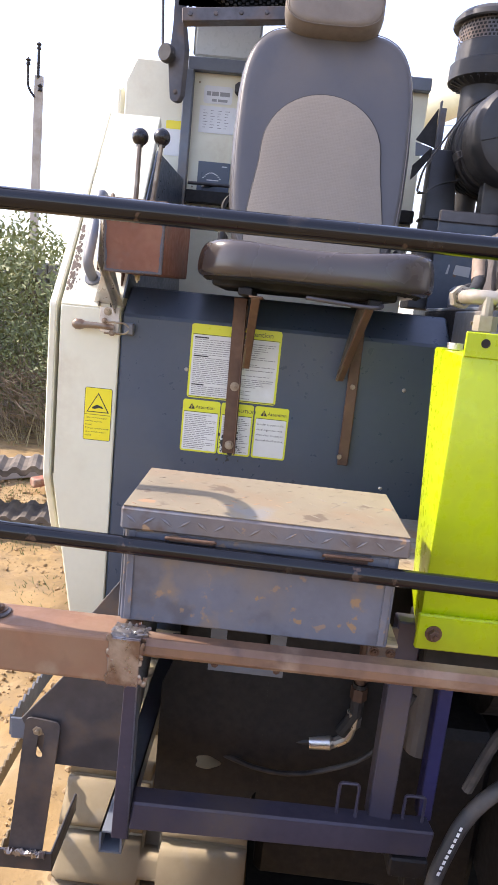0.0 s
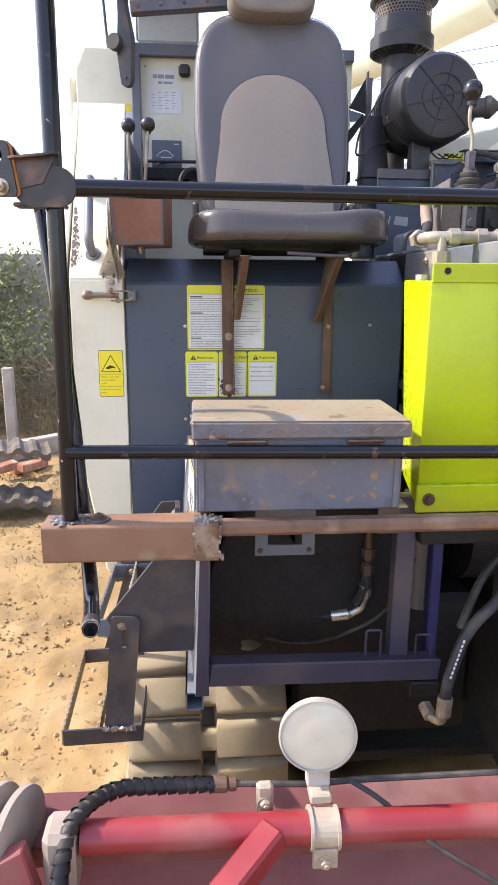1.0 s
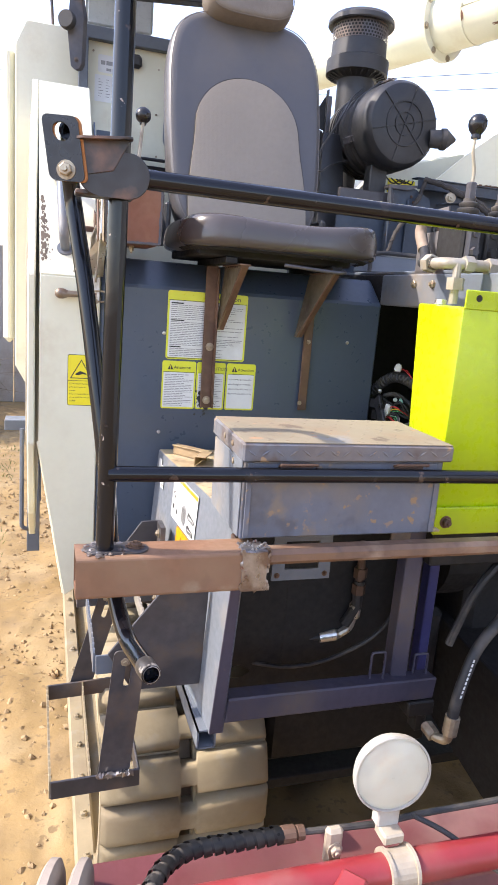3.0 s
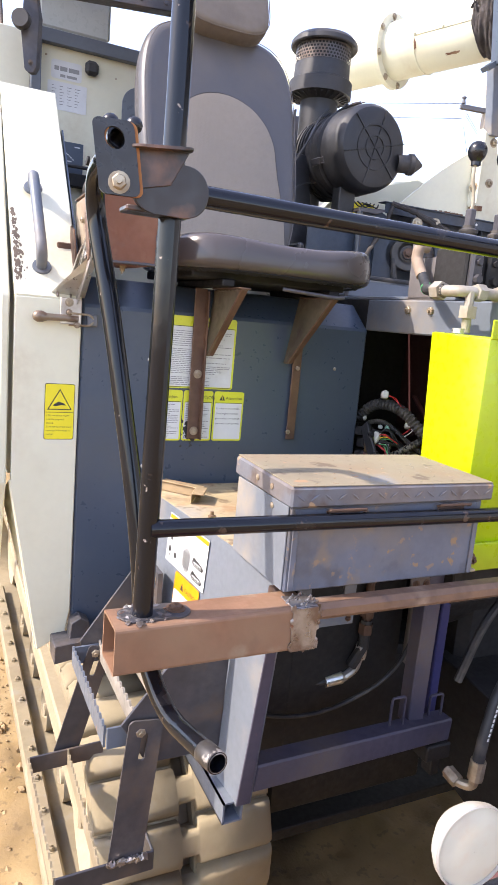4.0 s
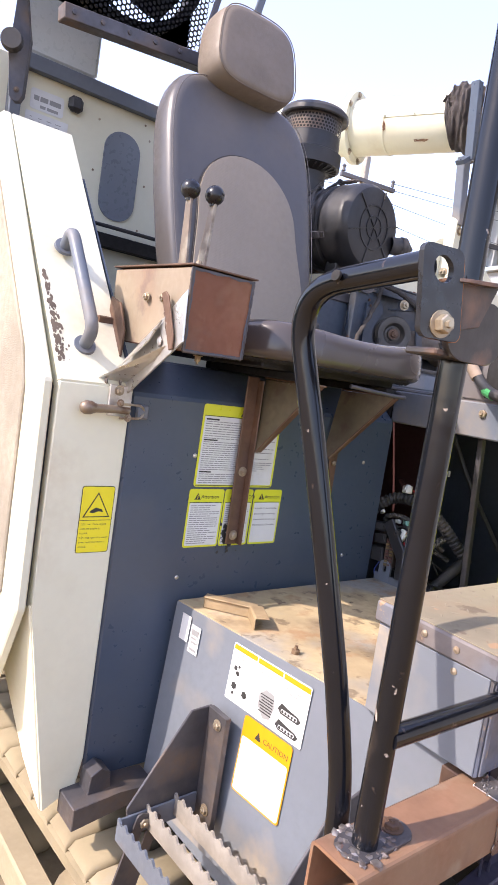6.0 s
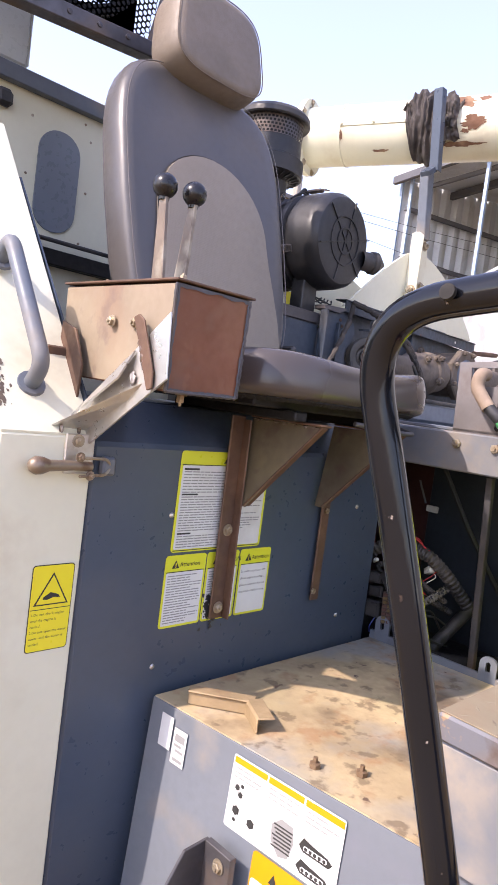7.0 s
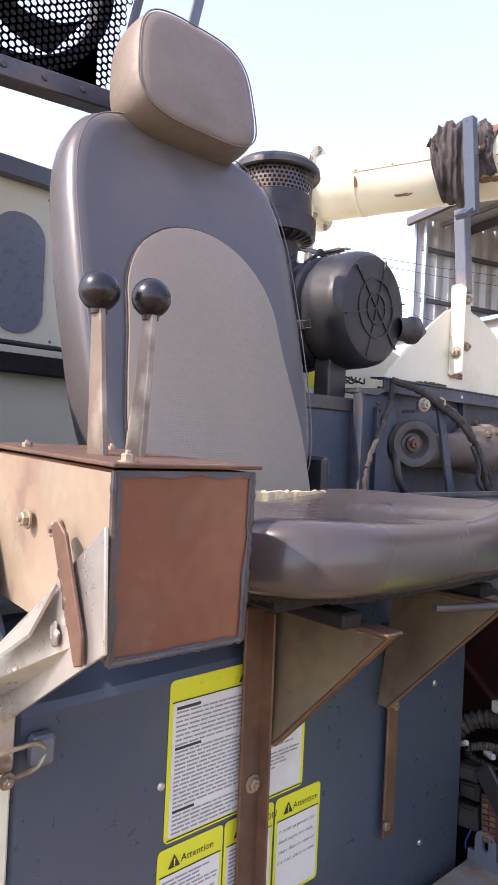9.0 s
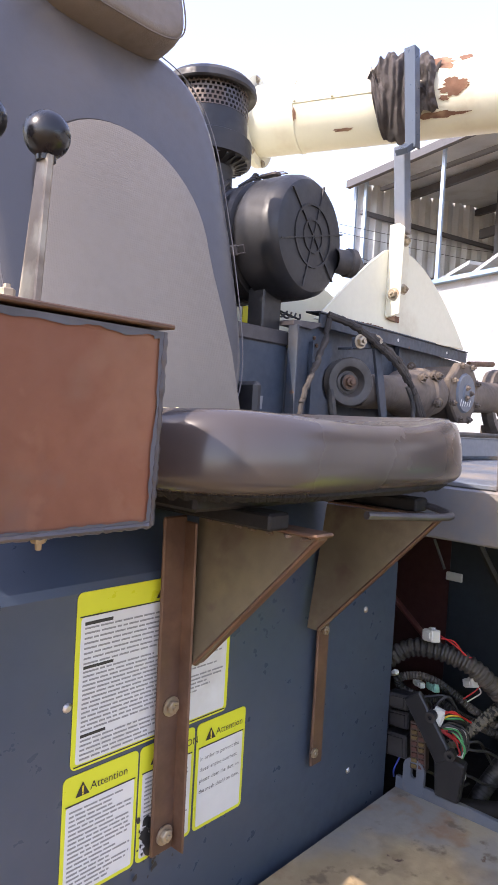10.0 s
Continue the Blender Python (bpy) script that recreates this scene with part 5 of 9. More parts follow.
        bm.transform(Matrix.Translation((kx, ky, kz)))
        lathe(bm, [(0.0, -0.024), (0.009, -0.024), (0.010, -0.012), (0.0, -0.012)], (kx, ky, kz), (0, 0, 1), 14)
        part("knob", bm, KNOB, lv, "glossy black ball knob", smooth=True)
    # bright support strips down to the corner panel
    bm = nb()
    prism(bm, [(-0.489, 1.676, 2.114), (-0.486, 1.753, 2.060), (-0.486, 1.950, 1.914), (-0.486, 1.871, 1.884), (-0.488, 1.713, 1.983), (-0.489, 1.668, 2.010)], (0.004, 0, 0), 0.001)
    prism(bm, [(-0.490, 1.757, 2.052), (-0.490, 1.874, 1.972), (-0.508, 1.905, 1.930), (-0.508, 1.770, 2.006)], (0.002, 0, -0.003), 0.0)
    prism(bm, [(-0.488, 1.73, 2.00), (-0.55, 1.890, 1.912), (-0.462, 1.888, 1.905), (-0.470, 1.73, 1.99)], (0, 0.003, -0.003), 0.0)
    br = part("support_strip", bm, BARE, lb, "bright bare steel support strip")
    bm = nb()
    rng = random.Random(7)
    for c in ((-0.492, 1.742, 2.068), (-0.492, 1.735, 2.055), (-0.492, 1.731, 2.040), (-0.492, 1.726, 2.03), (-0.490, 1.752, 2.004), (-0.49, 1.756, 2.008), (-0.50, 1.815, 1.955), (-0.50, 1.885, 1.906), (-0.535, 1.884, 1.908)):
        r = bmesh.ops.create_icosphere(bm, subdivisions=2, radius=0.008)
        for v in r["verts"]:
            v.co = Vector((v.co.x * 0.45, v.co.y * 0.8, v.co.z * 1.2)) * rng.uniform(0.7, 1.2) + Vector(c)
    part("weld", bm, WELD, br, smooth=True)
    bm = nb()
    prism(bm, [(-0.495, 1.764, 2.105), (-0.495, 1.708, 1.990), (-0.495, 1.696, 1.994), (-0.495, 1.697, 2.018), (-0.495, 1.735, 2.100), (-0.495, 1.750, 2.110)], (0.004, 0, 0), 0.001)
    part("drilled_strip", bm, RUST, lb)
    bm = nb()
    prism(bm, [(-0.482, 1.93, 1.96), (-0.482, 1.925, 2.02), (-0.482, 1.96, 2.085), (-0.482, 2.01, 2.10), (-0.482, 2.02, 1.95)], (-0.005, 0, 0), 0.001)
    bx(bm, -0.525, -0.478, 1.985, 2.01, 1.95, 2.05, 0.003)
    bolt(bm, (-0.505, 1.99, 2.00), (0, -1, 0), 0.012)
    part("rear_tab", bm, RUST, lb)
    lb.location += Vector((0.008, 0.004, 0.0))


# ---- foot platform and its frame ----


def foot_platform():
    fp = thing("foot_platform", "grey steel foot platform with dusty rusted tread plate", "platform", (0.1, 1.45, 0.86))
    # tread plate
    bm = nb()
    out = [(-0.263, 1.872), (0.484, 1.870), (0.484, 1.375), (0.245, 1.365), (0.240, 1.05), (-0.205, 1.05), (-0.220, 1.27)]
    prism(bm, [(x, y, 1.394 - (y - 1.05) * 0.022) for x, y in out], (0, 0, 0.005), 0.001)
    part("tread_plate", bm, TREAD, fp, "rusty tread plate dusted with sand")
    bm = nb()
    bx(bm, 0.478, 0.488, 1.37, 1.87, 1.372, 1.404, 0.001)
    rf = part("rear_flange", bm, GREY, fp)
    for y in (1.832, 1.524):
        bm = nb()
        slotted(bm, (0.477, y, 1.414), (0, 1, 0), (0, 0, 1), (1, 0, 0), 0.045, 0.075, 0, 0.012, 0.012, 0.026, 0.008, 0.02)
        part("slotted_lug", bm, GREY, rf)
    # side plate
    bm = nb()
    prism(bm, [(-0.266, 1.872, 1.379), (-0.223, 1.270, 1.392), (-0.207, 1.075, 1.396), (-0.243, 1.130, 0.88), (-0.300, 1.872, 0.88)], (0.005, 0, 0), 0.001)
    sp = part("side_plate", bm, PALE, fp, "pale grey sheet side with stickers")
    bm = nb()
    bx(bm, -0.235, -0.205, 1.06, 1.10, 1.34, 1.387, 0.002)
    part("corner_block", bm, TUBEBROWN, fp)
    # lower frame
    # leg's forward face gets a darker copy for its shade, the other stays grey
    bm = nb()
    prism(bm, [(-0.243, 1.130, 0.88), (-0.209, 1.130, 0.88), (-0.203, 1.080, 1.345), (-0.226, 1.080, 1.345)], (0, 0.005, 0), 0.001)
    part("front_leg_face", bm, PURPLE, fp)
    bm = nb()
    prism(bm, [(-0.209, 1.130, 0.88), (-0.203, 1.080, 1.345), (-0.203, 1.11, 1.345), (-0.209, 1.16, 0.88)], (-0.005, 0, 0), 0.001)
    part("front_leg", bm, GREY, fp)
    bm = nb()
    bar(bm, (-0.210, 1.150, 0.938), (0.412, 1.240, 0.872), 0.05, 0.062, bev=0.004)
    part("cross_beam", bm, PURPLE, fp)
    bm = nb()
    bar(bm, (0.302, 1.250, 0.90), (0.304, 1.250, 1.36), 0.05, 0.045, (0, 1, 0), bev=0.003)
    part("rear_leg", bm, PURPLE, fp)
    bm = nb()
    for (x0, x1, z0, z1, y) in ((-0.268, -0.222, 0.835, 0.885, 1.14),):
        yb = 1.86
        th = 0.004
        for a, b, c, d in ((x0, x1, z0, z0 + th), (x0, x1, z1 - th, z1), (x0, x0 + th, z0, z1), (x1 - th, x1, z0, z1)):
            bx(bm, a, b, y, yb, c, d, 0)
    part("bottom_tube", bm, PALE, fp)
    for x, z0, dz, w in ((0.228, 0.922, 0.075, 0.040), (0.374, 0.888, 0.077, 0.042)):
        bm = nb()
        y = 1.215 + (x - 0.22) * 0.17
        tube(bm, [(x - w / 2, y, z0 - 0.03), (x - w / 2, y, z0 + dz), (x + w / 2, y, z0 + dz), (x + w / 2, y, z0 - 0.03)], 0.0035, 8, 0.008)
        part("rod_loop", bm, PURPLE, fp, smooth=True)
    bm = nb()
    bx(bm, 0.33, 0.41, 1.20, 1.29, 0.80, 0.845, 0.004)
    bx(bm, 0.37, 0.40, 1.22, 1.26, 0.74, 0.80, 0.003)
    part("pin_block", bm, DARK, fp)
    bm = nb()
    for q0, q1, r0, r1 in ((-0.088, -0.056, 1.212, 1.345), (0.032, 0.064, 1.212, 1.345), (-0.056, 0.032, 1.212, 1.240), (-0.056, 0.032, 1.312, 1.345)):
        bx(bm, q0, q1, 1.225, 1.232, r0, r1, 0)
    hp = part("hanger_plate", bm, GREY, fp, "grey plate with a square opening")
    bm = nb()
    for q0 in (-0.075, 0.050):
        bolt(bm, (q0, 1.225, 1.226), (0, -1, 0), 0.005, 0.004)
    part("side_bolt", bm, RUST, hp)
    bm = nb()
    bx(bm, 0.225, 0.290, 1.228, 1.236, 1.262, 1.345, 0.002)
    tp2 = part("hose_tab", bm, MILL, fp)
    bm = nb()
    for q0 in (0.240, 0.272):
        bolt(bm, (q0, 1.228, 1.290), (0, -1, 0), 0.007, 0.005)
    part("side_bolt", bm, RUST, tp2)
    # near-black plate put where only shade lies under the platform
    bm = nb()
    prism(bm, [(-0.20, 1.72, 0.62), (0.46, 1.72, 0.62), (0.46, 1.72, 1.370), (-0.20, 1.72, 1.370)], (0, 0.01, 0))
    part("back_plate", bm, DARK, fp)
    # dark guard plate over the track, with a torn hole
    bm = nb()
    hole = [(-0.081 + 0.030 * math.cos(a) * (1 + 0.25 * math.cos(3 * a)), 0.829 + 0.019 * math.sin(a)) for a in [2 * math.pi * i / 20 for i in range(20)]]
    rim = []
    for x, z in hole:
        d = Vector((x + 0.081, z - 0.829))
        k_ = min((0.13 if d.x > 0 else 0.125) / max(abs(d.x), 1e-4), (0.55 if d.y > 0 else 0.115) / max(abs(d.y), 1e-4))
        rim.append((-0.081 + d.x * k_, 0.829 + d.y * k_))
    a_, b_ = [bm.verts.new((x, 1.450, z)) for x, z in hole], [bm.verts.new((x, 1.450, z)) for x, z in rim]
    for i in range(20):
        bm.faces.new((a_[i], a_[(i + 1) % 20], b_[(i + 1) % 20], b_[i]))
    # sheet beside the guard plate, added to fill the shaded opening with black
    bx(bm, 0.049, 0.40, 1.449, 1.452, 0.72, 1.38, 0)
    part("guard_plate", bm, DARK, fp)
    # stickers on the side plate
    u = Vector((0.043, -0.602, 0)).normalized()
    nrm = Vector((-1, -0.0714, 0.06)).normalized()
    v = nrm.cross(u).normalized()
    if v.z < 0:
        v = -v
    s = Sheet(sp, Vector((-0.2680, 1.872, 1.388)), u, v)
    s.o = s.o + s.n * 0.0016 + s.u * 0.042 - s.v * 0.010
    s.plate("code_sticker", -0.004, 0.030, -0.078, -0.014, WHITEL, 0.0, 0.0006, 0.001)
    b = s.plate("code_sticker", 0.036, 0.072, -0.096, -0.028, WHITEL, 0.0, 0.0006, 0.001)
    s.bars("print_mark", [(0.041, 0.067, -0.090, -0.084), (0.041, 0.067, -0.052, -0.038), (0.041, 0.060, -0.062, -0.057), (0.045, 0.067, -0.072, -0.067)], GREYINK, 0.0007, b)
    d = s.plate("maintenance_sticker", 0.192, 0.430, -0.137, -0.008, WHITEL, 0.0, 0.0006, 0.004)
    for i in range(3):
        x = 0.195 + i * 0.079
        s.plate("amber_head", x, x + 0.075, -0.022, -0.011, AMBERL, 0.0007, 0.0003, 0.001, d)
        s.bars("text_bar", text_rows(x + 0.004, x + 0.068, -0.028, -0.044, 3, 0.002, 20 + i), GREYINK, 0.0007, d)
    disc = [(math.cos(q), math.sin(q)) for q in [i * 0.524 for i in range(12)]]
    for cx, cy, r in ((0.214, -0.101, 0.009), (0.250, -0.108, 0.009), (0.213, -0.118, 0.004), (0.210, -0.062, 0.006), (0.219, -0.072, 0.006), (0.221, -0.056, 0.004)):
        s.poly("part_drawing", [(cx + r * (1.0 if k % 2 else 0.8) * c, cy + r * (1.0 if k % 2 else 0.8) * q) for k, (c, q) in enumerate(disc)], INK, 0.0007, d)
    # a slatted roller drum
    s.poly("part_drawing", [(0.294, -0.082), (0.312, -0.066), (0.336, -0.068), (0.342, -0.094), (0.334, -0.122), (0.316, -0.128), (0.296, -0.108)], GREYINK, 0.0007, d)
    s.bars("drawing_line", [(0.298 + 0.003 * (k % 3), 0.338, -0.080 - 0.006 * k, -0.0775 - 0.006 * k) for k in range(7)], INK, 0.0013, d)
    # two crawler tracks with their wheels
    for cy in (-0.082, -0.116):
        s.poly("part_drawing", [(0.352, cy - 0.004), (0.360, cy + 0.010), (0.378, cy + 0.006), (0.408, cy + 0.002), (0.418, cy - 0.004), (0.412, cy - 0.012), (0.362, cy - 0.012)], INK, 0.0007, d)
        s.poly("drawing_field", [(x, y) for x, y in rrect(0.362, 0.408, cy - 0.0085, cy - 0.001, 0.003)], WHITEL, 0.0013, d)
        for cx in (0.367, 0.376, 0.385, 0.394, 0.403):
            s.poly("part_drawing", [(cx + 0.0032 * math.cos(q), cy - 0.005 + 0.0032 * math.sin(q)) for q in [i * 0.785 for i in range(8)]], INK, 0.0019, d)
    e = s.plate("caution_sticker", 0.266, 0.412, -0.312, -0.142, AMBERL, 0.0, 0.0006, 0.008)
    s.plate("white_field", 0.2695, 0.4085, -0.3085, -0.188, WHITEL, 0.0007, 0.0003, 0.006, e)
    s.poly("warning_triangle", [(0.306, -0.178), (0.324, -0.178), (0.315, -0.160)], INK, 0.0007, e)
    s.text("heading", "CAUTION", 0.330, -0.176, 0.0165, INK, 0.0008, e)


# ---- boarding steps ----


def flat_serrated(bm, a, b, h, th, teeth=14):
    """An upright flat bar with a toothed upper edge."""
    a, b = Vector(a), Vector(b)
    d = (b - a)
    n = d.cross(Vector((0, 0, 1))).normalized() * th
    prof = [a + Vector((0, 0, -h))]
    for i in range(teeth):
        t0, t1, t2, t3 = i / teeth, (i + 0.2) / teeth, (i + 0.5) / teeth, (i + 0.7) / teeth
        for t, z in ((t0, 0), (t1, 0.0), (t2, -0.009), (t3, -0.009)):
            prof.append(a + d * t + Vector((0, 0, z)))
    prof += [b, b + Vector((0, 0, -h))]
    prism(bm, prof, n)
    return bm


def boarding_steps():
    sg = thing("boarding_steps", "two hanging steel boarding steps with toothed treads", "steps", (-0.42, 1.43, 0.7))
    # side plates
    bm = nb()
    prism(bm, [(-0.246, 1.236, 0.945), (-0.410, 1.236, 0.945), (-0.470, 1.236, 1.045), (-0.320, 1.236, 1.235), (-0.236, 1.236, 1.260)], (0, 0.006, 0), 0.0015)
    part("front_side_plate", bm, MILL, sg, "dark triangular steel plate")
    bm = nb()
    prism(bm, [(-0.300, 1.640, 0.960), (-0.470, 1.640, 0.985), (-0.478, 1.640, 1.030), (-0.345, 1.640, 1.222), (-0.290, 1.640, 1.225)], (0, 0.006, 0), 0.0015)
    bx(bm, -0.300, -0.286, 1.575, 1.640, 0.96, 1.225, 0.001)
    part("rear_side_plate", bm, MILL, sg)
    bm = nb()
    bolt(bm, (-0.301, 1.60, 1.200), (-1, 0, 0), 0.009)
    bolt(bm, (-0.301, 1.60, 1.00), (-1, 0, 0), 0.009)
    bolt(bm, (-0.430, 1.236, 1.028), (0, -1, 0), 0.012, 0.01)
    bolt(bm, (-0.440, 1.632, 0.998), (0, -1, 0), 0.011, 0.01)
    part("step_bolt", bm, ZINC, sg)
    # upper tread
    bm = nb()
    flat_serrated(bm, (-0.492, 1.640, 1.018), (-0.496, 1.255, 1.040), 0.050, 0.005)
    us = part("upper_tread", bm, GREY, sg, "grey step with toothed edges")
    for x, dz in ((-0.425, 0.012), (-0.355, 0.022)):
        bm = nb()
        flat_serrated(bm, (x, 1.640, 1.022 + dz * 0.5), (x, 1.25, 1.036 + dz * 0.5), 0.048, 0.005)
        part("tread_bar", bm, surf("dusty_tread", (0.28, 0.25, 0.21), 0.7, var=0.2, scale=20, bump=0.3), us)
    bm = nb()
    bar(bm, (-0.494, 1.637, 0.992), (-0.300, 1.637, 0.998), 0.005, 0.05)
    bar(bm, (-0.496, 1.250, 1.012), (-0.260, 1.246, 1.018), 0.005, 0.05)
    part("tread_end", bm, GREY, us)
    # lower tread on slotted hangers
    bm = nb()
    v = Vector((0.09, 0, 1)).normalized()
    slotted(bm, (-0.434, 1.230, 0.880), (v.z, 0, -v.x), v, (0, -1, 0), 0.074, 0.350, 0.0, 0.115, 0.014, 0.062, 0.005, 0.012)
    part("front_hanger", bm, MILL, sg, "slotted dark steel hanger")
    bm = nb()
    v2 = Vector((0.28, 0, 1)).normalized()
    slotted(bm, (-0.470, 1.630, 0.855), (v2.z, 0, -v2.x), v2, (0, -1, 0), 0.062, 0.330, 0.0, 0.110, 0.014, 0.055, 0.005, 0.012)
    part("rear_hanger", bm, MILL, sg)
    bm = nb()
    bar(bm, (-0.594, 1.222, 0.710), (-0.385, 1.222, 0.716), 0.006, 0.048)
    bar(bm, (-0.388, 1.222, 0.716), (-0.388, 1.40, 0.718), 0.006, 0.048)
    lt = part("lower_tread", bm, MILL, sg, "dark rectangular lower step frame")
    bm = nb()
    flat_serrated(bm, (-0.598, 1.615, 0.738), (-0.592, 1.222, 0.736), 0.048, 0.005, 16)
    part("tread_bar", bm, TRACK, lt)
    bm = nb()
    bar(bm, (-0.602, 1.615, 0.712), (-0.410, 1.615, 0.722), 0.006, 0.048)
    part("tread_end", bm, MILL, lt)
    bm = nb()
    flat_serrated(bm, (-0.500, 1.615, 0.740), (-0.500, 1.222, 0.738), 0.048, 0.004, 16)
    part("tread_bar", bm, TRACK, lt)
    bm = nb()
    rng = random.Random(12)
    for i in range(14):
        r = bmesh.ops.create_icosphere(bm, subdivisions=1, radius=0.008)
        for w in r["verts"]:
            w.co = w.co * rng.uniform(0.7, 1.2) + Vector((-0.485 + 0.006 * i, 1.217, 0.735 + rng.uniform(-0.004, 0.004)))
    part("weld", bm, WELD, lt, smooth=True)


# ---- tool box ----


def tool_box():
    tb = thing("tool_box", "dusty blue-grey steel tool box with closed lid", "tool box", (0, 1.15, 1.395))
    bm = nb()
    bx(bm, -0.236, 0.218, 1.040, 1.272, 1.3965, 1.570, 0.003)
    body = part("box_body", bm, BOXSTEEL, tb)
    # thin sheet in paler paint, the sunlit side's brightness put into colour
    bm = nb()
    bx(bm, -0.2395, -0.2365, 1.044, 1.268, 1.40, 1.56, 0.001)
    part("side_sheet", bm, PALE, body)
    bm = nb()
    for x in (-0.229, 0.200):
        bx(bm, x, x + 0.012, 1.0365, 1.040, 1.40, 1.558, 0.001)
    bx(bm, -0.219, 0.202, 1.0375, 1.040, 1.528, 1.556, 0.001)
    part("front_fold", bm, BOXSTEEL, body)
    bm = nb()
    prism(bm, [(-0.243, 1.030, 1.560), (0.230, 1.024, 1.562), (0.230, 1.024, 1.597), (-0.243, 1.030, 1.599)], (0, 0.250, 0.004), 0.004)
    lid = part("lid", bm, surf("rusty_lid_edge", (0.155, 0.135, 0.13), 0.55, var=0.25, scale=9, chip=(0.33, 0.21, 0.12), chip_at=0.64, chip_scale=24, bump=0.2, patches=(((0.13, 0.135, 0.155), 0.48, 0.58, 7.0, 0.9), ((0.09, 0.06, 0.045), 0.56, 0.64, 13.0, 0.8))), tb)
    bm = nb()
    prism(bm, [(-0.240, 1.033, 1.5995), (0.227, 1.027, 1.5975), (0.227, 1.271, 1.6015), (-0.240, 1.277, 1.6035)], (0, 0, 0.002), 0.0005)
    part("lid_top", bm, LIDTOP, lid, "lid top covered in tan dust")
    bm = nb()
    for i in range(11):
        for j in range(7):
            x, y = -0.225 + i * 0.040 + (0.02 if j % 2 else 0), 1.046 + j * 0.034
            a = radians(40 if (i + j) % 2 else -40)
            c, s = math.cos(a), math.sin(a)
            base = [bm.verts.new((x + u * c - v * s, y + u * s + v * c, 1.6013 + (y - 1.033) * 0.016 - (x + 0.240) * 0.004)) for u, v in ((0.013, 0), (0, 0.003), (-0.013, 0), (0, -0.003))]
            top = bm.verts.new((x, y, 1.6024 + (y - 1.033) * 0.016 - (x + 0.240) * 0.004))
            for q in range(4):
                bm.faces.new((base[q], base[(q + 1) % 4], top))
    part("lid_tread_pattern", bm, LIDTOP, lid)
    bm = nb()
    for i in range(16):
        x = -0.225 + i * 0.029
        a = radians(35 if i % 2 else -35)
        c, s = math.cos(a), math.sin(a)
        base = [bm.verts.new((x + u * c - v * s, 1.0285 - (x + 0.243) * 0.0127, 1.580 + u * s + v * c)) for u, v in ((0.012, 0), (0, 0.003), (-0.012, 0), (0, -0.003))]
        top = bm.verts.new((x, 1.0268 - (x + 0.243) * 0.0127, 1.580))
        for q in range(4):
            bm.faces.new((base[q], base[(q + 1) % 4], top))
    part("front_tread_pattern", bm, BOXSTEEL, lid)
    for x0, x1 in ((-0.165, -0.085), (0.092, 0.170)):
        bm = nb()
        tube(bm, [(x0, 1.030, 1.552), (x0, 1.0205, 1.557), (x1, 1.0205, 1.557), (x1, 1.030, 1.552)], 0.0028, 8, 0.004)
        bx(bm, x0 + 0.004, x1 - 0.004, 1.0335, 1.0372, 1.522, 1.550, 0.002)
        hg = part("hasp", bm, RUST, tb, "rusty wire hasp")
        bm = nb()
        for k in range(4):
            lathe(bm, [(0, 0.003), (0.004, 0.001), (0.004, 0)], (x0 + 0.014 + k * 0.017, 1.0335, 1.534 + 0.006 * (k % 2)), (0, -1, 0), 8)
        part("rivet", bm, RUST, hg)
    bm = nb()
    for y, z in ((1.107, 1.582), (1.107, 1.545), (1.17, 1.584)):
        lathe(bm, [(0, 0.004), (0.006, 0.002), (0.006, 0)], (-0.2395 if z < 1.56 else -0.243, y, z), (-1, 0, 0), 10)
    part("screw", bm, ZINC, tb)


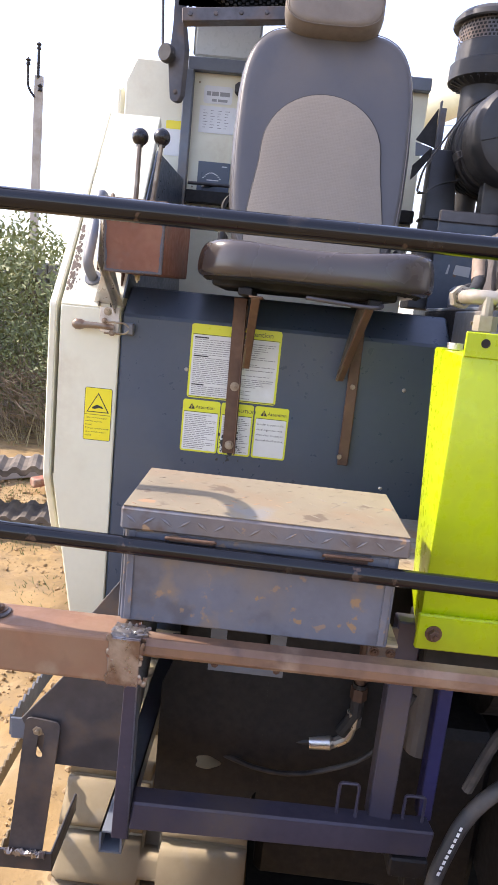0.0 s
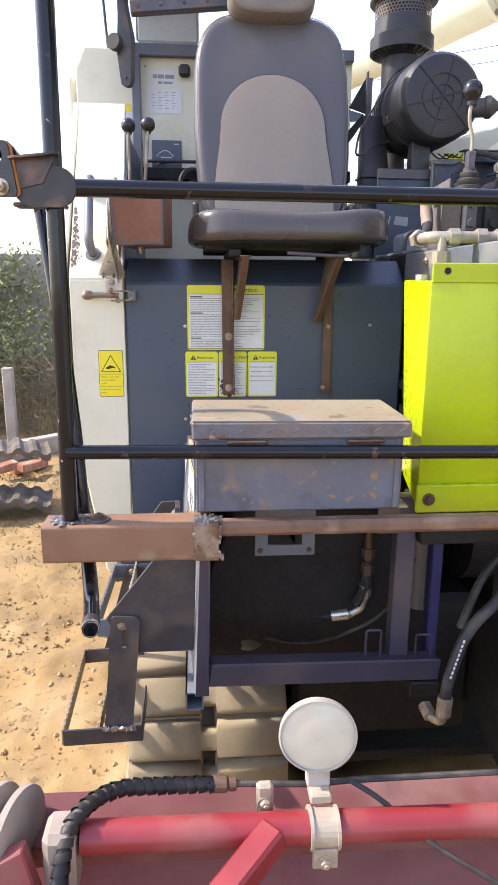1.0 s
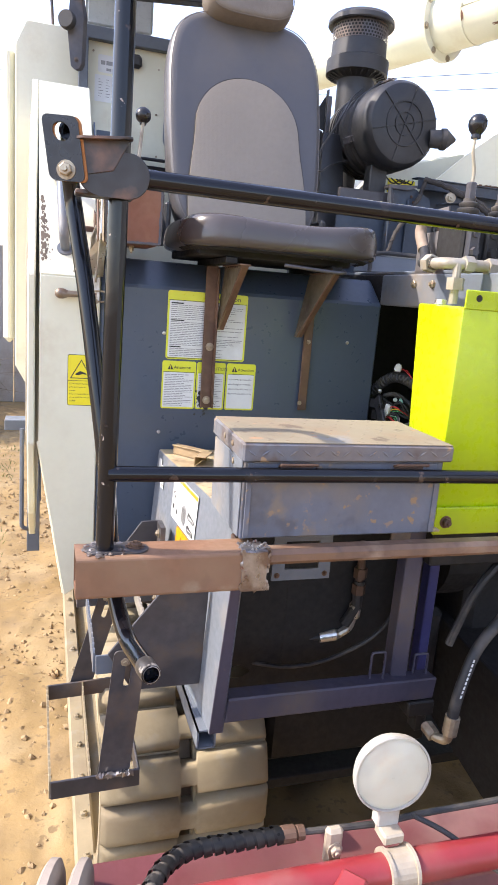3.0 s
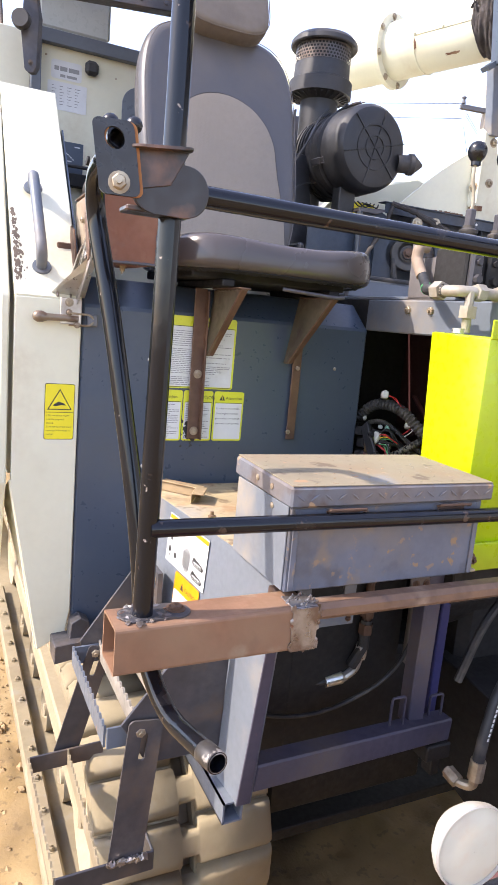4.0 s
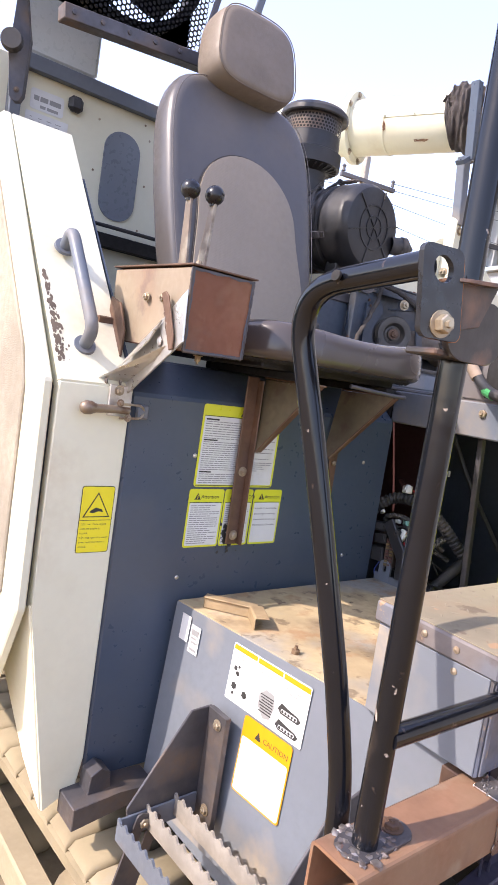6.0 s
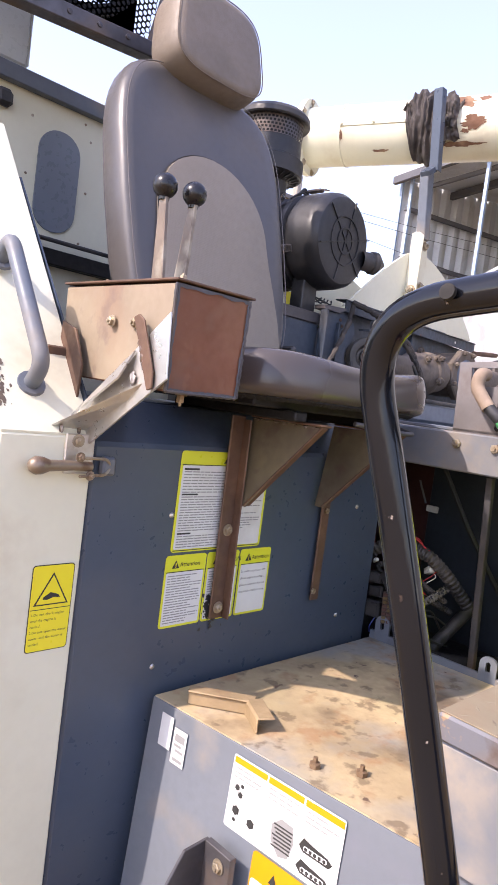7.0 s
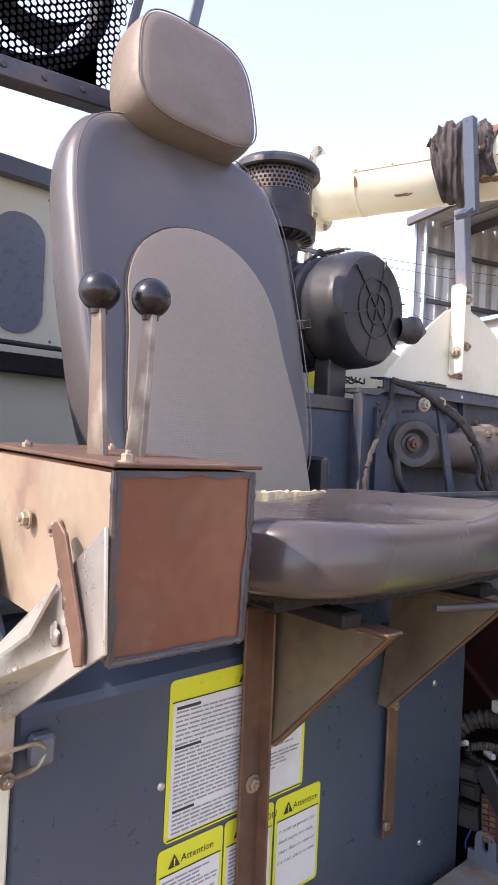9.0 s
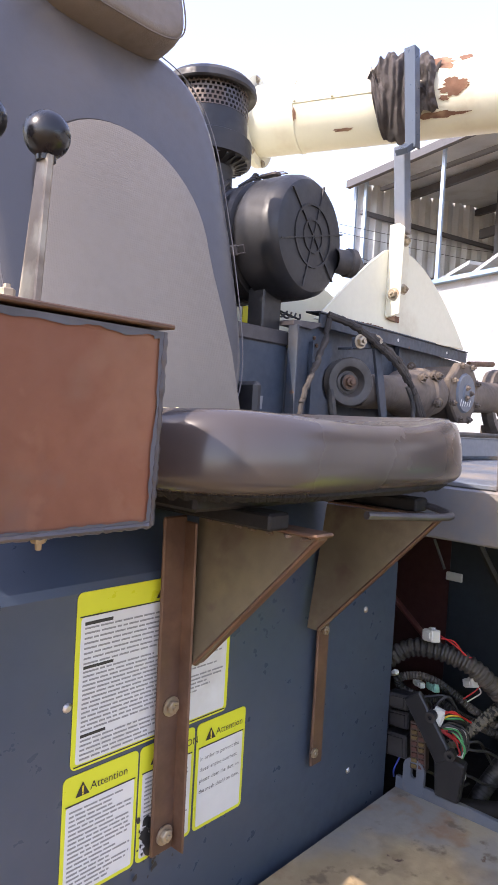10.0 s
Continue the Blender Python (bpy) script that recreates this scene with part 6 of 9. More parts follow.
# ---- loose things on the tread plate ----


def loose_bits():
    an = thing("angle_offcut", "dusty L-shaped angle steel offcut", "offcut", (-0.22, 1.72, 1.385))
    bm = nb()
    bar(bm, (-0.232, 1.806, 1.3975), (-0.150, 1.698, 1.3995), 0.004, 0.028)
    bar(bm, (-0.227, 1.812, 1.4115), (-0.145, 1.704, 1.4135), 0.030, 0.004)
    ANGLE = surf("dusty_angle", (0.33, 0.235, 0.13), 0.75, var=0.2, scale=14, bump=0.3, patches=(((0.20, 0.12, 0.065), 0.53, 0.65, 11.0, 0.8),))
    part("long_leg", bm, ANGLE, an)
    bm = nb()
    bar(bm, (-0.145, 1.708, 1.4135), (-0.185, 1.635, 1.4150), 0.034, 0.004)
    bar(bm, (-0.160, 1.716, 1.3995), (-0.200, 1.643, 1.4010), 0.004, 0.028)
    part("short_leg", bm, ANGLE, an)
    for x, y, a, kind in ((-0.192, 1.509, 0.4, 0), (-0.142, 1.447, 1.2, 0), (-0.085, 1.372, 2.1, 1), (-0.100, 1.33, 1.1, 2), (0.02, 1.385, 0.2, 1), (-0.04, 1.345, 0.5, 3)):
        nm = ("hex_bolt", "hex_nut", "long_bolt", "washer")[kind]
        lab = ("rusty hexagon bolt standing on the plate", "loose rusty hexagon nut", "rusty bolt lying on the plate", "rusty washer lying flat")[kind]
        bm = nb()
        d = Vector((math.cos(a), math.sin(a), 0))
        top = 1.3995 - (y - 1.05) * 0.022
        if kind == 0:
            lathe(bm, [(0, 0), (0.010, 0), (0.010, 0.008), (0.0045, 0.009), (0.0045, 0.018), (0, 0.018)], (x, y, top), (0, 0, 1), 6)
        elif kind == 1:
            lathe(bm, [(0.004, -0.005), (0.008, -0.005), (0.008, 0.005), (0.004, 0.005), (0.004, -0.005)], (x, y, top + 0.0078), d, 6)
        elif kind == 2:
            p = Vector((x, y, top + 0.0088))
            lathe(bm, [(0, -0.009), (0.009, -0.009), (0.009, -0.001), (0.0045, -0.001), (0.0045, 0.046), (0, 0.046)], p, d, 10)
        else:
            lathe(bm, [(0.006, 0), (0.014, 0), (0.014, 0.003), (0.006, 0.003), (0.006, 0)], (x, y, top), (0, 0, 1), 16)
        ob = part(nm, bm, surf(nm + "_rust", (0.21, 0.135, 0.08), 0.6, metal=0.3, var=0.3, scale=50, bump=0.3), None)
        tagged(ob, lab, "fastener")


# ---- handrail ----


def handrail():
    hr = thing("handrail", "black painted tubular guard rail on a primed steel tube", "handrail", (0, 1.03, 1.3))
    # square carrier tube, open at its end
    bm = nb()
    x0, x1, y0, y1, z0, z1, th = -0.557, -0.20, 0.990, 1.072, 1.306, 1.388, 0.0045
    ro, ri = rrect(y0, y1, z0, z1, 0.007, 3), rrect(y0 + th, y1 - th, z0 + th, z1 - th, 0.004, 3)
    loops = [[bm.verts.new((x, y, z)) for y, z in r_] for r_, x in ((ri, x1), (ri, x0), (ro, x0), (ro, x1))]
    for la, lb_ in ((0, 1), (1, 2), (2, 3), (3, 0)):
        for i in range(len(ro)):
            j = (i + 1) % len(ro)
            bm.faces.new((loops[la][i], loops[la][j], loops[lb_][j], loops[lb_][i]))
    ct = part("carrier_tube", bm, TUBEBROWN, hr, "red-brown primed square tube")
    bm = nb()
    bx(bm, -0.20, 1.5, 0.993, 1.036, 1.355, 1.3875, 0.009)
    part("front_bar", bm, WORNBAR, hr, "worn brown flat-topped bar")
    rng = random.Random(21)
    bm = nb()
    for i in range(80):
        f = rng.random()
        x = rng.choice((-0.236, -0.190)) + rng.uniform(-0.008, 0.008)
        if f < 0.5:
            p = Vector((x, 0.988, rng.uniform(1.31, 1.39)))
        else:
            p = Vector((rng.uniform(-0.24, -0.18), 0.990 + 0.05 * rng.random(), 1.388 if f < 0.8 else 1.306))
        r = bmesh.ops.create_icosphere(bm, subdivisions=1, radius=0.0048)
        for v in r["verts"]:
            v.co = Vector((v.co.x, v.co.y * 0.4, v.co.z * 1.5)) * rng.uniform(0.6, 1.2) + p
    bx(bm, -0.240, -0.188, 0.9865, 0.990, 1.306, 1.3895, 0.001)
    bx(bm, -0.240, -0.188, 0.990, 1.040, 1.3882, 1.3905, 0.001)
    part("weld", bm, WELD, ct, "bright weld patch", smooth=True)
    bm = nb()
    rng = random.Random(22)
    for i in range(44):
        a = 2 * math.pi * rng.random()
        r0 = 0.024 + 0.02 * rng.random()
        r = bmesh.ops.create_icosphere(bm, subdivisions=1, radius=0.007)
        for v in r["verts"]:
            v.co = Vector((v.co.x, v.co.y, v.co.z * 0.5)) * rng.uniform(0.6, 1.2) + Vector((-0.500 + r0 * math.cos(a), 1.030 + r0 * 0.9 * math.sin(a), 1.390))
    part("base_weld", bm, WELD, ct, smooth=True)
    bm = nb()
    ring_ = []
    for k in range(26):
        a = 2 * math.pi * k / 26
        ca, sa = math.cos(a), math.sin(a)
        w_ = 1 + 0.16 * noise.noise(Vector((ca * 1.7, sa * 1.7, 4)))
        ring_.append((-0.484 + 0.060 * w_ * math.copysign(abs(ca) ** 0.6, ca), 1.032 + 0.030 * w_ * math.copysign(abs(sa) ** 0.6, sa), 1.3882))
    prism(bm, ring_, (0, 0, 0.0035), 0.001)
    bpl = part("base_plate", bm, MILL, ct, "ragged burnt steel base plate")
    bm = nb()
    bolt(bm, (-0.444, 1.035, 1.3917), (0, 0, 1), 0.012, 0.006)
    part("base_bolt", bm, RUST, bpl)
    bm = nb()
    tube(bm, [(-0.503, 1.030, 1.390), (-0.498, 1.032, 2.0), (-0.492, 1.042, 2.95)], 0.0172, 18)
    part("post", bm, BLACKPIPE, hr, smooth=True)
    bm = nb()
    tube(bm, [(-0.502, 1.024, 1.540), (0.45, 1.016, 1.530), (1.50, 1.01, 1.520)], 0.0150, 14)
    part("lower_rail", bm, BLACKPIPE, hr, smooth=True)
    bm = nb()
    tube(bm, [(-0.470, 1.018, 2.056), (0.40, 1.018, 2.052), (1.50, 1.015, 2.047)], 0.0165, 14)
    part("upper_rail", bm, BLACKPIPE, hr, smooth=True)
    bm = nb()
    tube(bm, fillet([(-0.580, 1.030, 2.118), (-0.575, 1.248, 2.092), (-0.537, 1.190, 1.85), (-0.500, 1.118, 1.55), (-0.489, 1.092, 1.42), (-0.482, 1.092, 1.30), (-0.462, 1.000, 1.218), (-0.437, 0.828, 1.242)], 0.09, 14), 0.0165, 24, hollow=0.03)
    bp_ = part("bent_pipe", bm, BLACKPIPE, hr, "bent black pipe with an open end", smooth=True)
    bm = nb()
    pd = (Vector((-0.437, 0.828, 1.242)) - Vector((-0.462, 1.000, 1.218))).normalized()
    lathe(bm, [(0.0166, -0.042), (0.0178, -0.040), (0.0180, -0.012), (0.0172, -0.010), (0.0172, -0.001), (0.0140, 0.0006), (0.0134, -0.004)], Vector((-0.437, 0.828, 1.242)), pd, 24)
    part("pipe_end", bm, surf("scuffed_pipe_end", (0.05, 0.045, 0.042), 0.4, metal=0.3, var=0.3, scale=15, chip=(0.30, 0.27, 0.24), chip_at=0.55, chip_scale=40, bump=0.2), bp_, "worn pale grey pipe end", smooth=True)
    bm = nb()
    lathe(bm, [(0, 0.0012), (0.0068, 0.0010), (0.0072, -0.003), (0, -0.003)], (-0.6005, 1.150, 2.1040), (-0.93, -0.05, 0.1), 14)
    part("pipe_hole", bm, DARK, bp_)
    # joint bracket
    bm = nb()
    u = Vector((0.97, -0.22, 0)).normalized()
    slotted(bm, (-0.588, 1.004, 2.084), u, (-0.15, 0.03, 1), (-0.22, -0.97, 0), 0.056, 0.098, 0, 0.025, 0.027, 0.029, 0.008, 0.010)
    jp = part("joint_plate", bm, surf("scuffed_orange_plate", (0.022, 0.021, 0.024), 0.30, metal=0.0, var=0.3, scale=10, chip=(0.45, 0.40, 0.35), chip_at=0.72, chip_scale=30, bump=0.15, patches=(((0.36, 0.15, 0.06), 0.60, 0.66, 14.0, 0.9),)), hr, "scuffed plate with a round hole")
    bm = nb()
    bolt(bm, Vector((-0.583, 1.003, 2.052)) + Vector((-0.22, -0.97, 0)) * 0.008, (-0.22, -0.97, 0), 0.0105, 0.010)
    part("joint_bolt", bm, ZINC, jp)
    bm = nb()
    slotted(bm, (-0.5835, 1.0045, 2.084), u, (-0.15, 0.03, 1), (-0.22, -0.97, 0), 0.056, 0.098, 0, 0.025, 0.032, 0.034, 0.0055, 0.010)
    part("rusty_edge", bm, surf("orange_rust", (0.42, 0.165, 0.05), 0.7, var=0.3, scale=20, bump=0.3), jp, "orange rust on the plate edge")
    CLEV = surf("scuffed_clevis", (0.036, 0.031, 0.031), 0.36, metal=0.05, var=0.3, scale=9, chip=(0.50, 0.45, 0.40), chip_at=0.70, chip_scale=30, bump=0.15, patches=(((0.20, 0.10, 0.06), 0.52, 0.64, 9.0, 0.9),))
    bm = nb()
    prism(bm, [(-0.566 + x, 1.000, 2.055 + z) for x, z in rrect(0, 0.115, -0.036, 0.036, 0.034, 8)], (0, 0.008, 0), 0.001)
    part("clevis_plate", bm, CLEV, hr, "dark rounded clevis plate")
    bm = nb()
    prism(bm, [(-0.572 + x, 0.978 + y, 2.100 + 0.010 * (x / 0.09) ** 2 * (1 if y < 0.03 else 1.0)) for x, y in rrect(0, 0.092, 0.0, 0.052, 0.022, 6)], (0, 0, 0.004), 0.0005)
    prism(bm, [(-0.566, 0.9975, 2.046), (-0.51, 0.9975, 2.060), (-0.484, 0.9975, 2.110), (-0.566, 0.9975, 2.103)], (0, 0.006, 0), 0.001)
    part("clevis_flange", bm, CLEV, hr, "rusty rounded top flange")
    bm = nb()
    bx(bm, -0.57, -0.475, 1.006, 1.050, 2.020, 2.028, 0.002)
    part("clevis_base", bm, CLEV, hr)


stickers()
driver_seat()
lever_box()
foot_platform()
boarding_steps()
tool_box()
loose_bits()
handrail()

# ---- air cleaner ----


def air_cleaner():
    ac = thing("air_cleaner", "black plastic engine air cleaner with mesh pre-cleaner on top", "air filter", (0.72, 2.5, 2.42))
    c = Vector((0.722, 2.350, 2.588))
    ax = Vector((-0.06, 1.0, 0.0)).normalized()
    bm = nb()
    lathe(bm, [(r * 1.03, hh) for r, hh in [(0, 0), (0.125, 0), (0.142, 0.006), (0.155, 0.022), (0.160, 0.05), (0.162, 0.13), (0.150, 0.135), (0.150, 0.150), (0.163, 0.155), (0.163, 0.175), (0.152, 0.18),
               (0.152, 0.22), (0.158, 0.225), (0.158, 0.25), (0.150, 0.255), (0.150, 0.40), (0.13, 0.42), (0, 0.42)]], c, ax, 48)
    body = part("canister", bm, PLASTIC, ac, smooth=True, sharp=30)
    bm = nb()
    u = Vector((1, 0.06, 0)).normalized()
    v = Vector((0, 0, 1))
    for r0, r1 in ((0.079, 0.085), (0.040, 0.046)):
        lathe(bm, [(r0, -0.004), (r1, -0.004), (r1, 0.001), (r0, 0.001), (r0, -0.004)], c, ax, 32)
    for k in range(6):
        a = radians(60 * k + 15)
        d = u * math.cos(a) + v * math.sin(a)
        bar(bm, c - ax * 0.002, c - ax * 0.002 + d * 0.145, 0.004, 0.005, ax, 0)
    part("cap_rib", bm, PLASTIC, body)
    # spout
    bm = nb()
    s0 = c + Vector((0.122, 0.02, -0.036))
    sd = Vector((0.92, -0.30, 0.02)).normalized()
    lathe(bm, [(0.034, 0), (0.035, 0.045), (0.041, 0.050), (0.041, 0.068), (0.030, 0.080), (0.006, 0.108), (0, 0.108)], s0, sd, 20)
    part("dust_spout", bm, RUBBER, ac, smooth=True, sharp=40)
    # clips
    bm = nb()
    for a in (200, 95, 330):
        d = u * math.cos(radians(a)) + v * math.sin(radians(a))
        p = c + ax * 0.145 + d * 0.178
        m = Matrix.Translation(p) @ Matrix((d.cross(ax), ax, d)).transposed().to_4x4()
        bx(bm, -0.014, 0.014, -0.03, 0.03, 0, 0.010, 0.003, m)
        tube(bm, [m @ Vector(q) for q in ((-0.010, -0.03, 0.006), (-0.010, -0.052, 0.004), (0.010, -0.052, 0.004), (0.010, -0.03, 0.006))], 0.002, 6)
    part("clip", bm, MILL, ac)
    bm = nb()
    for h in (0.262, 0.285, 0.308, 0.331):
        lathe(bm, [(0.150, h), (0.166, h), (0.168, h + 0.005), (0.166, h + 0.010), (0.150, h + 0.010), (0.150, h)], c, ax, 40)
    part("rubber_ring", bm, RUBBER, ac, smooth=True, sharp=50)
    bm = nb()
    loop = fillet([(0.640, 2.60, 2.762), (0.580, 2.56, 2.715), (0.515, 2.50, 2.616), (0.436, 2.50, 2.480), (0.424, 2.50, 2.400), (0.450, 2.505, 2.398), (0.500, 2.515, 2.438), (0.575, 2.54, 2.46)], 0.03, 6)
    for p, q in zip(loop, loop[1:]):
        bar(bm, p, q + (q - p) * 0.06, 0.016, 0.005, (0.85, 0.1, -0.5), 0.001)
    part("mounting_strap", bm, RUBBER, ac)
    bm = nb()
    bx(bm, 0.640, 0.715, 2.44, 2.50, 2.335, 2.45, 0.004)
    part("mount_neck", bm, PLASTIC, ac)
    bm = nb()
    rng = random.Random(2)
    for k in range(4):
        pts = [c + Vector((0.02 + 0.03 * k, 0.15 + 0.01 * k, -0.174)), c + Vector((0.05 + 0.03 * k, 0.14, -0.194 - 0.01 * rng.random())), c + Vector((0.09 + 0.02 * k, 0.15, -0.176))]
        tube(bm, pts, 0.003, 6, 0.02)
    for k in range(3):
        tube(bm, [c + Vector((-0.09 + 0.02 * k, 0.2, 0.145)), c + Vector((-0.04, 0.19, 0.185 + 0.01 * k)), c + Vector((0.03, 0.2, 0.158))], 0.004, 6, 0.03)
    part("loose_wire", bm, WIRE, ac)
    # pre-cleaner
    pc = Vector((0.655, 2.715, 2.72))
    bm = nb()
    lathe(bm, [(0.080, -0.04), (0.080, 0.10), (0.112, 0.115), (0.133, 0.120), (0.133, 0.175), (0.124, 0.18), (0.119, 0.182), (0.116, 0.243), (0, 0.243)], pc, (0, 0, 1), 32)
    p2 = part("precleaner_bowl", bm, PLASTIC, ac, smooth=True, sharp=40)
    bm = nb()
    for k in range(28):
        a = 2 * math.pi * k / 28
        d = Vector((math.cos(a), math.sin(a), 0))
        bar(bm, pc + d * 0.085 + Vector((0, 0, 0.108)), pc + d * 0.122 + Vector((0, 0, 0.118)), 0.006, 0.012, bev=0)
    part("inlet_vane", bm, PLASTIC, p2)
    bm = nb()
    # perforated band
    R, n, rows = 0.117, 52, 6
    for j in range(rows):
        for k in range(n):
            a0 = 2 * math.pi * (k + (0.5 if j % 2 else 0)) / n
            a1 = a0 + 2 * math.pi / n
            z0, z1 = 0.243 + j * 0.0125, 0.243 + (j + 1) * 0.0125

            def pt(a, z, R=R):
                return pc + Vector((R * math.cos(a), R * math.sin(a), z))
            o = [bm.verts.new(pt(a, z)) for a, z in ((a0, z0), (a1, z0), (a1, z1), (a0, z1))]
            am, zm = (a0 + a1) / 2, (z0 + z1) / 2
            i_ = [bm.verts.new(pt(am + (a - am) * 0.62, zm + (z - zm) * 0.62)) for a, z in ((a0, z0), (a1, z0), (a1, z1), (a0, z1))]
            for q in range(4):
                bm.faces.new((o[q], o[(q + 1) % 4], i_[(q + 1) % 4], i_[q]))
    part("mesh_band", bm, MILL, p2, "perforated metal band")
    bm = nb()
    lathe(bm, [(0.095, 0.243), (0.095, 0.313), (0.0, 0.313)], pc, (0, 0, 1), 24)
    part("inner_core", bm, DARK, p2)
    bm = nb()
    lathe(bm, [(0.137, 0.308), (0.141, 0.313), (0.139, 0.330), (0.125, 0.345), (0.07, 0.358), (0, 0.362), ], pc, (0, 0, 1), 36)
    lathe(bm, [(0.137, 0.308), (0.10, 0.316), (0, 0.316)], pc, (0, 0, 1), 36)
    part("precleaner_cap", bm, PLASTIC, p2, smooth=True)
    bm = nb()
    tube(bm, [pc + Vector((0, 0, 0.0)), pc + Vector((0.0, -0.02, -0.09)), c + ax * 0.25 + Vector((0, 0, 0.12))], 0.072, 18, 0.05)
    part("inlet_neck", bm, PLASTIC, ac, smooth=True)
    # square duct standing behind the seat, flared at its foot
    bm = nb()
    lo = [bm.verts.new(p) for p in ((0.441, 2.47, 1.997), (0.600, 2.47, 1.997), (0.600, 2.63, 1.997), (0.441, 2.63, 1.997))]
    mid = [bm.verts.new(p) for p in ((0.472, 2.56, 2.31), (0.590, 2.56, 2.31), (0.590, 2.66, 2.31), (0.472, 2.66, 2.31))]
    top = [bm.verts.new(p) for p in ((0.474, 2.58, 2.57), (0.560, 2.58, 2.57), (0.560, 2.66, 2.57), (0.474, 2.66, 2.57))]
    for ra, rb in ((lo, mid), (mid, top)):
        for k in range(4):
            bm.faces.new((ra[k], ra[(k + 1) % 4], rb[(k + 1) % 4], rb[k]))
    bm.faces.new(top)
    bm.faces.new(lo[::-1])
    bmesh.ops.bevel(bm, geom=bm.edges[:], offset=0.008, segments=2, affect="EDGES", profile=0.5)
    bx(bm, 0.466, 0.596, 2.552, 2.668, 2.322, 2.332, 0.002)
    part("duct", bm, PLASTIC, ac, "black square duct flared at its foot", smooth=True, sharp=40)
    bm = nb()
    tube(bm, [(0.643, 2.70, 2.0), (0.643, 2.70, 2.44)], 0.046, 20)
    part("outlet_pipe", bm, PLASTIC, ac, smooth=True)
    bm = nb()
    prism(bm, [(0.412, 2.60, 2.598), (0.480, 2.60, 2.712), (0.484, 2.60, 2.576)], (0, 0.004, 0), 0.001)
    prism(bm, [(0.416, 2.60, 2.513), (0.473, 2.60, 2.577), (0.486, 2.60, 2.560), (0.430, 2.60, 2.478), (0.414, 2.60, 2.462)], (0, 0.02, 0), 0.001)
    hp_ = part("hinge_plate", bm, DARK, ac, "black folded hinge plate")
    bm = nb()
    prism(bm, [(0.414, 2.604, 2.592), (0.480, 2.604, 2.576), (0.452, 2.604, 2.548), (0.420, 2.604, 2.545)], (0, 0.004, 0), 0.001)
    part("torn_sheet", bm, GREY, hp_)
    bm = nb()
    bx(bm, 0.484, 0.490, 2.592, 2.612, 2.572, 2.735, 0.001)
    bx(bm, 0.490, 0.510, 2.606, 2.612, 2.572, 2.715, 0.001)
    part("angle_iron", bm, MILL, hp_)


# ---- unloading auger, its rest and the post ----


def auger():
    a, b = Vector((0.58, 4.10, 3.14)), Vector((1.86, 0.80, 3.165))
    d = (b - a).normalized()
    at = thing("unloading_auger", "cream painted grain unloading pipe with rusted patches", "auger pipe", (1.0, 2.9, 3.0))
    bm = nb()
    lathe(bm, [(0, 0), (0.118, 0), (0.118, (b - a).length), (0, (b - a).length)], a, d, 40)
    pipe = part("pipe", bm, CREAM, at, smooth=True, sharp=40)
    t0 = (2.895 - a.y) / d.y
    bm = nb()
    lathe(bm, [(0.118, -0.012), (0.152, -0.012), (0.152, 0.012), (0.118, 0.012)], a + d * t0, d, 40)
    lathe(bm, [(0.118, -0.004), (0.121, -0.004), (0.121, 0.004), (0.118, 0.004)], a + d * (t0 + 0.17), d, 40)
    fl = part("flange", bm, CREAM, at)
    bm = nb()
    u = d.orthogonal().normalized()
    v = d.cross(u)
    for k in range(8):
        ang = radians(45 * k + 20)
        bolt(bm, a + d * (t0 + 0.012) + (u * math.cos(ang) + v * math.sin(ang)) * 0.137, d, 0.010)
    part("flange_bolt", bm, ZINC, fl)
    # clamp plate strip along the pipe
    side = Vector((-d.y, d.x, 0)).normalized() * -1
    if side.x > 0:
        side = -side
    bm = nb()
    bar(bm, a + d * (t0 + 0.17) + side * 0.1185 + Vector((0, 0, -0.005)), a + d * (t0 + 0.47) + side * 0.1185 + Vector((0, 0, -0.005)), 0.006, 0.008)
    part("seam_strip", bm, CREAM, at)
    bm = nb()
    arc = []
    for k in range(14):
        q = radians(-3 - 5.5 * k)
        arc.append(a + d * (t0 + 0.47) + (side * math.cos(q) + Vector((0, 0, math.sin(q)))) * 0.1185)
    tube(bm, arc, 0.003, 6)
    part("seam_end", bm, SKIN_RUST, at)
    bm = nb()
    for k in range(3):
        bolt(bm, a + d * (t0 + 0.18 + 0.13 * k) + side * 0.121, side, 0.006, 0.005)
    part("flange_bolt", bm, CREAM, at)
    # peeled paint: thin shells laid on the pipe
    rng = random.Random(31)
    bm = nb()
    up = Vector((0, 0, 1))
    for i, (tc, ac_, w, hgt) in enumerate(((t0 + 0.640, 33, 0.060, 15), (t0 + 0.600, 44, 0.030, 9), (t0 + 0.720, 40, 0.022, 7), (t0 + 0.690, -10, 0.040, 10), (t0 + 0.665, -24, 0.014, 4), (t0 + 0.640, -47, 0.075, 5),
                                           (t0 + 0.34, -52, 0.03, 3), (t0 + 0.18, -20, 0.006, 8), (t0 + 0.02, 60, 0.012, 6))):
        rings = []
        for f in (1.0, 0.72, 0.44, 0.16):
            ring = []
            for k in range(48):
                q = 2 * math.pi * k / 48
                rr = f * (1.0 + 0.55 * noise.fractal(Vector((math.cos(q) * 1.6, math.sin(q) * 1.6, 5.0 * i)), 0.6, 2.2, 5))
                tt, aa = tc + w * rr * math.cos(q), radians(ac_ + hgt * rr * math.sin(q))
                ring.append(bm.verts.new(a + d * tt + (side * math.cos(aa) + up * math.sin(aa)) * (0.1187 + 0.0002 * i)))
            rings.append(ring)
